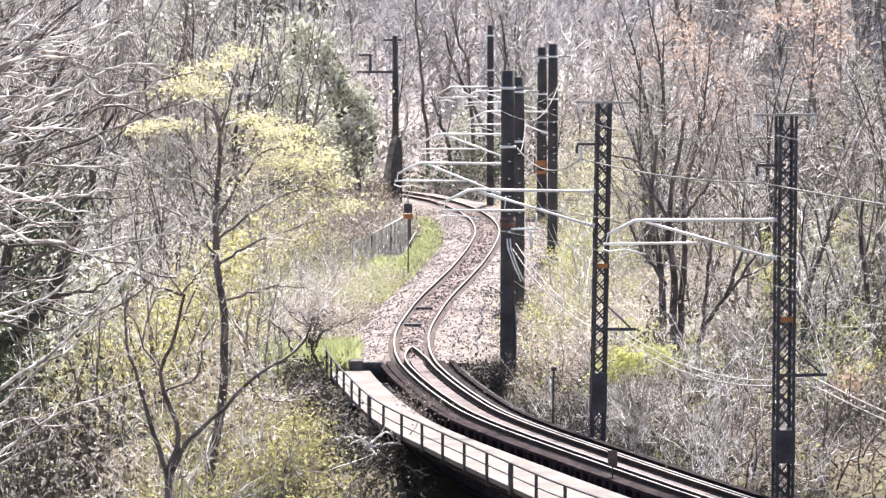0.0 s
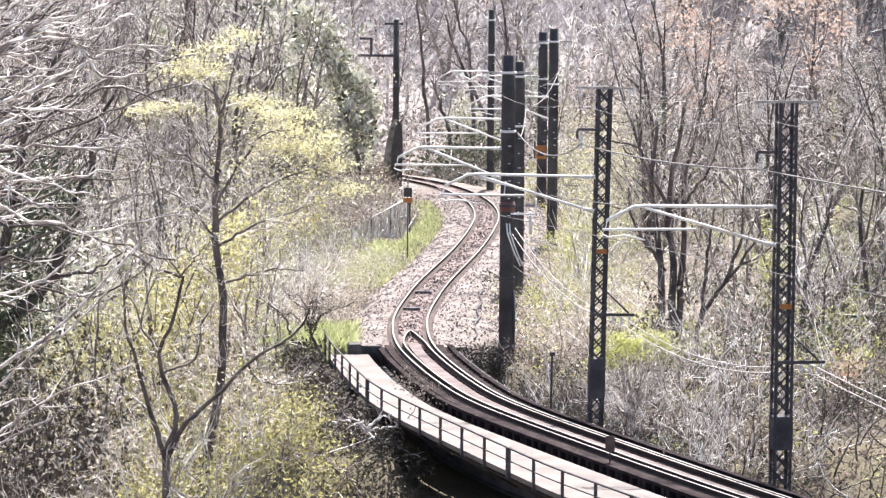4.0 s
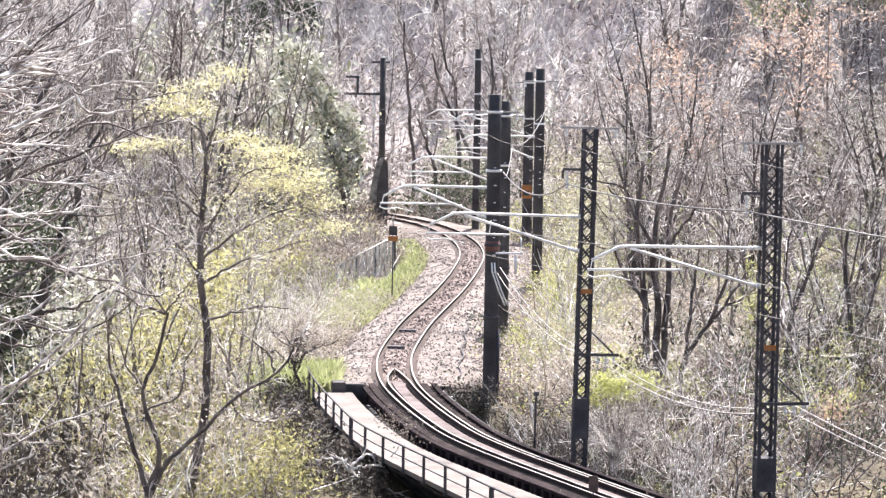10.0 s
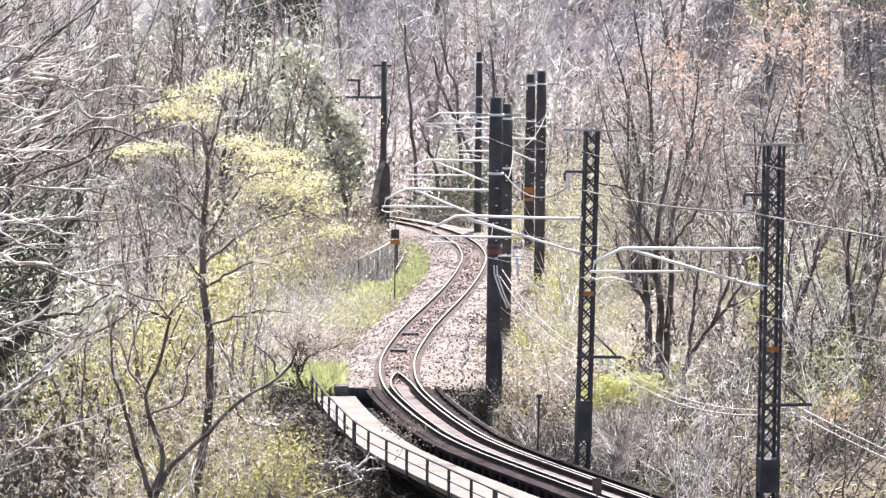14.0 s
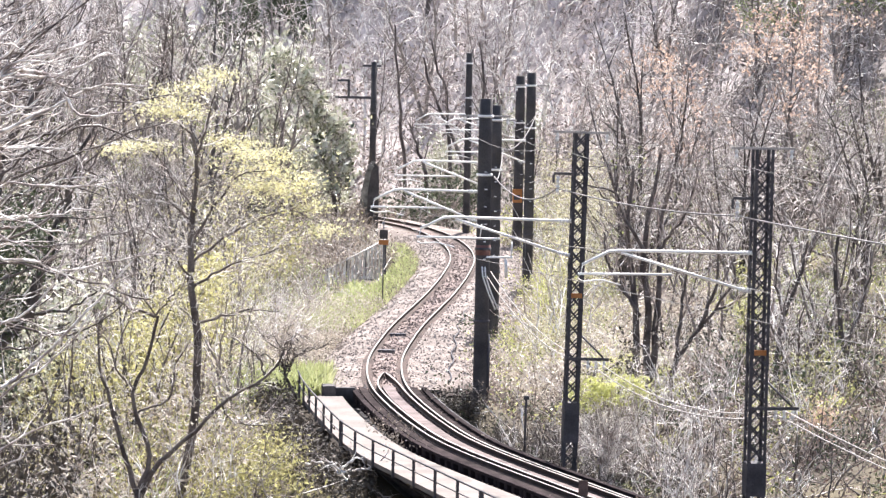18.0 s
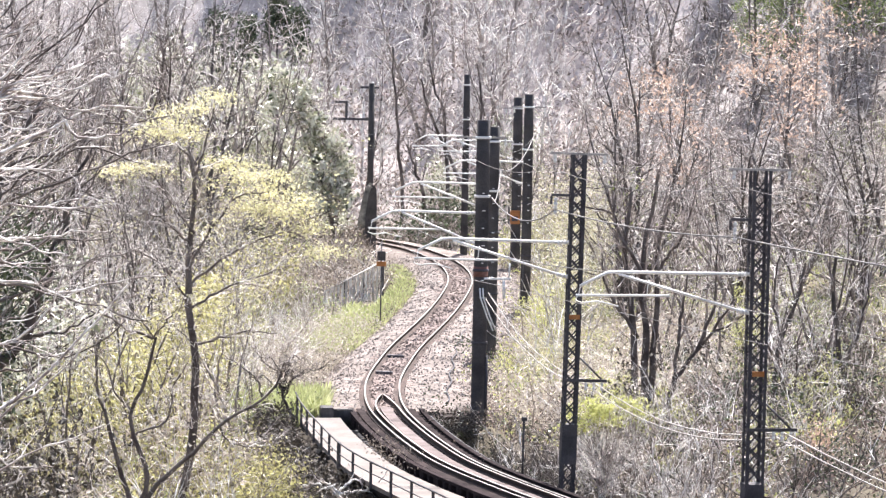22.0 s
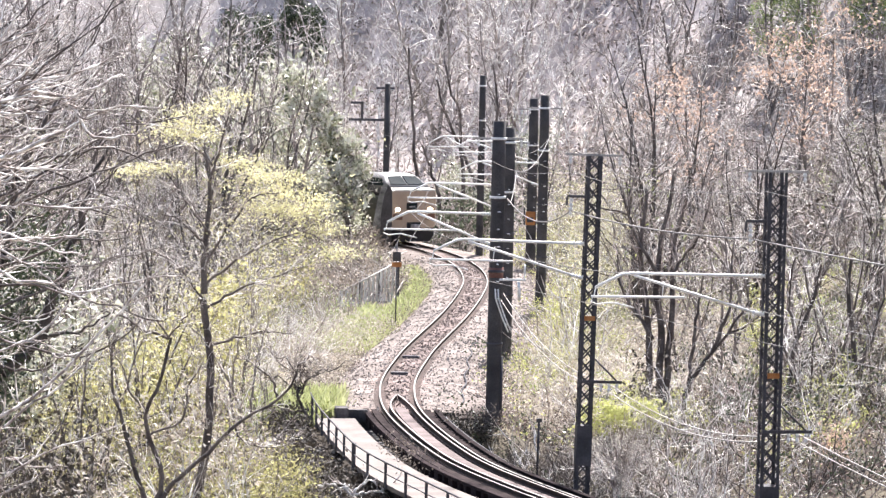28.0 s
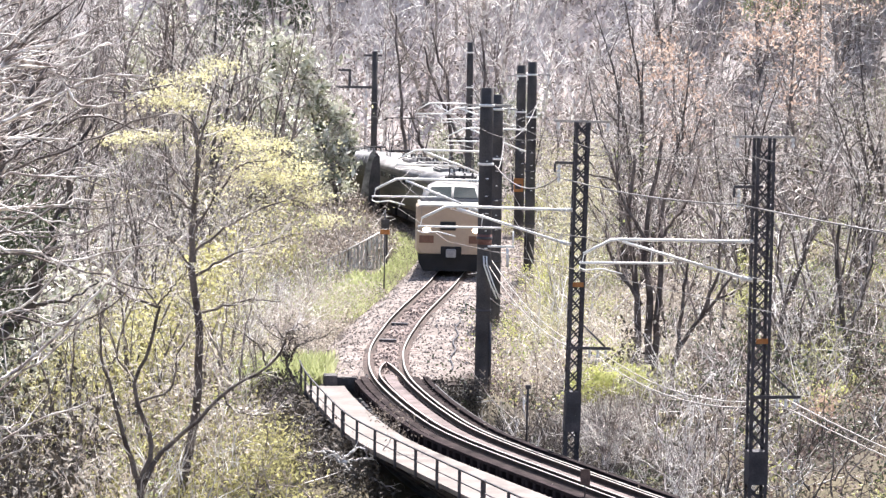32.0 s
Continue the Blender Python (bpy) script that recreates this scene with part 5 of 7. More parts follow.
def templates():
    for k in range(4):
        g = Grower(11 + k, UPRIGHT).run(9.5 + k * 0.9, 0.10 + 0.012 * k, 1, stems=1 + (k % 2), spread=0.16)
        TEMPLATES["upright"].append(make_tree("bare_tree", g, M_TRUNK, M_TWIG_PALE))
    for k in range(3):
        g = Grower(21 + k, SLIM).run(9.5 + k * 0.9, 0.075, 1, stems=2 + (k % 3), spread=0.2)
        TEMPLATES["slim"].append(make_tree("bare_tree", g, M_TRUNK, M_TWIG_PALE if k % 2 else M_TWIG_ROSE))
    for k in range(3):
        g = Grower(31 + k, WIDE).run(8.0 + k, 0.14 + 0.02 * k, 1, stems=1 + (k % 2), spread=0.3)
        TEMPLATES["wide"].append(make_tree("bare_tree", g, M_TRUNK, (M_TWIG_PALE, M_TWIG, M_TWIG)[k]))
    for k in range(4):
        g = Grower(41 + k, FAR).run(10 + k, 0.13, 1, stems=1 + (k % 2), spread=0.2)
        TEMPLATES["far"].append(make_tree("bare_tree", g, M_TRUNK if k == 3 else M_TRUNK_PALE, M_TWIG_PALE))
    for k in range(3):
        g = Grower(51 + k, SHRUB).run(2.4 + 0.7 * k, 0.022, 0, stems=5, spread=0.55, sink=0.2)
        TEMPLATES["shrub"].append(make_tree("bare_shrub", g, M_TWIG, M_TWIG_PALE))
    for k in range(2):
        g = Grower(61 + k, SLIM).run(6.5 + k, 0.07, 1, stems=2, spread=0.25)
        tips = np.array(g.tips)[::3]
        TEMPLATES["leafy"].append(make_tree("budding_tree", g, M_TRUNK, M_TWIG, leaf_mesh("leaves", tips, 0.06, M_GREEN, k, 5, 0.2)))
    for k in range(2):
        g = Grower(71 + k, SLIM).run(6.5 + k, 0.07, 1, stems=2, spread=0.25)
        tips = np.array(g.tips)[::3]
        TEMPLATES["olive"].append(make_tree("budding_tree", g, M_TRUNK, M_TWIG_PALE, leaf_mesh("leaves", tips, 0.055, M_YELLOW, k, 5, 0.2)))
    for k in range(2):
        g = Grower(81 + k, FAR).run(6.0 + k, 0.1, 1, stems=3, spread=0.4)
        tips = np.array(g.tips)
        TEMPLATES["ever"].append(make_tree("evergreen_tree", g, M_TRUNK, M_TWIG_DARK, leaf_mesh("leaves", tips, 0.16, M_EVER, k, 5, 0.30)))
    for k in range(3):
        g = Grower(85 + k, SHRUB).run(1.5 + 0.4 * k, 0.02, 0, stems=8, spread=0.8, sink=0.2)
        TEMPLATES["green"].append(make_tree("green_shrub", g, M_TWIG, M_TWIG, leaf_mesh("leaves", np.array(g.tips), 0.055, M_BRIGHT, 40 + k, 6, 0.11)))
    for k in range(2):
        g = Grower(96 + k, SHRUB).run(1.6 + 0.5 * k, 0.02, 0, stems=6, spread=0.7, sink=0.2)
        TEMPLATES["ivy"].append(make_tree("dark_evergreen_shrub", g, M_TWIG_DARK, M_TWIG_DARK, leaf_mesh("leaves", np.array(g.tips)[::2], 0.075, M_IVY, 60 + k, 5, 0.2)))
    for k in range(2):
        g = Grower(87 + k, UPRIGHT).run(10 + k, 0.12, 1, stems=4, spread=0.15)
        TEMPLATES["dark"].append(make_tree("bare_tree", g, M_TRUNK_DARK, M_TWIG))
    for k in range(3):
        g = Grower(181 + k, (UPRIGHT, WIDE, SLIM)[k]).run(9 + k, 0.11, 1, stems=2 + (k == 2), spread=0.25)
        TEMPLATES["brown"].append(make_tree("bare_tree", g, M_TRUNK_MID, M_TWIG_BROWN))
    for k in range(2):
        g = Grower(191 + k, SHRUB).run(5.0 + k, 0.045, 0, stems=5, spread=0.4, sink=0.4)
        TEMPLATES["thicket"].append(make_tree("dark_thicket", g, M_TRUNK_DARK, M_TWIG_DARK, leaf_mesh("leaves", np.array(g.tips)[::2], 0.15, M_SHADE_LEAF, 160 + k, 8, 0.3)))
    g = Grower(91, UPRIGHT).run(9, 0.1, 1, stems=1)
    TEMPLATES["orange"].append(make_tree("orange_leaved_tree", g, M_TRUNK, M_TWIG, leaf_mesh("leaves", np.array([q for q in g.tips if q[2] > 5.0])[::2], 0.085, M_ORANGE, 5, 13, 0.24)))
    g = Grower(95, [lv(1, 13, 0.16, 0, 0.02, 0.05, 9, 6), lv(34, 2.6, 0.04, 1.35, 0.08, 0.02, 4, 4, 0.25, 0.8, 0.8), lv(7, 0.9, 0.015, 0.7, 0.15, -0.02, 3, 3, 0.15)]).run(13, 0.17, 1)
    TEMPLATES["conifer"].append(make_tree("conifer", g, M_TRUNK, M_TWIG_DARK, leaf_mesh("leaves", np.array(g.tips), 0.12, M_CONIFER, 6, 10, 0.26)))
    g = Grower(98, [lv(1, 13, 0.16, 0, 0.02, 0.05, 9, 6), lv(34, 2.8, 0.04, 1.35, 0.08, 0.02, 4, 4, 0.42, 0.8, 0.6), lv(6, 0.9, 0.015, 0.7, 0.15, -0.02, 3, 3, 0.15)]).run(13, 0.17, 1)
    TEMPLATES["yew"].append(make_tree("conifer", g, M_TRUNK_DARK, M_TWIG_DARK, leaf_mesh("leaves", np.array(g.tips), 0.22, M_IVY, 8, 10, 0.3)))


templates()
LABELS = {
    "upright": ("slender bare grey-barked tree on the wooded slope", "tree", "bare woodland trees"),
    "slim": ("thin-stemmed bare tree with rosy-grey twigs on the slope", "tree", "bare woodland trees"),
    "brown": ("bare tree on the slope, shade painted into its brown twigs", "tree", "bare woodland trees"),
    "wide": ("spreading bare tree on the slope, sunlight painted into its pale twigs", "tree", "bare woodland trees"),
    "far": ("distant bare grey tree on the hillside", "tree", "bare woodland trees"),
    "shrub": ("bare many-stemmed shrub among the undergrowth", "shrub", "bare shrubs"),
    "leafy": ("young tree with fresh green buds on thin stems", "tree", "budding trees"),
    "olive": ("thin tree with yellow-green young leaves", "tree", "budding trees"),
    "ever": ("dense evergreen tree with glossy green leaves", "tree", "evergreen trees"),
    "orange": ("tree with orange-brown spring leaves on the slope", "tree", "orange-leaved trees"),
    "ivy": ("dark evergreen shrub in the undergrowth", "shrub", "dark shrubs"),
    "yew": ("nearly black conifer at the top of the slope", "tree", "dark conifers"),
    "thicket": ("dense thicket, shade painted into its dark brown leaves", "thicket", "dark thickets"),
    "dark": ("many-stemmed bare tree with dark trunks on the slope", "tree", "bare woodland trees"),
    "green": ("low shrub covered in bright fresh green leaves", "shrub", "green shrubs"),
    "conifer": ("dark green conifer high on the slope", "tree", "conifers"),
}
USED = set()


def plant(kind, which, x, y, scale=1.0, turn=0.0, tilt=(0, 0), z=None):
    src = TEMPLATES[kind][which % len(TEMPLATES[kind])]
    zz = float(ground_z([x], [y])[0]) if z is None else z
    m = Matrix.Translation((x, y, zz)) @ Matrix.Rotation(turn, 4, "Z") @ Euler((tilt[0], tilt[1], 0)).to_matrix().to_4x4()
    if src.name in USED:
        ob = copy_thing(src, m)
    else:
        ob = src
        USED.add(src.name)
        ob.matrix_world = m
    ob.scale = (scale, scale, scale * (0.92 + 0.16 * random.random()))
    return tagged(ob, *LABELS[kind])


def track_offset(x, y):
    d2 = (TXY[:, 0] - x) ** 2 + (TXY[:, 1] - y) ** 2
    j = int(np.argmin(d2))
    return (x - TXY[j, 0]) * TDIR[j, 1] - (y - TXY[j, 1]) * TDIR[j, 0]


def scatter(count, side_lo, side_hi, y_lo, y_hi, kinds, seed, gap, scale=(0.85, 1.25), clear=5.5, keep=None):
    """Plants trees in the fan of ground between two bearings (x over y) and two distances, with a gap between them."""
    r = random.Random(seed)
    placed = []
    tries = 0
    while len(placed) < count and tries < count * 40:
        tries += 1
        y = math.sqrt(r.uniform(y_lo ** 2, y_hi ** 2))
        x = y * r.uniform(side_lo, side_hi)
        d = track_offset(x, y)
        if abs(d) < clear or any((x - a) ** 2 + (y - b) ** 2 < gap * gap for a, b in placed) or (keep and not keep(x, y, d)):
            continue
        placed.append((x, y))
        choice = (r.choice(kinds), r.randrange(9), x, y, r.uniform(*scale), r.uniform(0, 6.28), (r.uniform(-0.06, 0.06), r.uniform(-0.06, 0.06)))
        # the sunny bank behind the masts stays open
        if kinds != ["shrub"] and 0.028 < x / y < 0.0635 and y < 186:
            continue
        plant(*choice)


# right-hand slope, the bank behind the bend, the left-hand valley and slope, the hill behind
scatter(42, 0.05, 0.155, 104, 160, ["upright", "slim", "slim", "wide", "leafy"], 1, 2.2, (0.55, 0.95), keep=lambda x, y, d: d > 5.5)
scatter(42, 0.042, 0.155, 160, 215, ["far", "far", "slim"], 11, 2.4, (0.7, 1.0), keep=lambda x, y, d: d > 6)
scatter(26, -0.16, -0.075, 150, 220, ["brown", "far", "slim"], 17, 2.6, (0.8, 1.15), keep=lambda x, y, d: d < -7)
scatter(12, 0.065, 0.105, 182, 215, ["far", "slim"], 16, 2.4, (0.7, 1.0), keep=lambda x, y, d: d > 7)
scatter(24, -0.05, 0.05, 192, 240, ["upright", "slim", "far"], 2, 2.6)
scatter(28, -0.155, -0.045, 112, 160, ["slim", "wide", "slim", "olive"], 3, 2.6, (0.7, 1.1), keep=lambda x, y, d: d < -7 and (y < 138 or x < -8))
scatter(34, -0.155, -0.04, 160, 215, ["slim", "far", "far", "slim"], 13, 2.6, keep=lambda x, y, d: d < -6.5)
scatter(32, 0.02, 0.155, 78, 150, ["shrub"], 5, 1.6, (0.6, 1.1), 4.5, keep=lambda x, y, d: d > 4.5)
scatter(24, -0.155, -0.03, 100, 165, ["shrub"], 6, 1.8, (0.7, 1.2), 4.5, keep=lambda x, y, d: d < -4.5)


def far_woods():
    """The trees of the far hillside, past counting, in one mesh."""
    r = random.Random(14)
    V, F, base, done = [], [], 0, []
    grown = []
    for k in range(5):
        g = Grower(141 + k, FAR).run(9 + k, 0.12, 9, stems=1 + (k % 2), spread=0.2)
        grown.append(tubes_mesh(g.wood))
    while len(done) < 145:
        y = r.uniform(192, 262) if len(done) < 90 else math.sqrt(r.uniform(205 ** 2, 330 ** 2))
        x = y * (r.uniform(-0.04, 0.045) if len(done) < 90 else r.uniform(-0.155, 0.155))
        if abs(track_offset(x, y)) < 6.5 or any((x - a) ** 2 + (y - b) ** 2 < 5 for a, b in done):
            continue
        done.append((x, y))
        v, f = grown[r.randrange(5)]
        s, w = r.uniform(0.6, 1.25), r.uniform(0, 6.283)
        rot = np.array([[math.cos(w), -math.sin(w), 0], [math.sin(w), math.cos(w), 0], [0, 0, 1]]) * s
        V.append(v @ rot.T + np.array([x, y, float(ground_z([x], [y])[0])]))
        F.append(f + base)
        base += len(v)
    ob = new("far_woods", quick_mesh("far_woods", np.concatenate(V), np.concatenate(F), M_TWIG_PALE))
    tagged(ob, "bare grey-pink woods covering the far hillside", "woods", kind="stuff")


far_woods()
for x, y, s, k in ((8.6, 128, 1.0, 0), (9.5, 132, 1.1, 1), (16.5, 118, 0.8, 0), (19.0, 128, 0.95, 1), (12.6, 124, 0.8, 1), (-13.5, 118, 0.9, 0), (-10.8, 124, 0.9, 1), (-16.2, 121, 1.0, 1), (-12.2, 130, 1.0, 0), (-9.2, 133, 0.9, 1), (-15.0, 138, 1.1, 0), (-18.4, 134, 1.1, 1), (-11.0, 146, 1.0, 1), (-8.6, 121, 0.75, 0), (-14.2, 109, 0.9, 1), (6.3, 176, 0.75, 0)):
    plant("dark", k, x, y, s, x * 5)
for x, y, s in ((5.2, 131, 1.0), (5.8, 136, 1.2), (6.6, 140, 1.0), (6.1, 101, 0.9), (6.9, 103, 1.0), (4.9, 84.5, 0.55), (5.6, 83.5, 0.5), (6.4, 97.5, 0.8), (10.8, 88, 1.0), (14.6, 146, 1.2), (15.4, 149, 1.1), (11.8, 92, 0.8), (13.0, 96, 0.9),
                (5.0, 124, 0.8), (7.9, 97, 0.8), (12.2, 118, 0.9), (13.8, 121, 1.0), (-10.5, 110, 1.2), (-12.2, 113, 1.2), (-8.4, 112, 1.1), (-6.5, 128, 1.1), (-13.6, 117, 1.3), (-9.7, 119, 1.2)):
    plant("green", int(abs(x) * 10) % 3, x, y, s, x * 4)
for x, y, s in ((6.7, 82.5, 1.0), (7.2, 84, 1.1), (7.7, 82, 1.0), (7.0, 88, 1.3), (8.4, 90.5, 1.3), (7.6, 94, 1.2), (10.6, 86, 1.2), (11.5, 90, 1.2), (9.3, 96, 1.1), (-5.3, 110, 0.9), (-5.0, 114, 0.9), (-4.6, 117, 0.8), (-6.2, 107, 1.0), (-6.6, 112, 1.1), (-6.0, 116, 1.1), (-7.2, 118, 1.2), (-5.4, 122, 1.0), (-6.4, 126, 1.2), (-4.2, 127, 0.8), (-7.8, 113, 1.2), (-4.6, 132, 0.9), (-5.6, 119, 1.0), (-5.2, 106, 0.7)):
    plant("shrub", int(abs(x) * 10) % 3, x, y, s, x * 4)
for x, y, s in ((-14.6, 103, 1.1), (-12.9, 112, 1.0), (-17, 126, 1.2)):
    plant("ever", int(abs(x)) % 2, x, y, s, x)
for x, y, q in ((-0.7, 183.5, 1.4), (0.6, 182, 1.7), (1.8, 182, 1.9), (3.0, 183, 1.8), (4.2, 184, 1.7), (1.3, 185.5, 1.9)):
    plant("ivy", int(abs(x) * 10) % 2, x, y, q, x * 5)
# thickets added as the dark shade at the slope's right edge
for x, y, q in ((11.9, 93, 0.4), (12.4, 95, 0.45), (12.6, 92, 0.42), (13.3, 97, 0.45)):
    plant("thicket", int(x * 10) % 2, x, y, q, x * 3)
for x, y, q in ((12.1, 112, 0.9), (11.6, 114, 0.8), (5.7, 118, 0.9), (6.3, 121, 1.0), (4.5, 170, 1.5), (5.3, 172, 1.2)):
    plant("green", int(x * 10) % 3, x, y, q, x * 4)
scatter(9, 0.05, 0.15, 84, 112, ["ivy"], 21, 2.5, (0.7, 1.2), 5.5, keep=lambda x, y, d: d > 6)
scatter(12, -0.15, -0.05, 98, 140, ["ivy"], 22, 3.0, (0.8, 1.4), 5.5, keep=lambda x, y, d: d < -6)
# thickets added as the dark shade behind the left-hand branches
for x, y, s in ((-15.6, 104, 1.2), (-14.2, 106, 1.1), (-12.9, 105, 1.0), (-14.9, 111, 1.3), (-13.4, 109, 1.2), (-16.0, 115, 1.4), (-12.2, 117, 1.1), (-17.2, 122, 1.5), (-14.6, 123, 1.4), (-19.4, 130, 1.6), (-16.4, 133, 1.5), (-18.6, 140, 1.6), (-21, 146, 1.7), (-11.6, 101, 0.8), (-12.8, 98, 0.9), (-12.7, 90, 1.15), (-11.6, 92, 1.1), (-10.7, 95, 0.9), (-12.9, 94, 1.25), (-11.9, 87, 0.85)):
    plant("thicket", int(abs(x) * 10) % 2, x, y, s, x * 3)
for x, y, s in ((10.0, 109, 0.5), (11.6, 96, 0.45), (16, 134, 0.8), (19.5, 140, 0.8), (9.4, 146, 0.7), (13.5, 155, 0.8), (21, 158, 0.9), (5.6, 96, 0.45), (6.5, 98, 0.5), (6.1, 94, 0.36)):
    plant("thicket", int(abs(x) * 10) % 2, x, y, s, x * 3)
for x, y, s in ((-12.2, 99, 1.0), (-13.8, 97, 0.9), (-10.2, 98, 0.9), (-9.0, 103, 0.95), (-7.0, 99, 0.75), (-6.2, 105, 0.8), (-5.2, 101, 0.5), (-10.8, 106, 1.0), (-8.2, 107, 0.9), (-12.6, 94, 0.7)):
    plant("olive", int(abs(x) * 10) % 2, x, y, s, x * 3)
for x, y, s in ((-15.2, 212, 0.5), (-13.4, 214, 0.55), (-11.6, 213, 0.5), (-9.8, 215, 0.55), (-8.2, 213, 0.45), (-16.8, 214, 0.5)):
    plant("yew", 0, x, y, s, x)
# evergreens on the mound beside the far bend, conifers and rusty crowns high on the right
for x, y, s in ((-6.6, 174, 0.7), (-8.6, 176, 1.1), (-9.6, 180, 1.3), (-16, 184, 1.2), (-9.5, 196, 1.5), (-16, 205, 1.6), (3.6, 186, 0.5), (1.2, 190, 0.55), (5.6, 192, 0.6)):
    plant("ever", int(x * 7) % 2, x, y, s, x)
for x, y, s in ((11.4, 138, 1.1), (12.9, 147, 1.1), (17.2, 150, 1.2), (18.8, 154, 1.25), (20.5, 163, 1.2)):
    plant("orange", 0, x, y, s, x)
for x, y, s in ((20.3, 191, 0.75), (21.9, 188, 0.75), (25.0, 186, 0.95), (22.5, 192, 1.1), (25.5, 186, 1.1), (19.5, 205, 1.05), (29, 200, 1.1), (-22, 222, 1.7), (-18, 226, 1.7), (-14, 228, 1.6), (-11, 232, 1.5)):
    plant("conifer", 0, x, y, s, x)


# ---- the trees that stand out by themselves ----
BRANCH = [lv(1, 5, 0.07, 0, 0.1, 0.0, 7, 6), lv(10, 1.8, 0.036, 0.85, 0.34, 0.05, 6, 4, 0.12), lv(6, 0.9, 0.024, 0.85, 0.42, 0.03, 4, 3, 0.1), lv(3, 0.42, 0.017, 0.9, 0.45, 0.0, 3, 3, 0.1, 0.5)]
SMOOTH = [BRANCH[0], lv(5, 1.3, 0.027, 0.6, 0.17, 0.03, 8, 4, 0.12), lv(4, 0.65, 0.020, 0.65, 0.22, 0.02, 5, 3, 0.15), lv(1, 0.3, 0.015, 0.7, 0.25, 0.0, 3, 3, 0.2, 0.5)]


def limb(g, pts, r0, r1, bend=0.03, ahead=0.7, scatter_out=0.6, first=0.2):
    """A given limb with branches grown along it."""
    n = 15
    p = spline([tuple(q) for q in pts], max(0.05, sum((Vector(b) - Vector(a)).length for a, b in zip(pts, pts[1:])) / (n - 1) * 0.99))[:n]
    while len(p) < n:
        p.append(p[-1] + (p[-1] - p[-2]))
    P = np.array([tuple(q) for q in p]) + np.cumsum(g.r.normal(0, bend, (n, 3)), axis=0) + g.r.normal(0, bend * 1.2, (n, 3))
    R = np.linspace(r0, r1, n)
    g.wood.setdefault((n, 7), []).append((P, R))
    C = g.levels[1]
    for k in range(C["count"]):
        u = first + (0.98 - first) * (k + g.r.rand()) / C["count"]
        i = int(u * (n - 1))
        dd = unit(P[min(i + 1, n - 1)] - P[i - 1])
        out = unit(dd * ahead + g.r.normal(0, scatter_out, 3) + np.array([0, 0, 0.15]))
        g.grow(P[i], out, C["length"] * (0.5 + 0.8 * g.r.rand()) * (1 - 0.3 * u), min(R[i] * 0.7, C["radius"]), 1)


def arm(g, y, pts, r0, r1, deep=0.5, bend=0.016, first=0.15):
    """A smooth limb given by its x and z, at about the distance y, wandering a little in depth."""
    dy = g.r.uniform(-deep, deep)
    limb(g, [(x, y + dy * k / len(pts), z) for k, (x, z) in enumerate(pts)], r0, r1, bend, 1.0, 0.42, first)


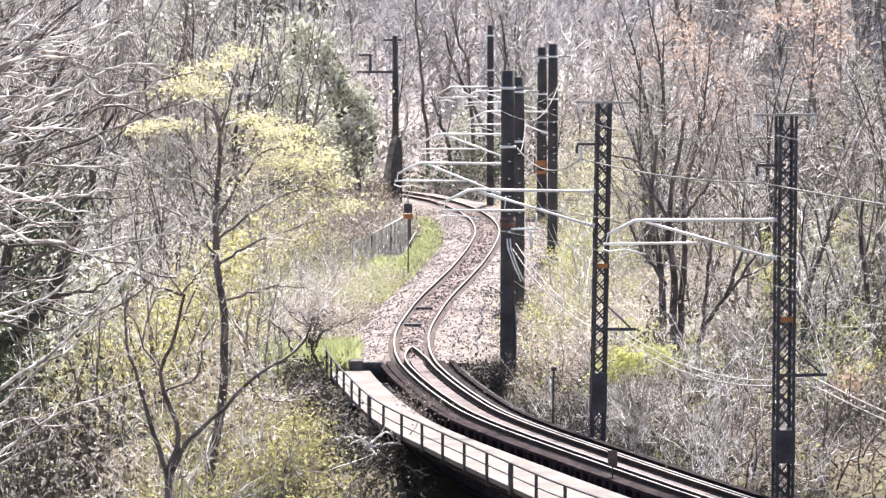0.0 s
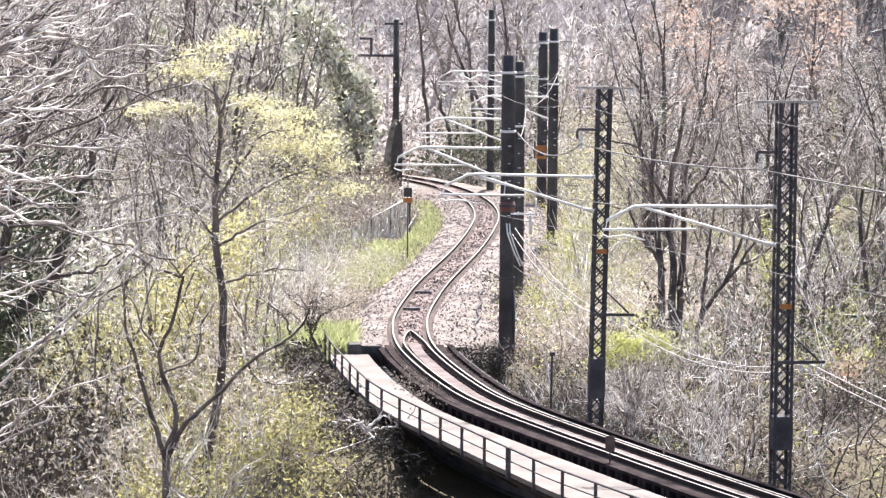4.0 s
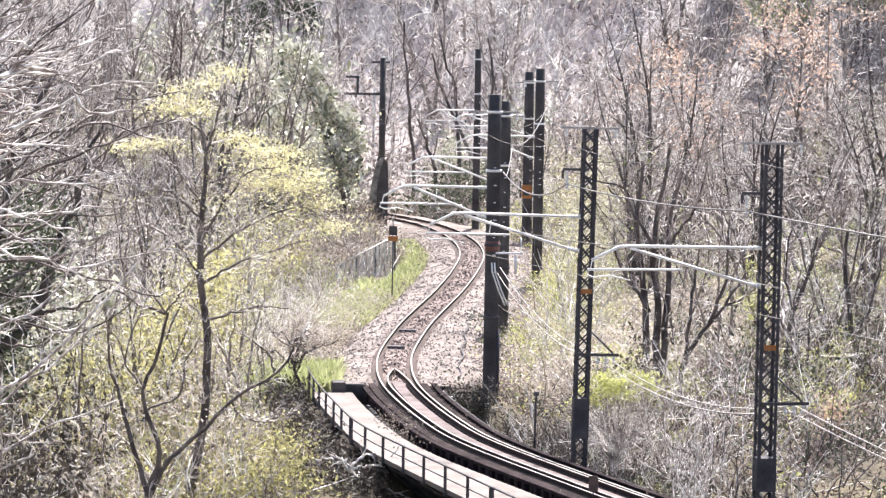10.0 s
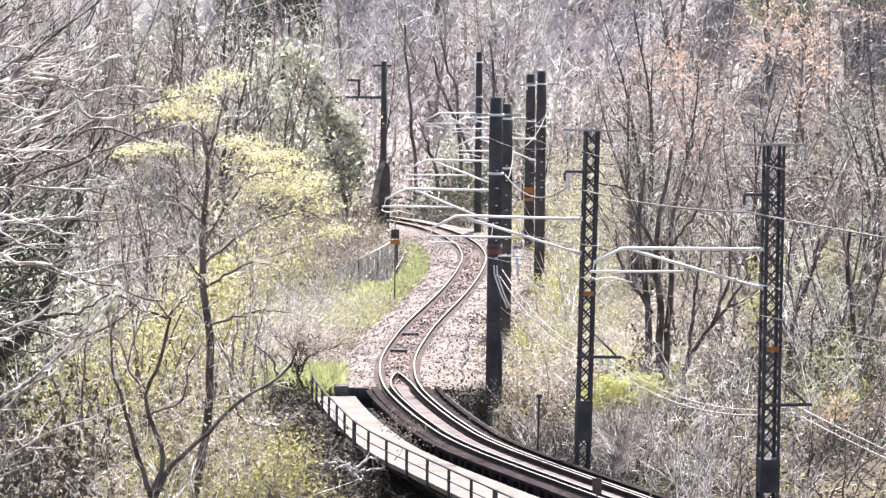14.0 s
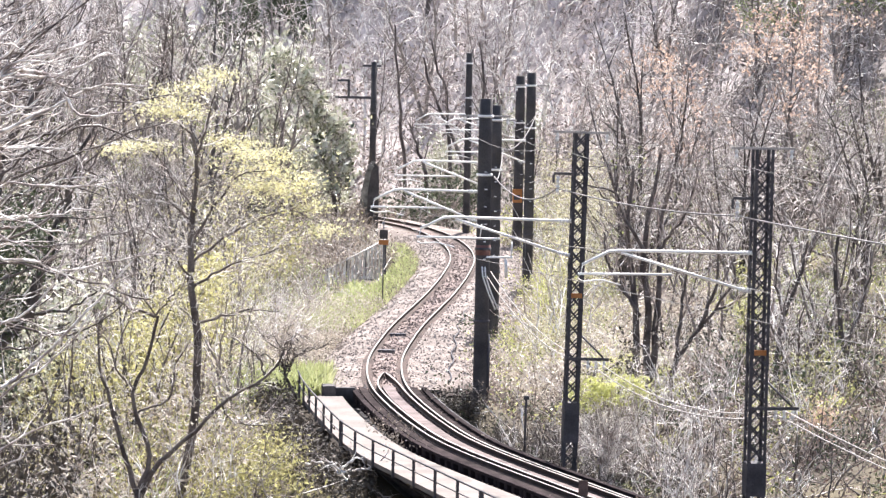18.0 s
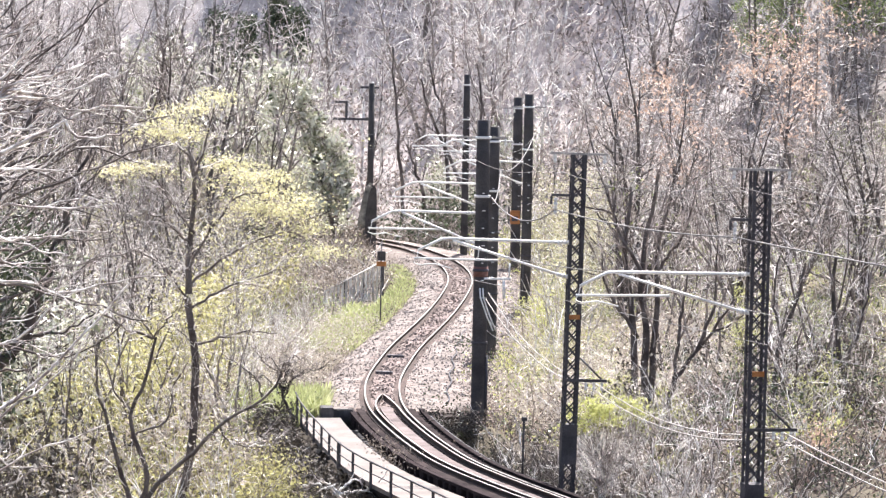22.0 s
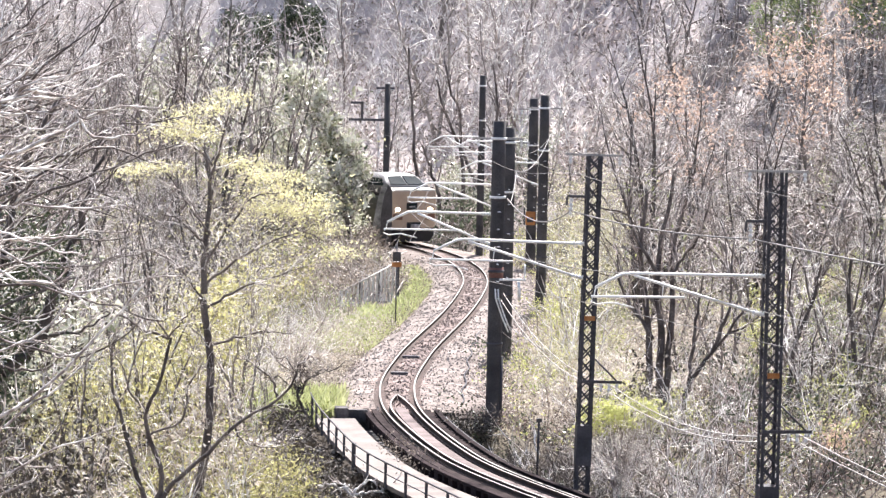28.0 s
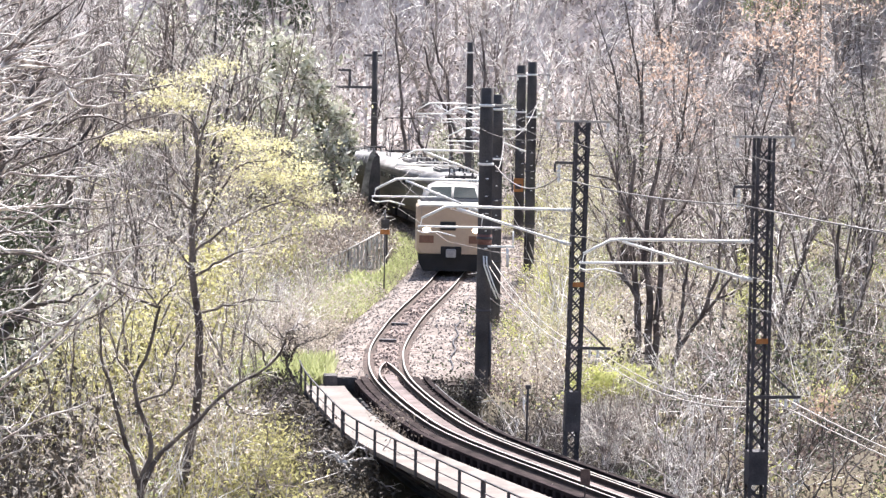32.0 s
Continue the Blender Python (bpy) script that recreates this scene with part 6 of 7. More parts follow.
def yellow_leaved_tree():
    """Tall dark-stemmed tree with flat layers of yellow-green young leaves."""
    g = Grower(201, [BRANCH[0], lv(8, 1.5, 0.026, 0.7, 0.2, 0.05, 6, 4, 0.12), lv(5, 0.8, 0.017, 0.75, 0.26, 0.03, 5, 3, 0.1), lv(3, 0.4, 0.012, 0.8, 0.3, 0.0, 3, 3, 0.1, 0.5)])
    g.split = 0
    arm(g, 101, [(-7.75, -5.5), (-7.5, -4.0), (-7.12, -1.8), (-7.02, -0.5), (-7.03, 1.45), (-7.29, 3.25)], 0.16, 0.115, 0.0, 0.012, 0.5)
    arm(g, 101, [(-7.29, 3.25), (-7.24, 4.5), (-7.08, 5.99), (-7.09, 6.98), (-7.29, 7.67)], 0.115, 0.05, 0.0, 0.012)
    arm(g, 101, [(-7.09, 6.98), (-6.81, 7.98), (-6.52, 9.17)], 0.05, 0.02)
    arm(g, 101, [(-7.29, 7.67), (-7.69, 8.04), (-7.87, 8.6)], 0.04, 0.016)
    arm(g, 101, [(-7.0, 1.6), (-6.03, 1.9), (-5.2, 2.13), (-4.4, 2.1)], 0.045, 0.014)
    arm(g, 101, [(-7.2, 2.8), (-6.06, 3.54), (-4.02, 4.19)], 0.05, 0.014)
    arm(g, 101, [(-7.2, 4.3), (-6.41, 5.62), (-5.71, 6.4), (-4.8, 6.6)], 0.05, 0.014)
    arm(g, 101, [(-7.1, 5.2), (-7.9, 6.2), (-8.6, 7.1), (-9.5, 7.1)], 0.045, 0.014)
    arm(g, 101, [(-7.2, 3.6), (-5.6, 4.8), (-4.2, 5.3), (-3.2, 5.0)], 0.05, 0.014)
    arm(g, 101, [(-7.25, 3.0), (-8.2, 4.2), (-9.2, 4.7)], 0.04, 0.014)
    arm(g, 101, [(-7.2, 4.8), (-8.1, 5.6), (-8.9, 5.7)], 0.04, 0.012)
    centres = []
    for x, z, w, h in ((-7.96, 8.94, 0.6, 0.45), (-8.55, 8.45, 0.75, 0.35), (-7.5, 8.4, 0.7, 0.35), (-9.55, 7.15, 0.6, 0.25), (-8.7, 7.25, 0.6, 0.22), (-6.45, 9.6, 0.5, 0.3), (-6.95, 9.2, 0.45, 0.3), (-6.05, 7.45, 0.6, 0.3), (-5.3, 7.15, 0.7, 0.35), (-4.5, 7.05, 0.5, 0.3), (-4.8, 6.5, 0.8, 0.3), (-4.1, 6.0, 0.8, 0.35), (-3.55, 5.45, 0.6, 0.35), (-2.95, 4.65, 0.55, 0.22), (-5.15, 6.0, 0.6, 0.25), (-3.6, 6.3, 0.5, 0.25)):
        m = int(66 * w)
        centres.append(g.r.normal(0, 1, (m, 3)) * np.array([w * 0.55, w * 0.5, h * 0.34]) + np.array([x, 101 + g.r.uniform(-0.8, 0.8), z]))
    centres.append(g.r.normal(0, 1, (130, 3)) * np.array([1.5, 0.8, 1.0]) + np.array([-5.4, 101, 6.0]))
    leaves = leaf_mesh("leaves", np.concatenate(centres), 0.054, M_YELLOW, 7, 8, 0.2, 0.6)
    t = make_tree("yellow_leaved_tree", g, M_TRUNK_MID, M_TWIG, leaves)
    t.matrix_world = Matrix.Translation((0, 0, EYE_Z)) @ Matrix.Scale(0.87, 4) @ Matrix.Translation((0, 0, -EYE_Z))
    tagged(t, "tall dark-stemmed tree with flat layers of yellow-green young leaves", "tree")


yellow_leaved_tree()


def forked_tree():
    """Low forked tree whose long limb reaches towards the bridge."""
    g = Grower(202, [BRANCH[0], lv(7, 1.1, 0.022, 0.7, 0.2, 0.05, 6, 4, 0.12), lv(4, 0.6, 0.015, 0.75, 0.26, 0.03, 5, 3, 0.1), lv(2, 0.3, 0.011, 0.8, 0.3, 0.0, 3, 3, 0.1, 0.5)])
    g.split = 0
    arm(g, 91, [(-7.95, -5.6), (-7.98, -3.6), (-8.01, -2.3)], 0.13, 0.11, 0.0, 0.01, 0.7)
    arm(g, 91, [(-8.01, -2.4), (-8.26, -1.82), (-8.75, -0.06), (-9.0, 0.61), (-9.25, 1.5), (-9.25, 3.06)], 0.085, 0.025, 0.2)
    arm(g, 91, [(-8.0, -2.4), (-7.67, -1.24), (-8.17, -0.06), (-8.22, 0.72), (-7.88, 1.31), (-7.63, 2.2), (-7.54, 2.83)], 0.085, 0.04, 0.2)
    arm(g, 91, [(-7.54, 2.83), (-8.18, 3.07), (-8.81, 3.45), (-9.53, 3.59)], 0.045, 0.022)
    arm(g, 91, [(-7.54, 2.83), (-7.8, 3.28), (-8.18, 3.69)], 0.03, 0.014)
    arm(g, 91, [(-7.54, 2.83), (-7.23, 3.29), (-6.91, 3.79)], 0.03, 0.014)
    arm(g, 91, [(-7.98, -2.6), (-7.47, -1.53), (-6.51, -0.63), (-5.63, 0.35), (-5.16, 0.7), (-4.38, 1.15), (-3.99, 1.7), (-3.8, 2.05)], 0.085, 0.03, 0.2)
    arm(g, 91, [(-8.17, -0.06), (-7.68, 0.1), (-7.15, 0.33), (-7.01, 1.22), (-6.62, 2.07)], 0.04, 0.016)
    arm(g, 91, [(-8.22, 0.72), (-8.61, 1.31), (-8.94, 2.12), (-9.51, 2.61)], 0.035, 0.014)
    arm(g, 91, [(-5.63, 0.35), (-5.25, -0.14), (-4.27, -0.21)], 0.03, 0.012)
    arm(g, 91, [(-4.38, 1.15), (-4.6, 1.8), (-5.4, 2.3)], 0.03, 0.012)
    arm(g, 91, [(-3.8, 2.05), (-3.4, 2.3), (-3.0, 2.2)], 0.03, 0.012)
    t = make_tree("forked_tree", g, M_TRUNK_MID, M_TWIG)
    t.matrix_world = Matrix.Translation((0, 0, EYE_Z)) @ Matrix.Scale(0.91, 4) @ Matrix.Translation((0, 0, -EYE_Z))
    tagged(t, "forked bare tree with long crooked brown limbs", "tree")


forked_tree()


def crooked_tree(seed, x, y, height, stems, thick=0.075):
    """Low many-limbed tree with several leaning stems."""
    g = Grower(seed, [BRANCH[0], lv(8, 1.3, 0.026, 0.7, 0.2, 0.05, 7, 4, 0.12), lv(4, 0.7, 0.018, 0.75, 0.25, 0.03, 5, 3, 0.1), lv(2, 0.35, 0.013, 0.8, 0.3, 0.0, 3, 3, 0.1, 0.5)])
    g.split = 0
    z0 = float(ground_z([x], [y])[0])
    for k in range(stems):
        w = 6.283 * (k + g.r.rand() * 0.6) / stems
        a, b = math.cos(w) * height * 0.32, math.sin(w) * height * 0.15
        limb(g, [(0, 0, -0.5), (a * 0.25, b * 0.2, height * 0.22), (a * 0.45 + g.r.normal(0, 0.15), b * 0.5, height * 0.5), (a * 0.8, b, height * 0.75), (a * 1.1 + g.r.normal(0, 0.25), b, height * g.r.uniform(0.9, 1.1))], thick, 0.016, 0.025, 0.9, 0.45)
    t = make_tree("crooked_tree", g, M_TRUNK if seed % 2 else M_TRUNK_MID, M_TWIG if seed % 2 else M_TWIG_PALE)
    t.matrix_world = Matrix.Translation((x, y, z0))
    tagged(t, "low bare tree with several crooked stems, sunlight painted into its twigs", "tree", "crooked trees")


for k, (x, y, h) in enumerate(((-12.4, 95, 7.2), (-10.9, 99, 7.0), (-5.6, 96, 4.2), (-9.4, 104, 7.5))):
    crooked_tree(221 + k, x, y, h, 3 + k % 2, 0.055)
for k, (x, y, h) in enumerate(((9.9, 106, 6.0), (13.4, 103, 5.6), (14.8, 108, 6.5), (11.2, 93, 3.6), (12.0, 113, 6.5))):
    crooked_tree(241 + k, x, y, h, 3 + k % 2, 0.06)


def shaded_clump():
    """Several dark trunks standing close together on the slope."""
    g = Grower(261, [BRANCH[0], lv(9, 2.0, 0.032, 0.7, 0.16, 0.08, 7, 4, 0.12), lv(5, 1.0, 0.021, 0.75, 0.22, 0.05, 5, 3, 0.1), lv(3, 0.5, 0.015, 0.8, 0.3, 0.0, 3, 3, 0.1, 0.5)])
    g.split = 0
    arm(g, 102, [(6.98, -1.4), (7.05, 1.33), (6.93, 3.13), (6.72, 4.92), (6.87, 7.07)], 0.15, 0.05, 0.6, 0.02, 0.35)
    arm(g, 102, [(7.43, -1.4), (7.49, 1.69), (7.32, 3.67), (7.43, 5.29), (7.76, 7.5)], 0.16, 0.05, 0.6, 0.02, 0.35)
    arm(g, 102, [(7.71, -1.4), (7.77, 1.33), (7.92, 2.78), (7.81, 4.39), (8.22, 6.6)], 0.14, 0.05, 0.6, 0.02, 0.35)
    arm(g, 102, [(7.22, 2.05), (6.48, 3.12), (6.11, 3.84), (6.0, 4.9)], 0.07, 0.025, 0.3, 0.02)
    arm(g, 102, [(7.3, 4.2), (6.5, 5.6), (6.2, 7.2)], 0.07, 0.025, 0.3, 0.02)
    arm(g, 102, [(7.8, 4.2), (8.7, 5.5), (9.0, 7.0)], 0.06, 0.02, 0.3, 0.02)
    t = make_tree("shaded_tree_clump", g, M_TRUNK_MID, M_TWIG_BROWN)
    tagged(t, "clump of dark shaded trunks standing close together on the slope", "tree")


def slope_fork():
    """Bare tree that forks low and leans to one side."""
    g = Grower(262, SMOOTH)
    g.split = 0
    arm(g, 100, [(8.1, -1.6), (8.15, -0.11), (8.26, 0.62), (8.75, 1.52), (9.45, 2.43), (10.13, 3.59)], 0.12, 0.03)
    arm(g, 100, [(8.28, 0.6), (8.35, 1.88), (8.47, 3.0), (8.7, 4.4)], 0.075, 0.025)
    arm(g, 100, [(9.01, 1.89), (9.44, 3.15), (9.51, 4.05), (9.58, 5.31)], 0.07, 0.02)
    arm(g, 100, [(9.45, 2.43), (10.2, 2.9), (10.6, 3.3)], 0.045, 0.016)
    tagged(make_tree("forked_tree", g, M_TRUNK_MID, M_TWIG), "dark bare tree forking low over the slope", "tree")
    g = Grower(263, SMOOTH)
    g.split = 0
    arm(g, 96, [(10.9, -1.6), (10.93, 0.23), (11.03, 1.8), (11.18, 2.77), (11.64, 3.88), (11.86, 5.0)], 0.11, 0.04)
    arm(g, 96, [(11.18, 2.77), (11.0, 3.8), (11.1, 5.2)], 0.05, 0.02)
    tagged(make_tree("leaning_tree", g, M_TRUNK_DARK, M_TWIG), "slim dark bare trunk leaning on the slope", "tree")
    g = Grower(264, SMOOTH)
    g.split = 0
    arm(g, 96, [(13.7, -2.0), (13.64, -1.13), (13.44, 0.09), (12.97, 1.82), (12.68, 3.55), (12.73, 5.27)], 0.13, 0.05)
    arm(g, 96, [(13.0, 1.7), (13.6, 3.0), (13.9, 4.6)], 0.06, 0.02)
    arm(g, 96, [(13.2, 0.9), (12.4, 1.5), (11.9, 1.6)], 0.05, 0.016)
    tagged(make_tree("leaning_tree", g, M_TRUNK_DARK, M_TWIG), "dark crooked bare trunk leaning on the slope", "tree")
    v, f = [], []
    tube(v, f, [(10.7, 86, -0.25), (11.46, 86, -0.55), (12.1, 85.9, -0.95)], [0.05, 0.06, 0.07], 8)
    tagged(mesh_object("fallen_log", v, f, M_TRUNK_DARK, smooth=True), "thin dark fallen log lying on the slope", "log")
    # straight pale saplings that fan out at the foot of the slope
    for k in range(9):
        x = 6.5 + 0.33 * k
        g = Grower(270 + k, SMOOTH)
        g.split = 0
        zb = float(ground_z([x], [83])[0])
        lean = g.r.uniform(-0.2, 0.75)
        h = g.r.uniform(2.0, 3.2)
        arm(g, 83, [(x, zb - 0.3), (x + lean * 0.4 * h, zb + h * 0.45), (x + lean * 0.8 * h, zb + h)], 0.026, 0.010)
        tagged(make_tree("pale_sapling", g, M_LIMB, M_TWIG_PALE), "straight pale bare sapling at the foot of the slope", "sapling", "pale saplings")


shaded_clump()
slope_fork()


def far_slim_trees():
    """Thin dark trunks that stand out before the pale hill behind the bend."""
    for k, pts in enumerate((((-0.9, 0.5), (-0.97, 2.81), (-1.09, 5.46), (-1.26, 7.78), (-1.6, 11.0)), ((1.8, 0.8), (1.75, 3.19), (1.45, 6.51), (0.82, 8.15), (0.5, 10.0)), ((2.9, 1.0), (2.76, 2.21), (1.38, 4.84), (0.34, 7.15), (-0.1, 9.0)), ((0.5, 0.8), (0.27, 2.16), (-0.26, 3.82), (-0.78, 5.14)), ((3.6, 1.0), (3.5, 4.0), (3.7, 7.0), (3.4, 10.0)))):
        g = Grower(281 + k, [BRANCH[0], lv(8, 2.4, 0.045, 0.7, 0.14, 0.08, 6, 4, 0.2), lv(4, 1.2, 0.03, 0.75, 0.2, 0.04, 4, 3, 0.1, 0.6)])
        g.split = 0
        arm(g, 186, [(x, z) for x, z in pts], 0.14 if k else 0.12, 0.05, 0.4, 0.03, 0.45)
        tagged(make_tree("slim_bare_tree", g, M_TRUNK_MID, M_TWIG_BROWN), "slim dark bare tree standing before the pale hill", "tree", "slim far trees")


far_slim_trees()


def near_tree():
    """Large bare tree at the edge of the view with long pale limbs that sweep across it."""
    g = Grower(203, SMOOTH)
    g.split = 0
    arm(g, 64, [(-10.2, -6), (-10.0, 0), (-9.7, 5), (-9.6, 10), (-9.4, 14)], 0.2, 0.1, 0.0, 0.02, 0.5)
    arm(g, 64, [(-9.7, 3.2), (-9.22, 3.46), (-8.07, 4.25), (-7.46, 4.81), (-6.98, 5.36), (-6.37, 6.06), (-5.82, 6.74), (-5.43, 7.19)], 0.047, 0.015)
    arm(g, 64, [(-9.7, 2.9), (-9.22, 3.17), (-8.3, 3.99), (-7.73, 4.39), (-7.03, 5.05), (-6.63, 5.69)], 0.040, 0.013)
    arm(g, 64, [(-9.9, 1.7), (-9.22, 2.13), (-8.07, 2.94), (-7.53, 3.22), (-6.77, 3.44), (-6.16, 3.69)], 0.032, 0.013)
    arm(g, 64, [(-9.9, 2.6), (-9.22, 2.82), (-8.53, 3.06), (-8.18, 2.89), (-7.72, 2.8)], 0.028, 0.012)
    arm(g, 64, [(-9.9, 1.6), (-9.1, 2.01), (-8.65, 2.28), (-8.07, 2.52), (-7.53, 2.88), (-7.26, 2.9)], 0.032, 0.012)
    arm(g, 64, [(-9.6, 7.2), (-8.99, 6.98), (-8.41, 6.71), (-7.81, 6.65), (-7.25, 6.5), (-6.51, 6.64), (-5.89, 6.79), (-5.01, 6.92)], 0.040, 0.013)
    arm(g, 64, [(-9.5, 9.9), (-8.76, 10.34), (-7.95, 10.76), (-7.26, 10.89), (-6.69, 11.15), (-6.07, 11.39)], 0.047, 0.013)
    arm(g, 64, [(-9.5, 9.7), (-8.76, 10.16), (-8.2, 10.47), (-7.63, 10.66), (-7.07, 11.11), (-6.88, 11.69)], 0.040, 0.013)
    arm(g, 64, [(-9.5, 10.0), (-8.07, 10.1), (-7.5, 10.26), (-7.07, 10.57)], 0.037, 0.013)
    arm(g, 64, [(-9.5, 8.8), (-8.07, 9.46), (-7.07, 9.98), (-6.69, 10.2), (-6.06, 10.28), (-5.45, 10.22)], 0.049, 0.017)
    arm(g, 64, [(-8.2, 10.5), (-7.62, 10.43), (-7.07, 9.82), (-6.69, 9.55), (-6.13, 9.62), (-5.62, 9.83)], 0.043, 0.015)
    arm(g, 64, [(-9.5, 9.5), (-8.32, 9.66), (-7.82, 9.92), (-7.26, 10.36)], 0.040, 0.013)
    arm(g, 64, [(-9.6, 8.3), (-8.38, 8.91), (-7.82, 8.97), (-7.26, 8.95), (-6.81, 9.08)], 0.034, 0.013)
    arm(g, 64, [(-9.6, 8.2), (-7.94, 8.15), (-7.13, 8.14), (-6.56, 8.24)], 0.035, 0.013)
    arm(g, 64, [(-9.6, 8.1), (-8.38, 7.53), (-7.94, 7.43), (-7.44, 7.31), (-7.0, 7.26)], 0.034, 0.013)
    arm(g, 64, [(-9.6, 7.3), (-8.53, 7.51), (-7.62, 7.6), (-7.01, 7.76), (-6.25, 7.79)], 0.034, 0.013)
    arm(g, 64, [(-9.6, 7.6), (-8.38, 7.08), (-7.94, 6.9), (-7.5, 6.5)], 0.030, 0.013)
    arm(g, 64, [(-9.5, 10.5), (-8.53, 11.05), (-8.07, 11.57), (-7.73, 12.14)], 0.040, 0.015)
    arm(g, 64, [(-9.4, 11.1), (-8.3, 11.62), (-7.5, 12.14)], 0.037, 0.015)
    arm(g, 64, [(-9.4, 10.0), (-8.41, 10.65), (-7.73, 11.34), (-7.28, 11.8), (-7.05, 12.14)], 0.040, 0.015)
    arm(g, 64, [(-8.2, 10.3), (-7.04, 10.55), (-6.48, 10.9), (-5.91, 11.02), (-5.34, 11.48)], 0.037, 0.013)
    arm(g, 64, [(-9.5, 8.9), (-8.53, 9.22), (-8.07, 9.57), (-7.5, 9.75)], 0.037, 0.013)
    arm(g, 64, [(-9.7, 4.9), (-9.1, 5.14), (-8.18, 5.5), (-7.49, 6.08), (-7.04, 7.0)], 0.034, 0.013)
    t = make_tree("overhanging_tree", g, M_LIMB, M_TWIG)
    tagged(t, "large overhanging bare tree, sunlight painted into its long pale limbs", "tree")


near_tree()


def slanting_trees():
    """Bare trees at the foot of the left-hand slope whose crowns all lean out towards the light."""
    for seed, y, z0, z1, n, mat in ((301, 72, 5.0, 11.5, 15, M_TRUNK_MID), (302, 79, 4.5, 10.5, 15, M_TRUNK), (303, 85, 5.5, 12.0, 15, M_TRUNK_MID), (304, 92, 5.5, 11.5, 15, M_TRUNK_MID)):
        g = Grower(seed, SMOOTH)
        g.split = 0
        x0 = -0.162 * y
        arm(g, y, [(x0 - 0.3, -5.5), (x0, 0.0), (x0 + 0.3, (z0 + z1) / 2), (x0 + 0.5, z1 + 1)], 0.17, 0.06, 0.0, 0.02, 0.6)
        for k in range(n):
            z = z0 + (z1 - z0) * (k + g.r.rand()) / n - 0.8
            ln, up, bow = g.r.uniform(2.4, 5.6), g.r.uniform(-0.35, 0.95), g.r.uniform(-0.7, 0.7)
            xs = x0 + g.r.uniform(0.1, 0.5)
            arm(g, y, [(xs, z), (xs + ln * 0.35, z + ln * up * 0.2 + bow * 0.6), (xs + ln * 0.7, z + ln * up * 0.6 + bow), (xs + ln, z + ln * up + g.r.uniform(-0.4, 0.4))], 0.045, 0.015, 1.6, 0.03)
        tagged(make_tree("slanting_tree", g, mat, M_TWIG_PALE if seed % 2 else M_TWIG_BROWN), "bare tree whose branches all slant out over the valley", "tree", "slanting trees")


slanting_trees()


def leaning_dark_tree():
    """Thick dark trunk that leans in from the edge of the view, bent like an elbow, with ivy on it."""
    g = Grower(204, SMOOTH)
    g.split = 0
    arm(g, 80, [(-12.6, -5.5), (-12.2, -1.0), (-11.81, 1.83), (-11.23, 2.7), (-10.43, 3.35), (-10.01, 3.87), (-9.76, 4.64), (-9.33, 5.66)], 0.30, 0.13, 0.0, 0.02, 0.6)
    arm(g, 80, [(-9.33, 5.66), (-8.94, 6.76), (-8.8, 7.8), (-8.3, 9.0)], 0.10, 0.04, 0.3, 0.03)
    arm(g, 80, [(-11.9, 1.6), (-11.38, 3.4), (-10.8, 5.88), (-10.47, 7.75), (-10.09, 8.61), (-9.73, 9.4), (-9.23, 10.33)], 0.17, 0.06, 0.3, 0.02, 0.4)
    arm(g, 80, [(-10.43, 3.35), (-9.4, 3.9), (-8.6, 4.0), (-7.9, 4.5)], 0.06, 0.02, 0.3, 0.03)
    up = g.r.uniform(0, 1, 700)
    ivy = np.column_stack([np.interp(up, (0, 0.45, 1), (-11.9, -10.9, -9.6)) + g.r.normal(0, 0.45, 700), 80 + g.r.normal(0, 0.4, 700), np.interp(up, (0, 0.45, 1), (1.0, 3.4, 6.8)) + g.r.normal(0, 0.4, 700)])
    t = make_tree("leaning_tree", g, M_TRUNK_DARK, M_TWIG, leaf_mesh("ivy", ivy, 0.075, M_IVY, 9, 6, 0.2))
    tagged(t, "leaning bare tree with a thick dark ivy-clad trunk", "tree")


leaning_dark_tree()


def ravine_tree():
    """Half-fallen bare tree that leans out of the ravine under the walkway."""
    g = Grower(205, [BRANCH[0], lv(3, 0.6, 0.02, 0.7, 0.25, 0.02, 5, 4, 0.2), lv(2, 0.3, 0.014, 0.8, 0.3, 0.0, 4, 3, 0.2, 0.5)])
    g.split = 0
    for pts in (((-2.2, -3.2), (-2.1, -1.9), (-2.27, -0.98)), ((-2.27, -0.98), (-2.7, -0.85), (-3.1, -0.97)), ((-2.27, -0.98), (-2.55, -0.75), (-2.8, -0.7)), ((-2.27, -0.98), (-1.5, -0.8), (-1.2, -0.6), (-0.9, -0.25)), ((-2.27, -0.98), (-1.5, -1.4), (-0.7, -1.8)), ((-2.27, -0.98), (-1.95, -1.4), (-1.6, -1.8)), ((-2.27, -0.98), (-1.8, -0.75), (-1.35, -0.95)), ((-2.1, -1.9), (-3.0, -1.6), (-4.2, -1.7), (-5.0, -2.2)), ((-2.1, -2.2), (-3.2, -2.1), (-4.4, -2.6))):
        arm(g, 84, pts, 0.038, 0.014, 0.4, 0.02, 0.3)
    t = make_tree("leaning_tree", g, M_TWIG_PALE, M_TWIG_PALE)
    t.matrix_world = Matrix.Translation((0.29, 0, 0.42))
    tagged(t, "half-fallen bare tree with pale branches leaning over the dark ravine", "tree")


ravine_tree()


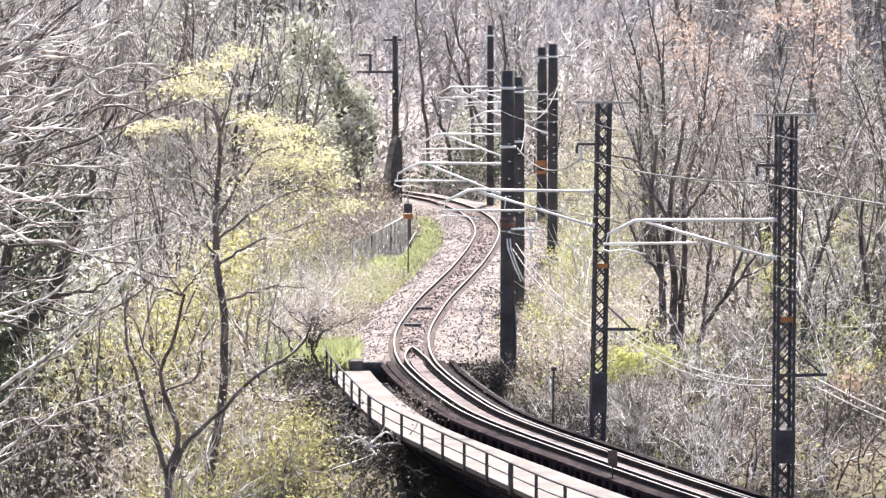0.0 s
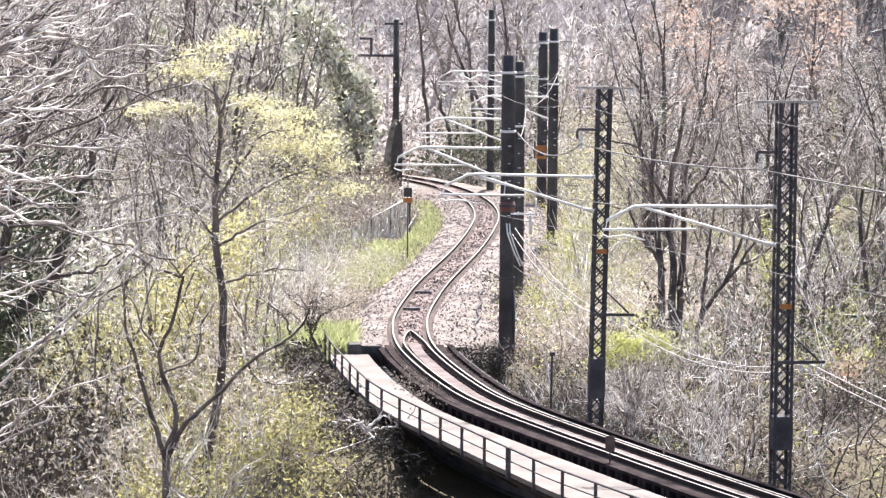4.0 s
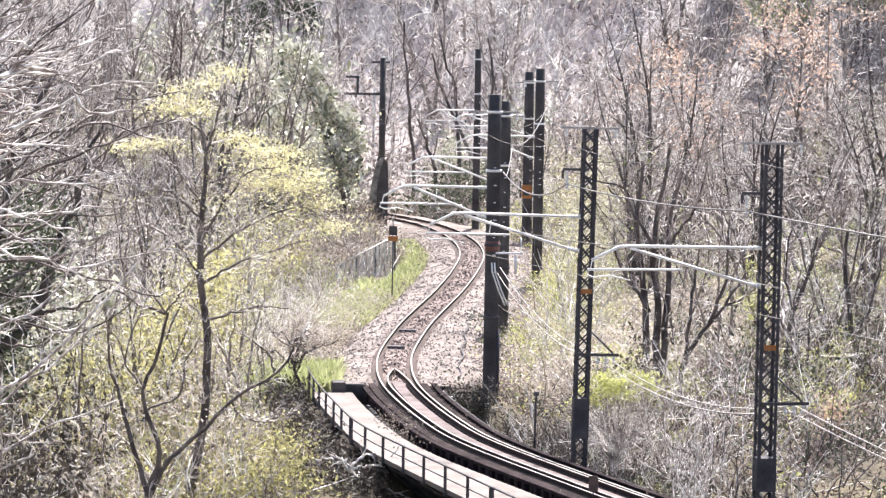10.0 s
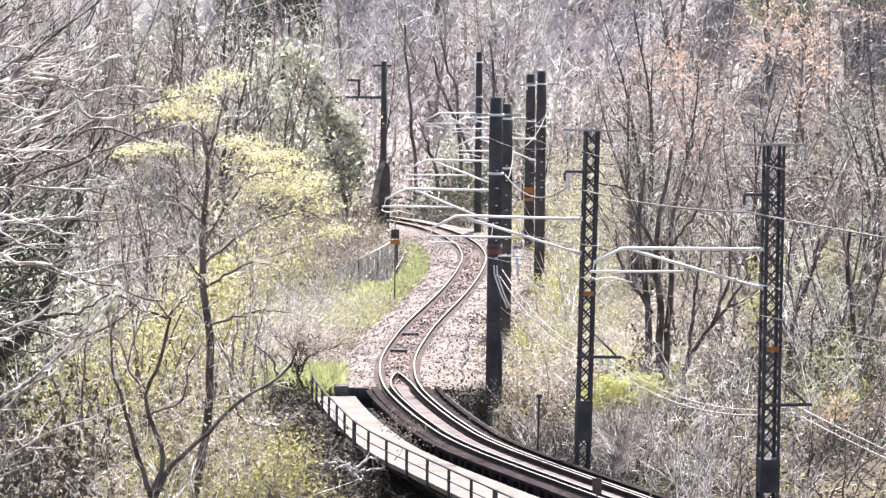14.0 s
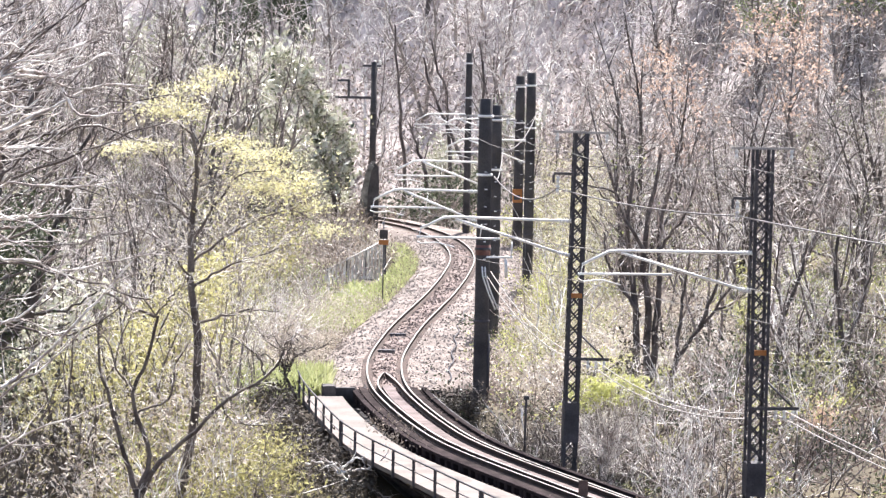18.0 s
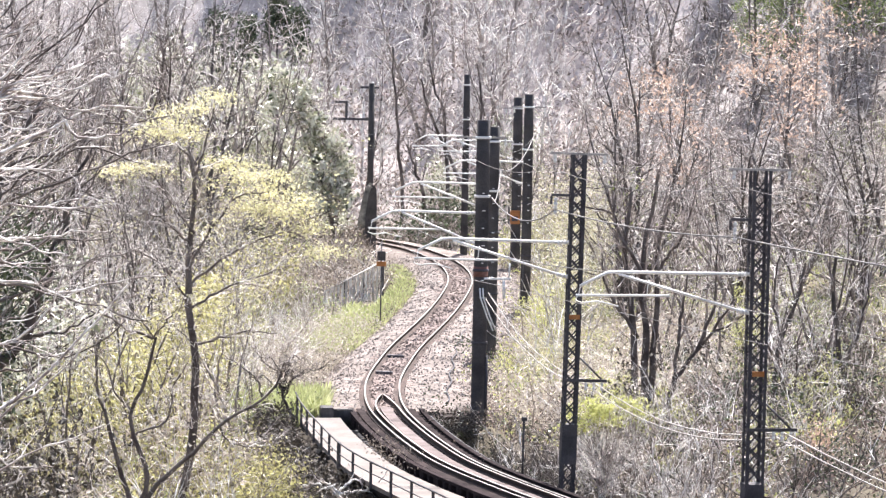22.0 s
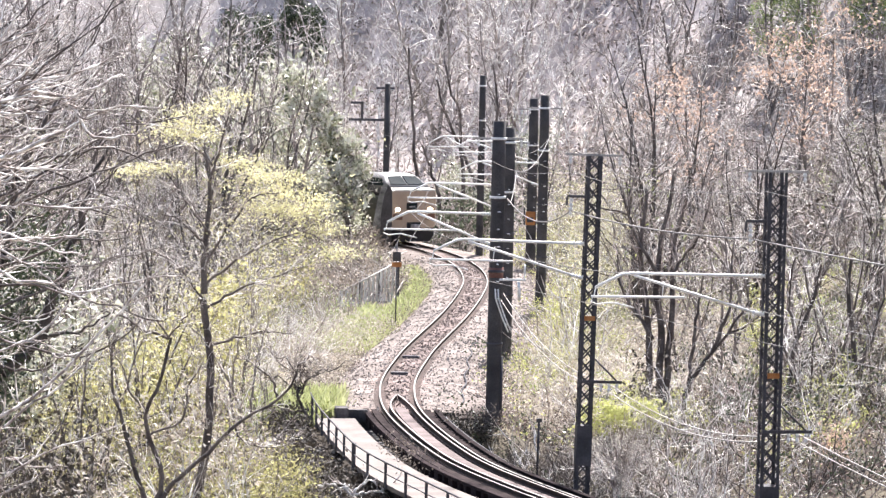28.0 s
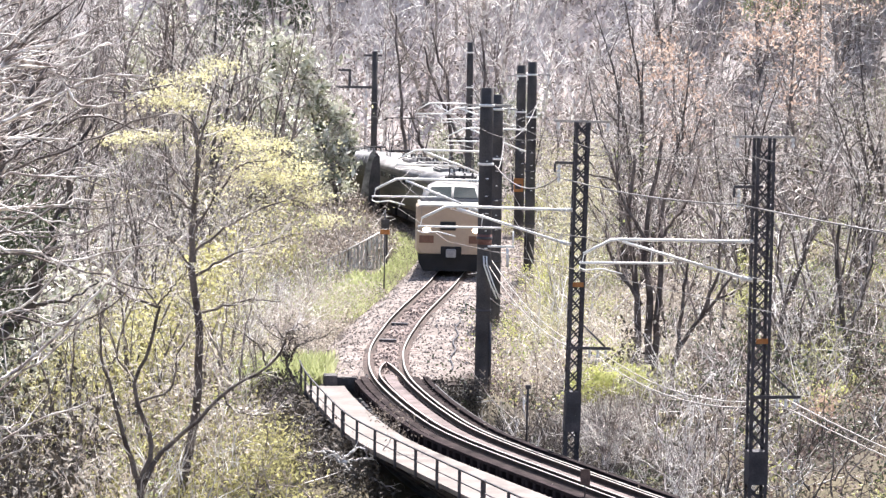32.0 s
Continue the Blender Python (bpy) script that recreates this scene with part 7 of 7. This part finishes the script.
def umbrella_tree():
    """Small tree by the walkway's head: short leaning trunk, flat tangled crown, one long low limb."""
    g = Grower(206, [BRANCH[0], lv(9, 0.8, 0.026, 0.8, 0.42, 0.03, 6, 4, 0.1), lv(5, 0.4, 0.019, 0.9, 0.45, 0.0, 4, 3, 0.1), lv(2, 0.2, 0.014, 0.9, 0.4, 0.0, 3, 3, 0.1, 0.5)])
    g.split = 0
    limb(g, [(0.15, 0, -1.4), (0.08, 0, -0.2), (-0.1, 0, 0.35), (-0.25, 0, 0.8)], 0.07, 0.04, 0.02)
    for x, y, z in ((1.05, 0.2, 1.7), (0.6, -0.3, 1.85), (0.1, 0.3, 2.0), (-0.5, -0.2, 1.8), (-1.1, 0.1, 1.6), (0.9, -0.2, 1.35), (-1.7, 0.2, 1.1)):
        limb(g, [(-0.2, 0, 0.65), (x * 0.4 - 0.1, y * 0.5, z * 0.75), (x, y, z)], 0.026, 0.012, 0.05)
    limb(g, [(0, 0, 0.2), (-0.8, 0.1, 0.05), (-1.5, 0, -0.2), (-2.3, 0, -0.1)], 0.05, 0.015, 0.05)
    t = make_tree("umbrella_tree", g, M_TRUNK_DARK, M_TWIG_BROWN)
    t.matrix_world = Matrix.Translation((-3.85, 98.6, -0.15))
    tagged(t, "small bare tree with a flat tangled crown beside the walkway", "tree")


umbrella_tree()


def ivy_clad_tree():
    """Narrow tree wrapped in glossy evergreen leaves, beside the far wall."""
    g = Grower(207, BRANCH)
    g.split = 0
    limb(g, [(0.3, 0.5, -1.5), (0.2, 0.4, 2), (-0.6, 0.4, 5), (-2.2, 0.3, 8.6)], 0.13, 0.04, 0.05)
    c = []
    for x, z, w in ((-3.0, 9.3, 0.55), (-2.4, 8.7, 0.6), (-2.9, 8.0, 0.5), (-1.6, 8.3, 0.4), (-1.9, 7.4, 0.55), (-1.2, 6.9, 0.5), (-0.6, 6.2, 0.5), (-1.3, 5.9, 0.5), (0.0, 5.6, 0.5), (0.4, 5.0, 0.5), (-0.5, 4.9, 0.6), (0.7, 4.3, 0.45), (0.1, 4.0, 0.6), (-0.5, 3.6, 0.5), (0.6, 3.3, 0.5), (0.0, 2.7, 0.5)):
        c.append(g.r.normal(0, 1, (20, 3)) * np.array([w * 0.62, 0.4, 0.26]) + np.array([x, 0, z]))
        limb(g, [(x * 0.25, 0.3, z - 1.5), (x * 0.6, 0.2, z - 0.7), (x, 0.1, z)], 0.05, 0.015, 0.04)
    c = np.concatenate(c)
    t = make_tree("ivy_clad_tree", g, M_TRUNK, M_TWIG, leaf_mesh("leaves", c, 0.19, M_EVER, 12, 5, 0.14))
    # dark leaves added behind the clumps: the crown's inner shade as colour
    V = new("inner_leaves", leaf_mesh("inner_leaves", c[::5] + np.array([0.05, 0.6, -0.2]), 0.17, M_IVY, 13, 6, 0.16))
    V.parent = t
    tagged(V, "dark leaves inside the crown, its inner shade put into their colour")
    t.matrix_world = Matrix.Translation((-4.35, 162.5, 0))
    tagged(t, "narrow tree wrapped in glossy evergreen leaves beside the wall", "tree")


ivy_clad_tree()


def spreading_green_shrub():
    """Flat-topped shrub in young yellow-green leaf between the lattice masts."""
    g = Grower(217, BRANCH)
    g.split = 0
    c = []
    for x, z in ((-0.75, 0.1), (-0.4, 0.35), (-0.1, 0.2), (0.3, 0.3), (0.6, 0.45), (0.85, 0.25), (-0.6, -0.15), (0.1, -0.05)):
        limb(g, [(0, 0.1, -2.6), (x * 0.35, 0.1, -1.2), (x * 0.8, 0, z - 0.3), (x, 0, z)], 0.028, 0.01, 0.03)
        c.append(g.r.normal(0, 1, (24, 3)) * np.array([0.2, 0.3, 0.09]) + np.array([x, 0, z]))
    t = make_tree("spreading_shrub", g, M_TWIG, M_TWIG, leaf_mesh("leaves", np.concatenate(c), 0.06, M_BRIGHT, 19, 8, 0.07))
    t.matrix_world = Matrix.Translation((5.35, 88.0, 1.1))
    tagged(t, "spreading shrub in young yellow-green leaf between the lattice masts", "shrub")


spreading_green_shrub()


def brush(name, label, n, seed, lo, hi, y0, y1, test, length, up, mat):
    """Tangled fallen and leaning branches that hide the ground."""
    g = Grower(seed, [lv(1, length, 0.036, 0, 0.28, up, 7, 4), lv(4, length * 0.5, 0.031, 0.85, 0.34, up, 5, 3, 0.1), lv(2, length * 0.25, 0.026, 0.9, 0.35, 0, 3, 3, 0.1, 0.5)])
    g.split = 9
    for p in fan_points(n, lo, hi, y0, y1, seed, test):
        w = g.r.rand() * 6.283
        g.grow(p + np.array([0, 0, 0.1]), unit(np.array([math.cos(w), math.sin(w), g.r.uniform(0.2, 1.2)])), length * g.r.uniform(0.5, 1.3), 0.030, 0)
    V, F = tubes_mesh(g.wood)
    return tagged(new(name, quick_mesh(name, V, F, mat)), label, "undergrowth", kind="stuff")


# ---- undergrowth ----
def fan_points(n, lo, hi, y0, y1, seed, test):
    r = np.random.RandomState(seed)
    y = np.sqrt(r.uniform(y0 ** 2, y1 ** 2, n * 2))
    x = y * r.uniform(lo, hi, n * 2)
    d = np.array([track_offset(a, b) for a, b in zip(x, y)])
    ok = test(x, y, d)
    x, y = x[ok][:n], y[ok][:n]
    return np.column_stack([x, y, ground_z(x, y)])


def strip_points(n, d0, d1, y0, y1, seed):
    r = np.random.RandomState(seed)
    y, d = r.uniform(y0, y1, n), r.uniform(d0, d1, n)
    p = np.array([tuple(at_track(sample_at_y(a), b)) for a, b in zip(y, d)])
    p[:, 2] = ground_z(p[:, 0], p[:, 1]) + 0.02
    return p


def clumpy(p, seed, cell=3.0, keep=0.5):
    """Keeps the points that fall in the thick places of a patchy cover."""
    v = np.array([noise.noise(Vector((a / cell + seed * 7.3, b / cell, 0.5))) for a, b in p[:, :2]])
    return p[v > np.quantile(v, 1 - keep)]


def undergrowth(name, label, pts, height, per, size, mat, seed):
    r = np.random.RandomState(seed)
    c = pts.copy()
    c[:, 2] += height * r.rand(len(c)) ** 1.5
    ob = new(name, leaf_mesh(name, c, size, mat, seed, per, 0.22))
    return tagged(ob, label, "undergrowth", kind="stuff")


off_line = lambda x, y, d: (np.abs(d) > 4.3) & ((y > 97) | (d < -4.5) | (d > 5))
far_or_left = lambda x, y, d: off_line(x, y, d) & ((y > 106) | (d < 0))
cover = fan_points(9000, -0.155, 0.155, 76, 200, 301, far_or_left)
undergrowth("dry_undergrowth", "pale dry leaves and stalks covering the slopes", cover[:3600], 1.6, 10, 0.055, M_DRY, 302)
undergrowth("green_undergrowth", "patches of fresh green undergrowth", clumpy(fan_points(5200, -0.155, 0.155, 76, 180, 303, far_or_left), 3, 4.0, 0.5), 1.0, 16, 0.06, M_GREEN, 304)
undergrowth("yellow_undergrowth", "yellow-green young leaves in the left-hand valley", clumpy(fan_points(5200, -0.155, -0.03, 96, 150, 305, lambda x, y, d: d < -7.5), 5, 3.5, 0.5), 3.6, 8, 0.085, M_OLIVE, 306)


brush("ravine_brush", "tangled bare branches in the ravine beside the bridge, shade painted into their brown", 110, 331, -0.055, 0.03, 64, 99, lambda x, y, d: (d < -4.2) & (d > -9), 1.6, 0.06, M_TWIG_BROWN)
brush("slope_white_brush", "pale crooked branches on the right-hand slope, sunlight painted into their colour", 95, 338, 0.03, 0.155, 78, 108, lambda x, y, d: d > 4.4, 2.0, 0.16, M_TWIG_PALE)
brush("slope_dark_brush", "dark crooked brushwood on the right-hand slope", 200, 339, 0.03, 0.155, 76, 102, lambda x, y, d: d > 4.4, 1.8, 0.14, M_TRUNK_DARK)
brush("slope_brush", "tangled bare brushwood on the right-hand slope", 150, 332, 0.02, 0.155, 76, 150, lambda x, y, d: d > 4.4, 1.8, 0.08, M_TWIG_BROWN)
# these leaves carry the ravine bank's shade in their near-black colour
undergrowth("ravine_litter", "brown dead leaves on the ravine bank, shade painted into their colour", fan_points(3600, -0.07, 0.03, 72, 99, 333, lambda x, y, d: (d < -2.9) & (d > -4.8)), 0.3, 9, 0.055, M_SHADE_LEAF, 334)
undergrowth("ravine_bank_litter", "dry brown and green leaves on the ravine bank", fan_points(2200, -0.1, 0.0, 72, 99, 431, lambda x, y, d: (d < -4.6) & (d > -10)), 0.8, 7, 0.07, M_OLIVE, 432)


def stems(name, label, pts, lo, hi, mat, seed, rad=0.012):
    r = np.random.RandomState(seed)
    items = []
    for p in pts:
        h = r.uniform(lo, hi)
        d = unit(np.array([r.normal(0, 0.35), r.normal(0, 0.35), 1.0]))
        line = [p - d * 0.1]
        for k in range(4):
            d = unit(d + r.normal(0, 0.33, 3))
            line.append(line[-1] + d * h * 0.25)
        items.append((np.array(line), rad * np.linspace(1, 0.4, 5) * r.uniform(0.7, 1.3)))
    V, F = tubes_mesh({(5, 3): items})
    return tagged(new(name, quick_mesh(name, V, F, mat)), label, "undergrowth", kind="stuff")


undergrowth("pale_bank_weeds", "pale dry weeds on the bank beside the ballast", strip_points(1500, -6.5, -2.2, 103, 130, 348), 0.8, 9, 0.05, M_DRY_PALE, 349)
undergrowth("wall_ivy", "dark ivy and weeds hanging over the mossy wall", np.column_stack([np.random.RandomState(5).uniform(-6.2, -3.6, 260), np.random.RandomState(6).uniform(166.2, 167.1, 260), np.random.RandomState(7).uniform(-0.6, 1.9, 260)]), 0.9, 8, 0.11, M_EVER, 335)
brush("bridge_side_branches", "pale crooked bare branches beside the bridge", 120, 337, -0.01, 0.10, 76, 98, lambda x, y, d: (d > 1.8) & (d < 6.5), 1.7, 0.14, M_TWIG_PALE)
brush("bridge_end_brush", "dark brushwood beside the bridge's far end", 420, 336, -0.01, 0.09, 76, 97, lambda x, y, d: (d > 1.6) & (d < 5.5), 1.5, 0.1, M_TRUNK_DARK)
undergrowth("bridge_side_weeds", "dry weeds and dead leaves beside the bridge, shade painted into their colour", fan_points(2200, -0.06, 0.12, 72, 98, 341, lambda x, y, d: (d > 1.3) & (d < 6)), 0.4, 9, 0.055, M_SHADE_LEAF, 342)
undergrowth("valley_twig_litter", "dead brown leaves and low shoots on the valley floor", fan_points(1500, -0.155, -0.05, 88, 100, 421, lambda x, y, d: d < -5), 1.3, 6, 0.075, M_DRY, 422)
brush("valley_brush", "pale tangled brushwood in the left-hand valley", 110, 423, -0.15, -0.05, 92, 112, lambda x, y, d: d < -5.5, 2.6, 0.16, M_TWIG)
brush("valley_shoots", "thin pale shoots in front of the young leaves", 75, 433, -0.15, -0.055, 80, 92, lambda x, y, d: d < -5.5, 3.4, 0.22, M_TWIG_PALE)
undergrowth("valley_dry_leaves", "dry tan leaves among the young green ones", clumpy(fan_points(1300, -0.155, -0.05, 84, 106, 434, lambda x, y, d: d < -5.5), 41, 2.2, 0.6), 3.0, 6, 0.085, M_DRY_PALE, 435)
undergrowth("embankment_litter", "brown leaves and soil beside the walkway, shade painted into their dark colour", strip_points(900, -4.1, -2.9, 84, 99, 424), 0.6, 6, 0.07, M_SHADE_LEAF, 425)
brush("embankment_twigs", "brown twigs beside the walkway, shade painted into their colour", 90, 426, -0.05, 0.0, 84, 99, lambda x, y, d: (d < -3.0) & (d > -5.5), 1.0, 0.1, M_TWIG_BROWN)
undergrowth("sunny_bank_weeds", "cream dry weeds on the sunny bank under the masts", clumpy(fan_points(5200, 0.03, 0.1, 104, 128, 427, lambda x, y, d: d > 3.8), 37, 2.0, 0.75), 0.9, 8, 0.08, M_DRY_PALE, 428)
brush("walkway_edge_twigs", "dead twigs and weeds caught along the walkway's inner edge", 46, 347, -0.02, 0.04, 86, 92, lambda x, y, d: (d < -1.1) & (d > -1.7), 0.7, 0.0, M_TWIG_BROWN)
undergrowth("walkway_edge_weeds", "dry brown weeds along the walkway's inner edge", strip_points(90, -1.6, -1.2, 86.5, 91.5, 350) * np.array([1, 1, 0]) + np.array([0, 0, -0.25]), 0.3, 6, 0.045, M_DRY, 351)
undergrowth("bridge_litter", "dead leaves lying on the dark bridge boarding", np.array([tuple(at_track(random.randrange(sample_at_y(72), I_ABUT), random.choice((-1, -1, 1)) * random.uniform(0.75, 1.0), -0.13)) for _ in range(60)]), 0.02, 2, 0.05, M_DRY, 346)
stems("hill_saplings", "pale thin saplings all over the far hillside", fan_points(4500, -0.16, 0.16, 186, 310, 343, lambda x, y, d: np.abs(d) > 6), 1.5, 4.5, M_TWIG_ROSE, 344, 0.04)
undergrowth("hill_brush", "pinkish dry leaves and brushwood on the far hillside, haze painted into their colour", fan_points(5200, -0.06, 0.06, 180, 320, 371, lambda x, y, d: np.abs(d) > 6), 2.4, 5, 0.16, M_HILL, 372)
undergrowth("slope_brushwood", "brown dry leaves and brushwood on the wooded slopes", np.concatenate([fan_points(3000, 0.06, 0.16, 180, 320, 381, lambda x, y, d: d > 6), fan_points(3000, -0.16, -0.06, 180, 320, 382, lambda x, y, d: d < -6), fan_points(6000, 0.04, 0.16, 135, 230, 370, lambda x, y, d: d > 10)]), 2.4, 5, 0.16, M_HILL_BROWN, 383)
stems("dry_stalks", "pale dry crooked stalks and saplings", fan_points(2200, -0.155, 0.155, 76, 190, 307, far_or_left), 0.6, 2.2, M_TWIG_PALE, 308, 0.026)
stems("brown_stalks", "brown crooked stalks and saplings", fan_points(1700, -0.155, 0.155, 76, 190, 309, off_line), 0.8, 3.0, M_TWIG_DARK, 319, 0.022)
slope_near = lambda x, y, d: (d > 5) | ((d > 2.5) & (y > 98))
undergrowth("slope_litter", "brown and pale dead leaves lying thick on the slope", fan_points(5000, 0.0, 0.155, 70, 112, 373, slope_near), 0.15, 6, 0.06, M_RUST, 374)
undergrowth("dark_ground_ivy", "patches of dark ground ivy on the slope", clumpy(fan_points(4600, 0.0, 0.155, 70, 125, 375, lambda x, y, d: d > 1.5), 13, 2.2, 0.4), 0.5, 12, 0.06, M_IVY, 376)
undergrowth("bright_weeds", "bright yellow-green weeds in clumps on the slope", clumpy(fan_points(6500, 0.0, 0.155, 72, 165, 377, slope_near), 17, 1.6, 0.13), 0.5, 16, 0.06, M_BRIGHT, 378)
undergrowth("pale_slope_weeds", "pale dry weed tufts on the slope", clumpy(fan_points(6500, 0.0, 0.155, 72, 165, 379, slope_near), 19, 1.6, 0.2), 0.9, 11, 0.055, M_DRY, 380)


def grass(name, label, pts, lo, hi, seed):
    r = np.random.RandomState(seed)
    n = len(pts)
    a = r.uniform(0, 6.283, n)
    w = np.column_stack([np.cos(a), np.sin(a), np.zeros(n)]) * 0.018
    h = r.uniform(lo, hi, (n, 1))
    lean = np.column_stack([r.normal(0, 0.35, n), r.normal(0, 0.35, n), np.ones(n)])
    base = pts - np.array([0, 0, 0.03])
    V = np.stack([base - w, base + w, base + lean * h * 0.6 + w * 0.7, base + lean * h + np.column_stack([r.normal(0, 0.08, (n, 2)), np.zeros(n)])], 1).reshape(-1, 3)
    i = np.arange(n)[:, None] * 4
    F = np.concatenate([i + np.array([[0, 1, 2]]), i + np.array([[0, 2, 3]])], 1).reshape(-1, 3)
    return tagged(new(name, quick_mesh(name, V, F, M_GRASS, False)), label, "grass", kind="stuff")


undergrowth("sunny_bank_foliage", "pale yellow-green young leaves on the sunny bank", fan_points(1500, 0.029, 0.0625, 120, 176, 441, lambda x, y, d: d > 4.6), 5.2, 9, 0.07, M_PALE_GREEN, 442)
undergrowth("sunny_bank_clumps", "cream and yellow-green leaf clumps on the sunny bank", clumpy(fan_points(2600, 0.029, 0.0625, 112, 160, 443, lambda x, y, d: d > 4.4), 41, 2.0, 0.4), 1.5, 14, 0.055, M_PALE_GREEN, 444)
stems("sunny_bank_saplings", "pale thin saplings on the sunny bank", fan_points(260, 0.029, 0.0625, 112, 176, 445, lambda x, y, d: d > 4.6), 2.0, 6.0, M_TWIG_PALE, 446, 0.03)


undergrowth("fence_bank_weeds", "dry brown and cream weeds on the bank behind the fence", strip_points(1500, -9.5, -3.3, 144, 168, 451), 0.9, 8, 0.075, M_DRY, 452)
undergrowth("fence_bank_pale_weeds", "cream dry weeds on the bank behind the fence", clumpy(strip_points(1500, -9.5, -3.3, 144, 168, 453), 43, 2.0, 0.5), 0.9, 8, 0.075, M_DRY_PALE, 454)
stems("fence_bank_twigs", "brown crooked twigs on the bank behind the fence", strip_points(300, -9.5, -3.6, 140, 168, 455), 0.6, 2.2, M_TWIG, 456, 0.03)
grass("bank_grass", "bright green grass on the bank beside the track", np.concatenate([strip_points(3600, -4.4, -2.2, 120, 138, 311), strip_points(4000, -3.3, -2.2, 138, 162, 310), strip_points(3800, -4.9, -2.6, 98.5, 106, 312)]), 0.15, 0.5, 313)
grass("slope_grass", "bright green grass tufts at the foot of the slope", clumpy(strip_points(9000, 3.6, 9.0, 108, 160, 314), 9, 3.0, 0.5), 0.15, 0.5, 315)
bed_edge = np.concatenate([strip_points(1500, -2.8, -1.8, 99, 165, 316), strip_points(3200, 2.7, 4.6, 99, 165, 317)])
undergrowth("valley_leaves", "yellow-green young leaves low in the left-hand valley", fan_points(3600, -0.155, -0.045, 102, 116, 391, lambda x, y, d: d < -5.5), 4.6, 5, 0.10, M_OLIVE, 392)
undergrowth("bank_weeds", "cream and yellow-green weeds on the bank beside the line", clumpy(strip_points(3600, 3.6, 8.5, 106, 152, 397), 29, 2.0, 0.4), 0.6, 13, 0.06, M_BRIGHT, 398)
undergrowth("bank_dry_weeds", "cream dry weeds on the bank beside the line", clumpy(strip_points(3600, 3.4, 9.5, 100, 155, 399), 31, 2.2, 0.6), 0.8, 9, 0.06, M_DRY_PALE, 400)
r8 = np.random.RandomState(411)
undergrowth("bridge_end_litter", "soil and dead leaves at the end of the ballast, shade painted in", np.column_stack([r8.uniform(0.45, 2.0, 260), r8.uniform(97.3, 98.8, 260), r8.uniform(-0.75, -0.3, 260)]), 0.15, 9, 0.05, M_SHADE_LEAF, 412)
undergrowth("far_bank_litter", "brown dead leaves on the bank behind the wall", fan_points(2600, -0.06, 0.02, 183, 228, 413, lambda x, y, d: np.abs(d) > 4.5), 0.9, 7, 0.12, M_DRY, 414)
undergrowth("dry_fern", "rust-brown dry fern hanging on the slope", np.array([(11.35, 87.0, float(ground_z([11.35], [87.0])[0]))] * 50) + np.random.RandomState(415).normal(0, 1, (50, 3)) * np.array([0.16, 0.2, 0.3]) + np.array([0, 0, 0.5]), 0.3, 10, 0.06, M_ORANGE, 416)
undergrowth("valley_weeds", "low yellow-green weeds on the ravine bank", clumpy(fan_points(3600, -0.155, -0.035, 80, 97, 395, lambda x, y, d: d < -4.0), 23, 2.5, 0.6), 0.8, 9, 0.055, M_OLIVE, 396)
r9 = np.random.RandomState(393)
mound = np.column_stack([r9.uniform(-5.0, -2.55, 700), r9.uniform(164.6, 166.6, 700), np.zeros(700)])
mound[:, 2] = -0.6 + r9.rand(700) * np.interp(mound[:, 0], (-5.0, -3.2, -2.5), (1.2, 1.9, 0.7))
undergrowth("wall_foot_litter", "brown dead leaves and brushwood at the foot of the wall", mound, 0.1, 6, 0.085, M_DRY, 394)
undergrowth("bed_edge_litter", "dry leaves and weeds along the edge of the ballast", bed_edge, 0.35, 4, 0.045, M_DRY, 318)

r10 = np.random.RandomState(461)
verge = np.column_stack([r10.uniform(-4.25, -2.85, 1800), r10.uniform(99.6, 104.0, 1800), np.zeros(1800)])
verge[:, 2] = ground_z(verge[:, 0], verge[:, 1])
grass("verge_grass", "tall bright green grass where the ballast ends at the walkway", verge, 0.45, 0.95, 462)

# ---- what moves ----
def motions():
    times = [0.0, 4, 8, 12, 16, 20, 22, 24, 25, 26, 26.5] + [27 + 0.25 * k for k in range(21)]
    for car, front in CARS:
        rows = []
        for t in times:
            s = FRONT_END + SPEED * (32.0 - t) + front
            pa, pb = track_at(s + 1.8), track_at(s + 18.2)
            d = (pa - pb).normalized()
            mid = (pa + pb) / 2
            rows.append((t, Matrix.Translation(mid) @ Matrix.Rotation(math.atan2(d.x, -d.y), 4, "Z")))
        walk(car, rows)


motions()
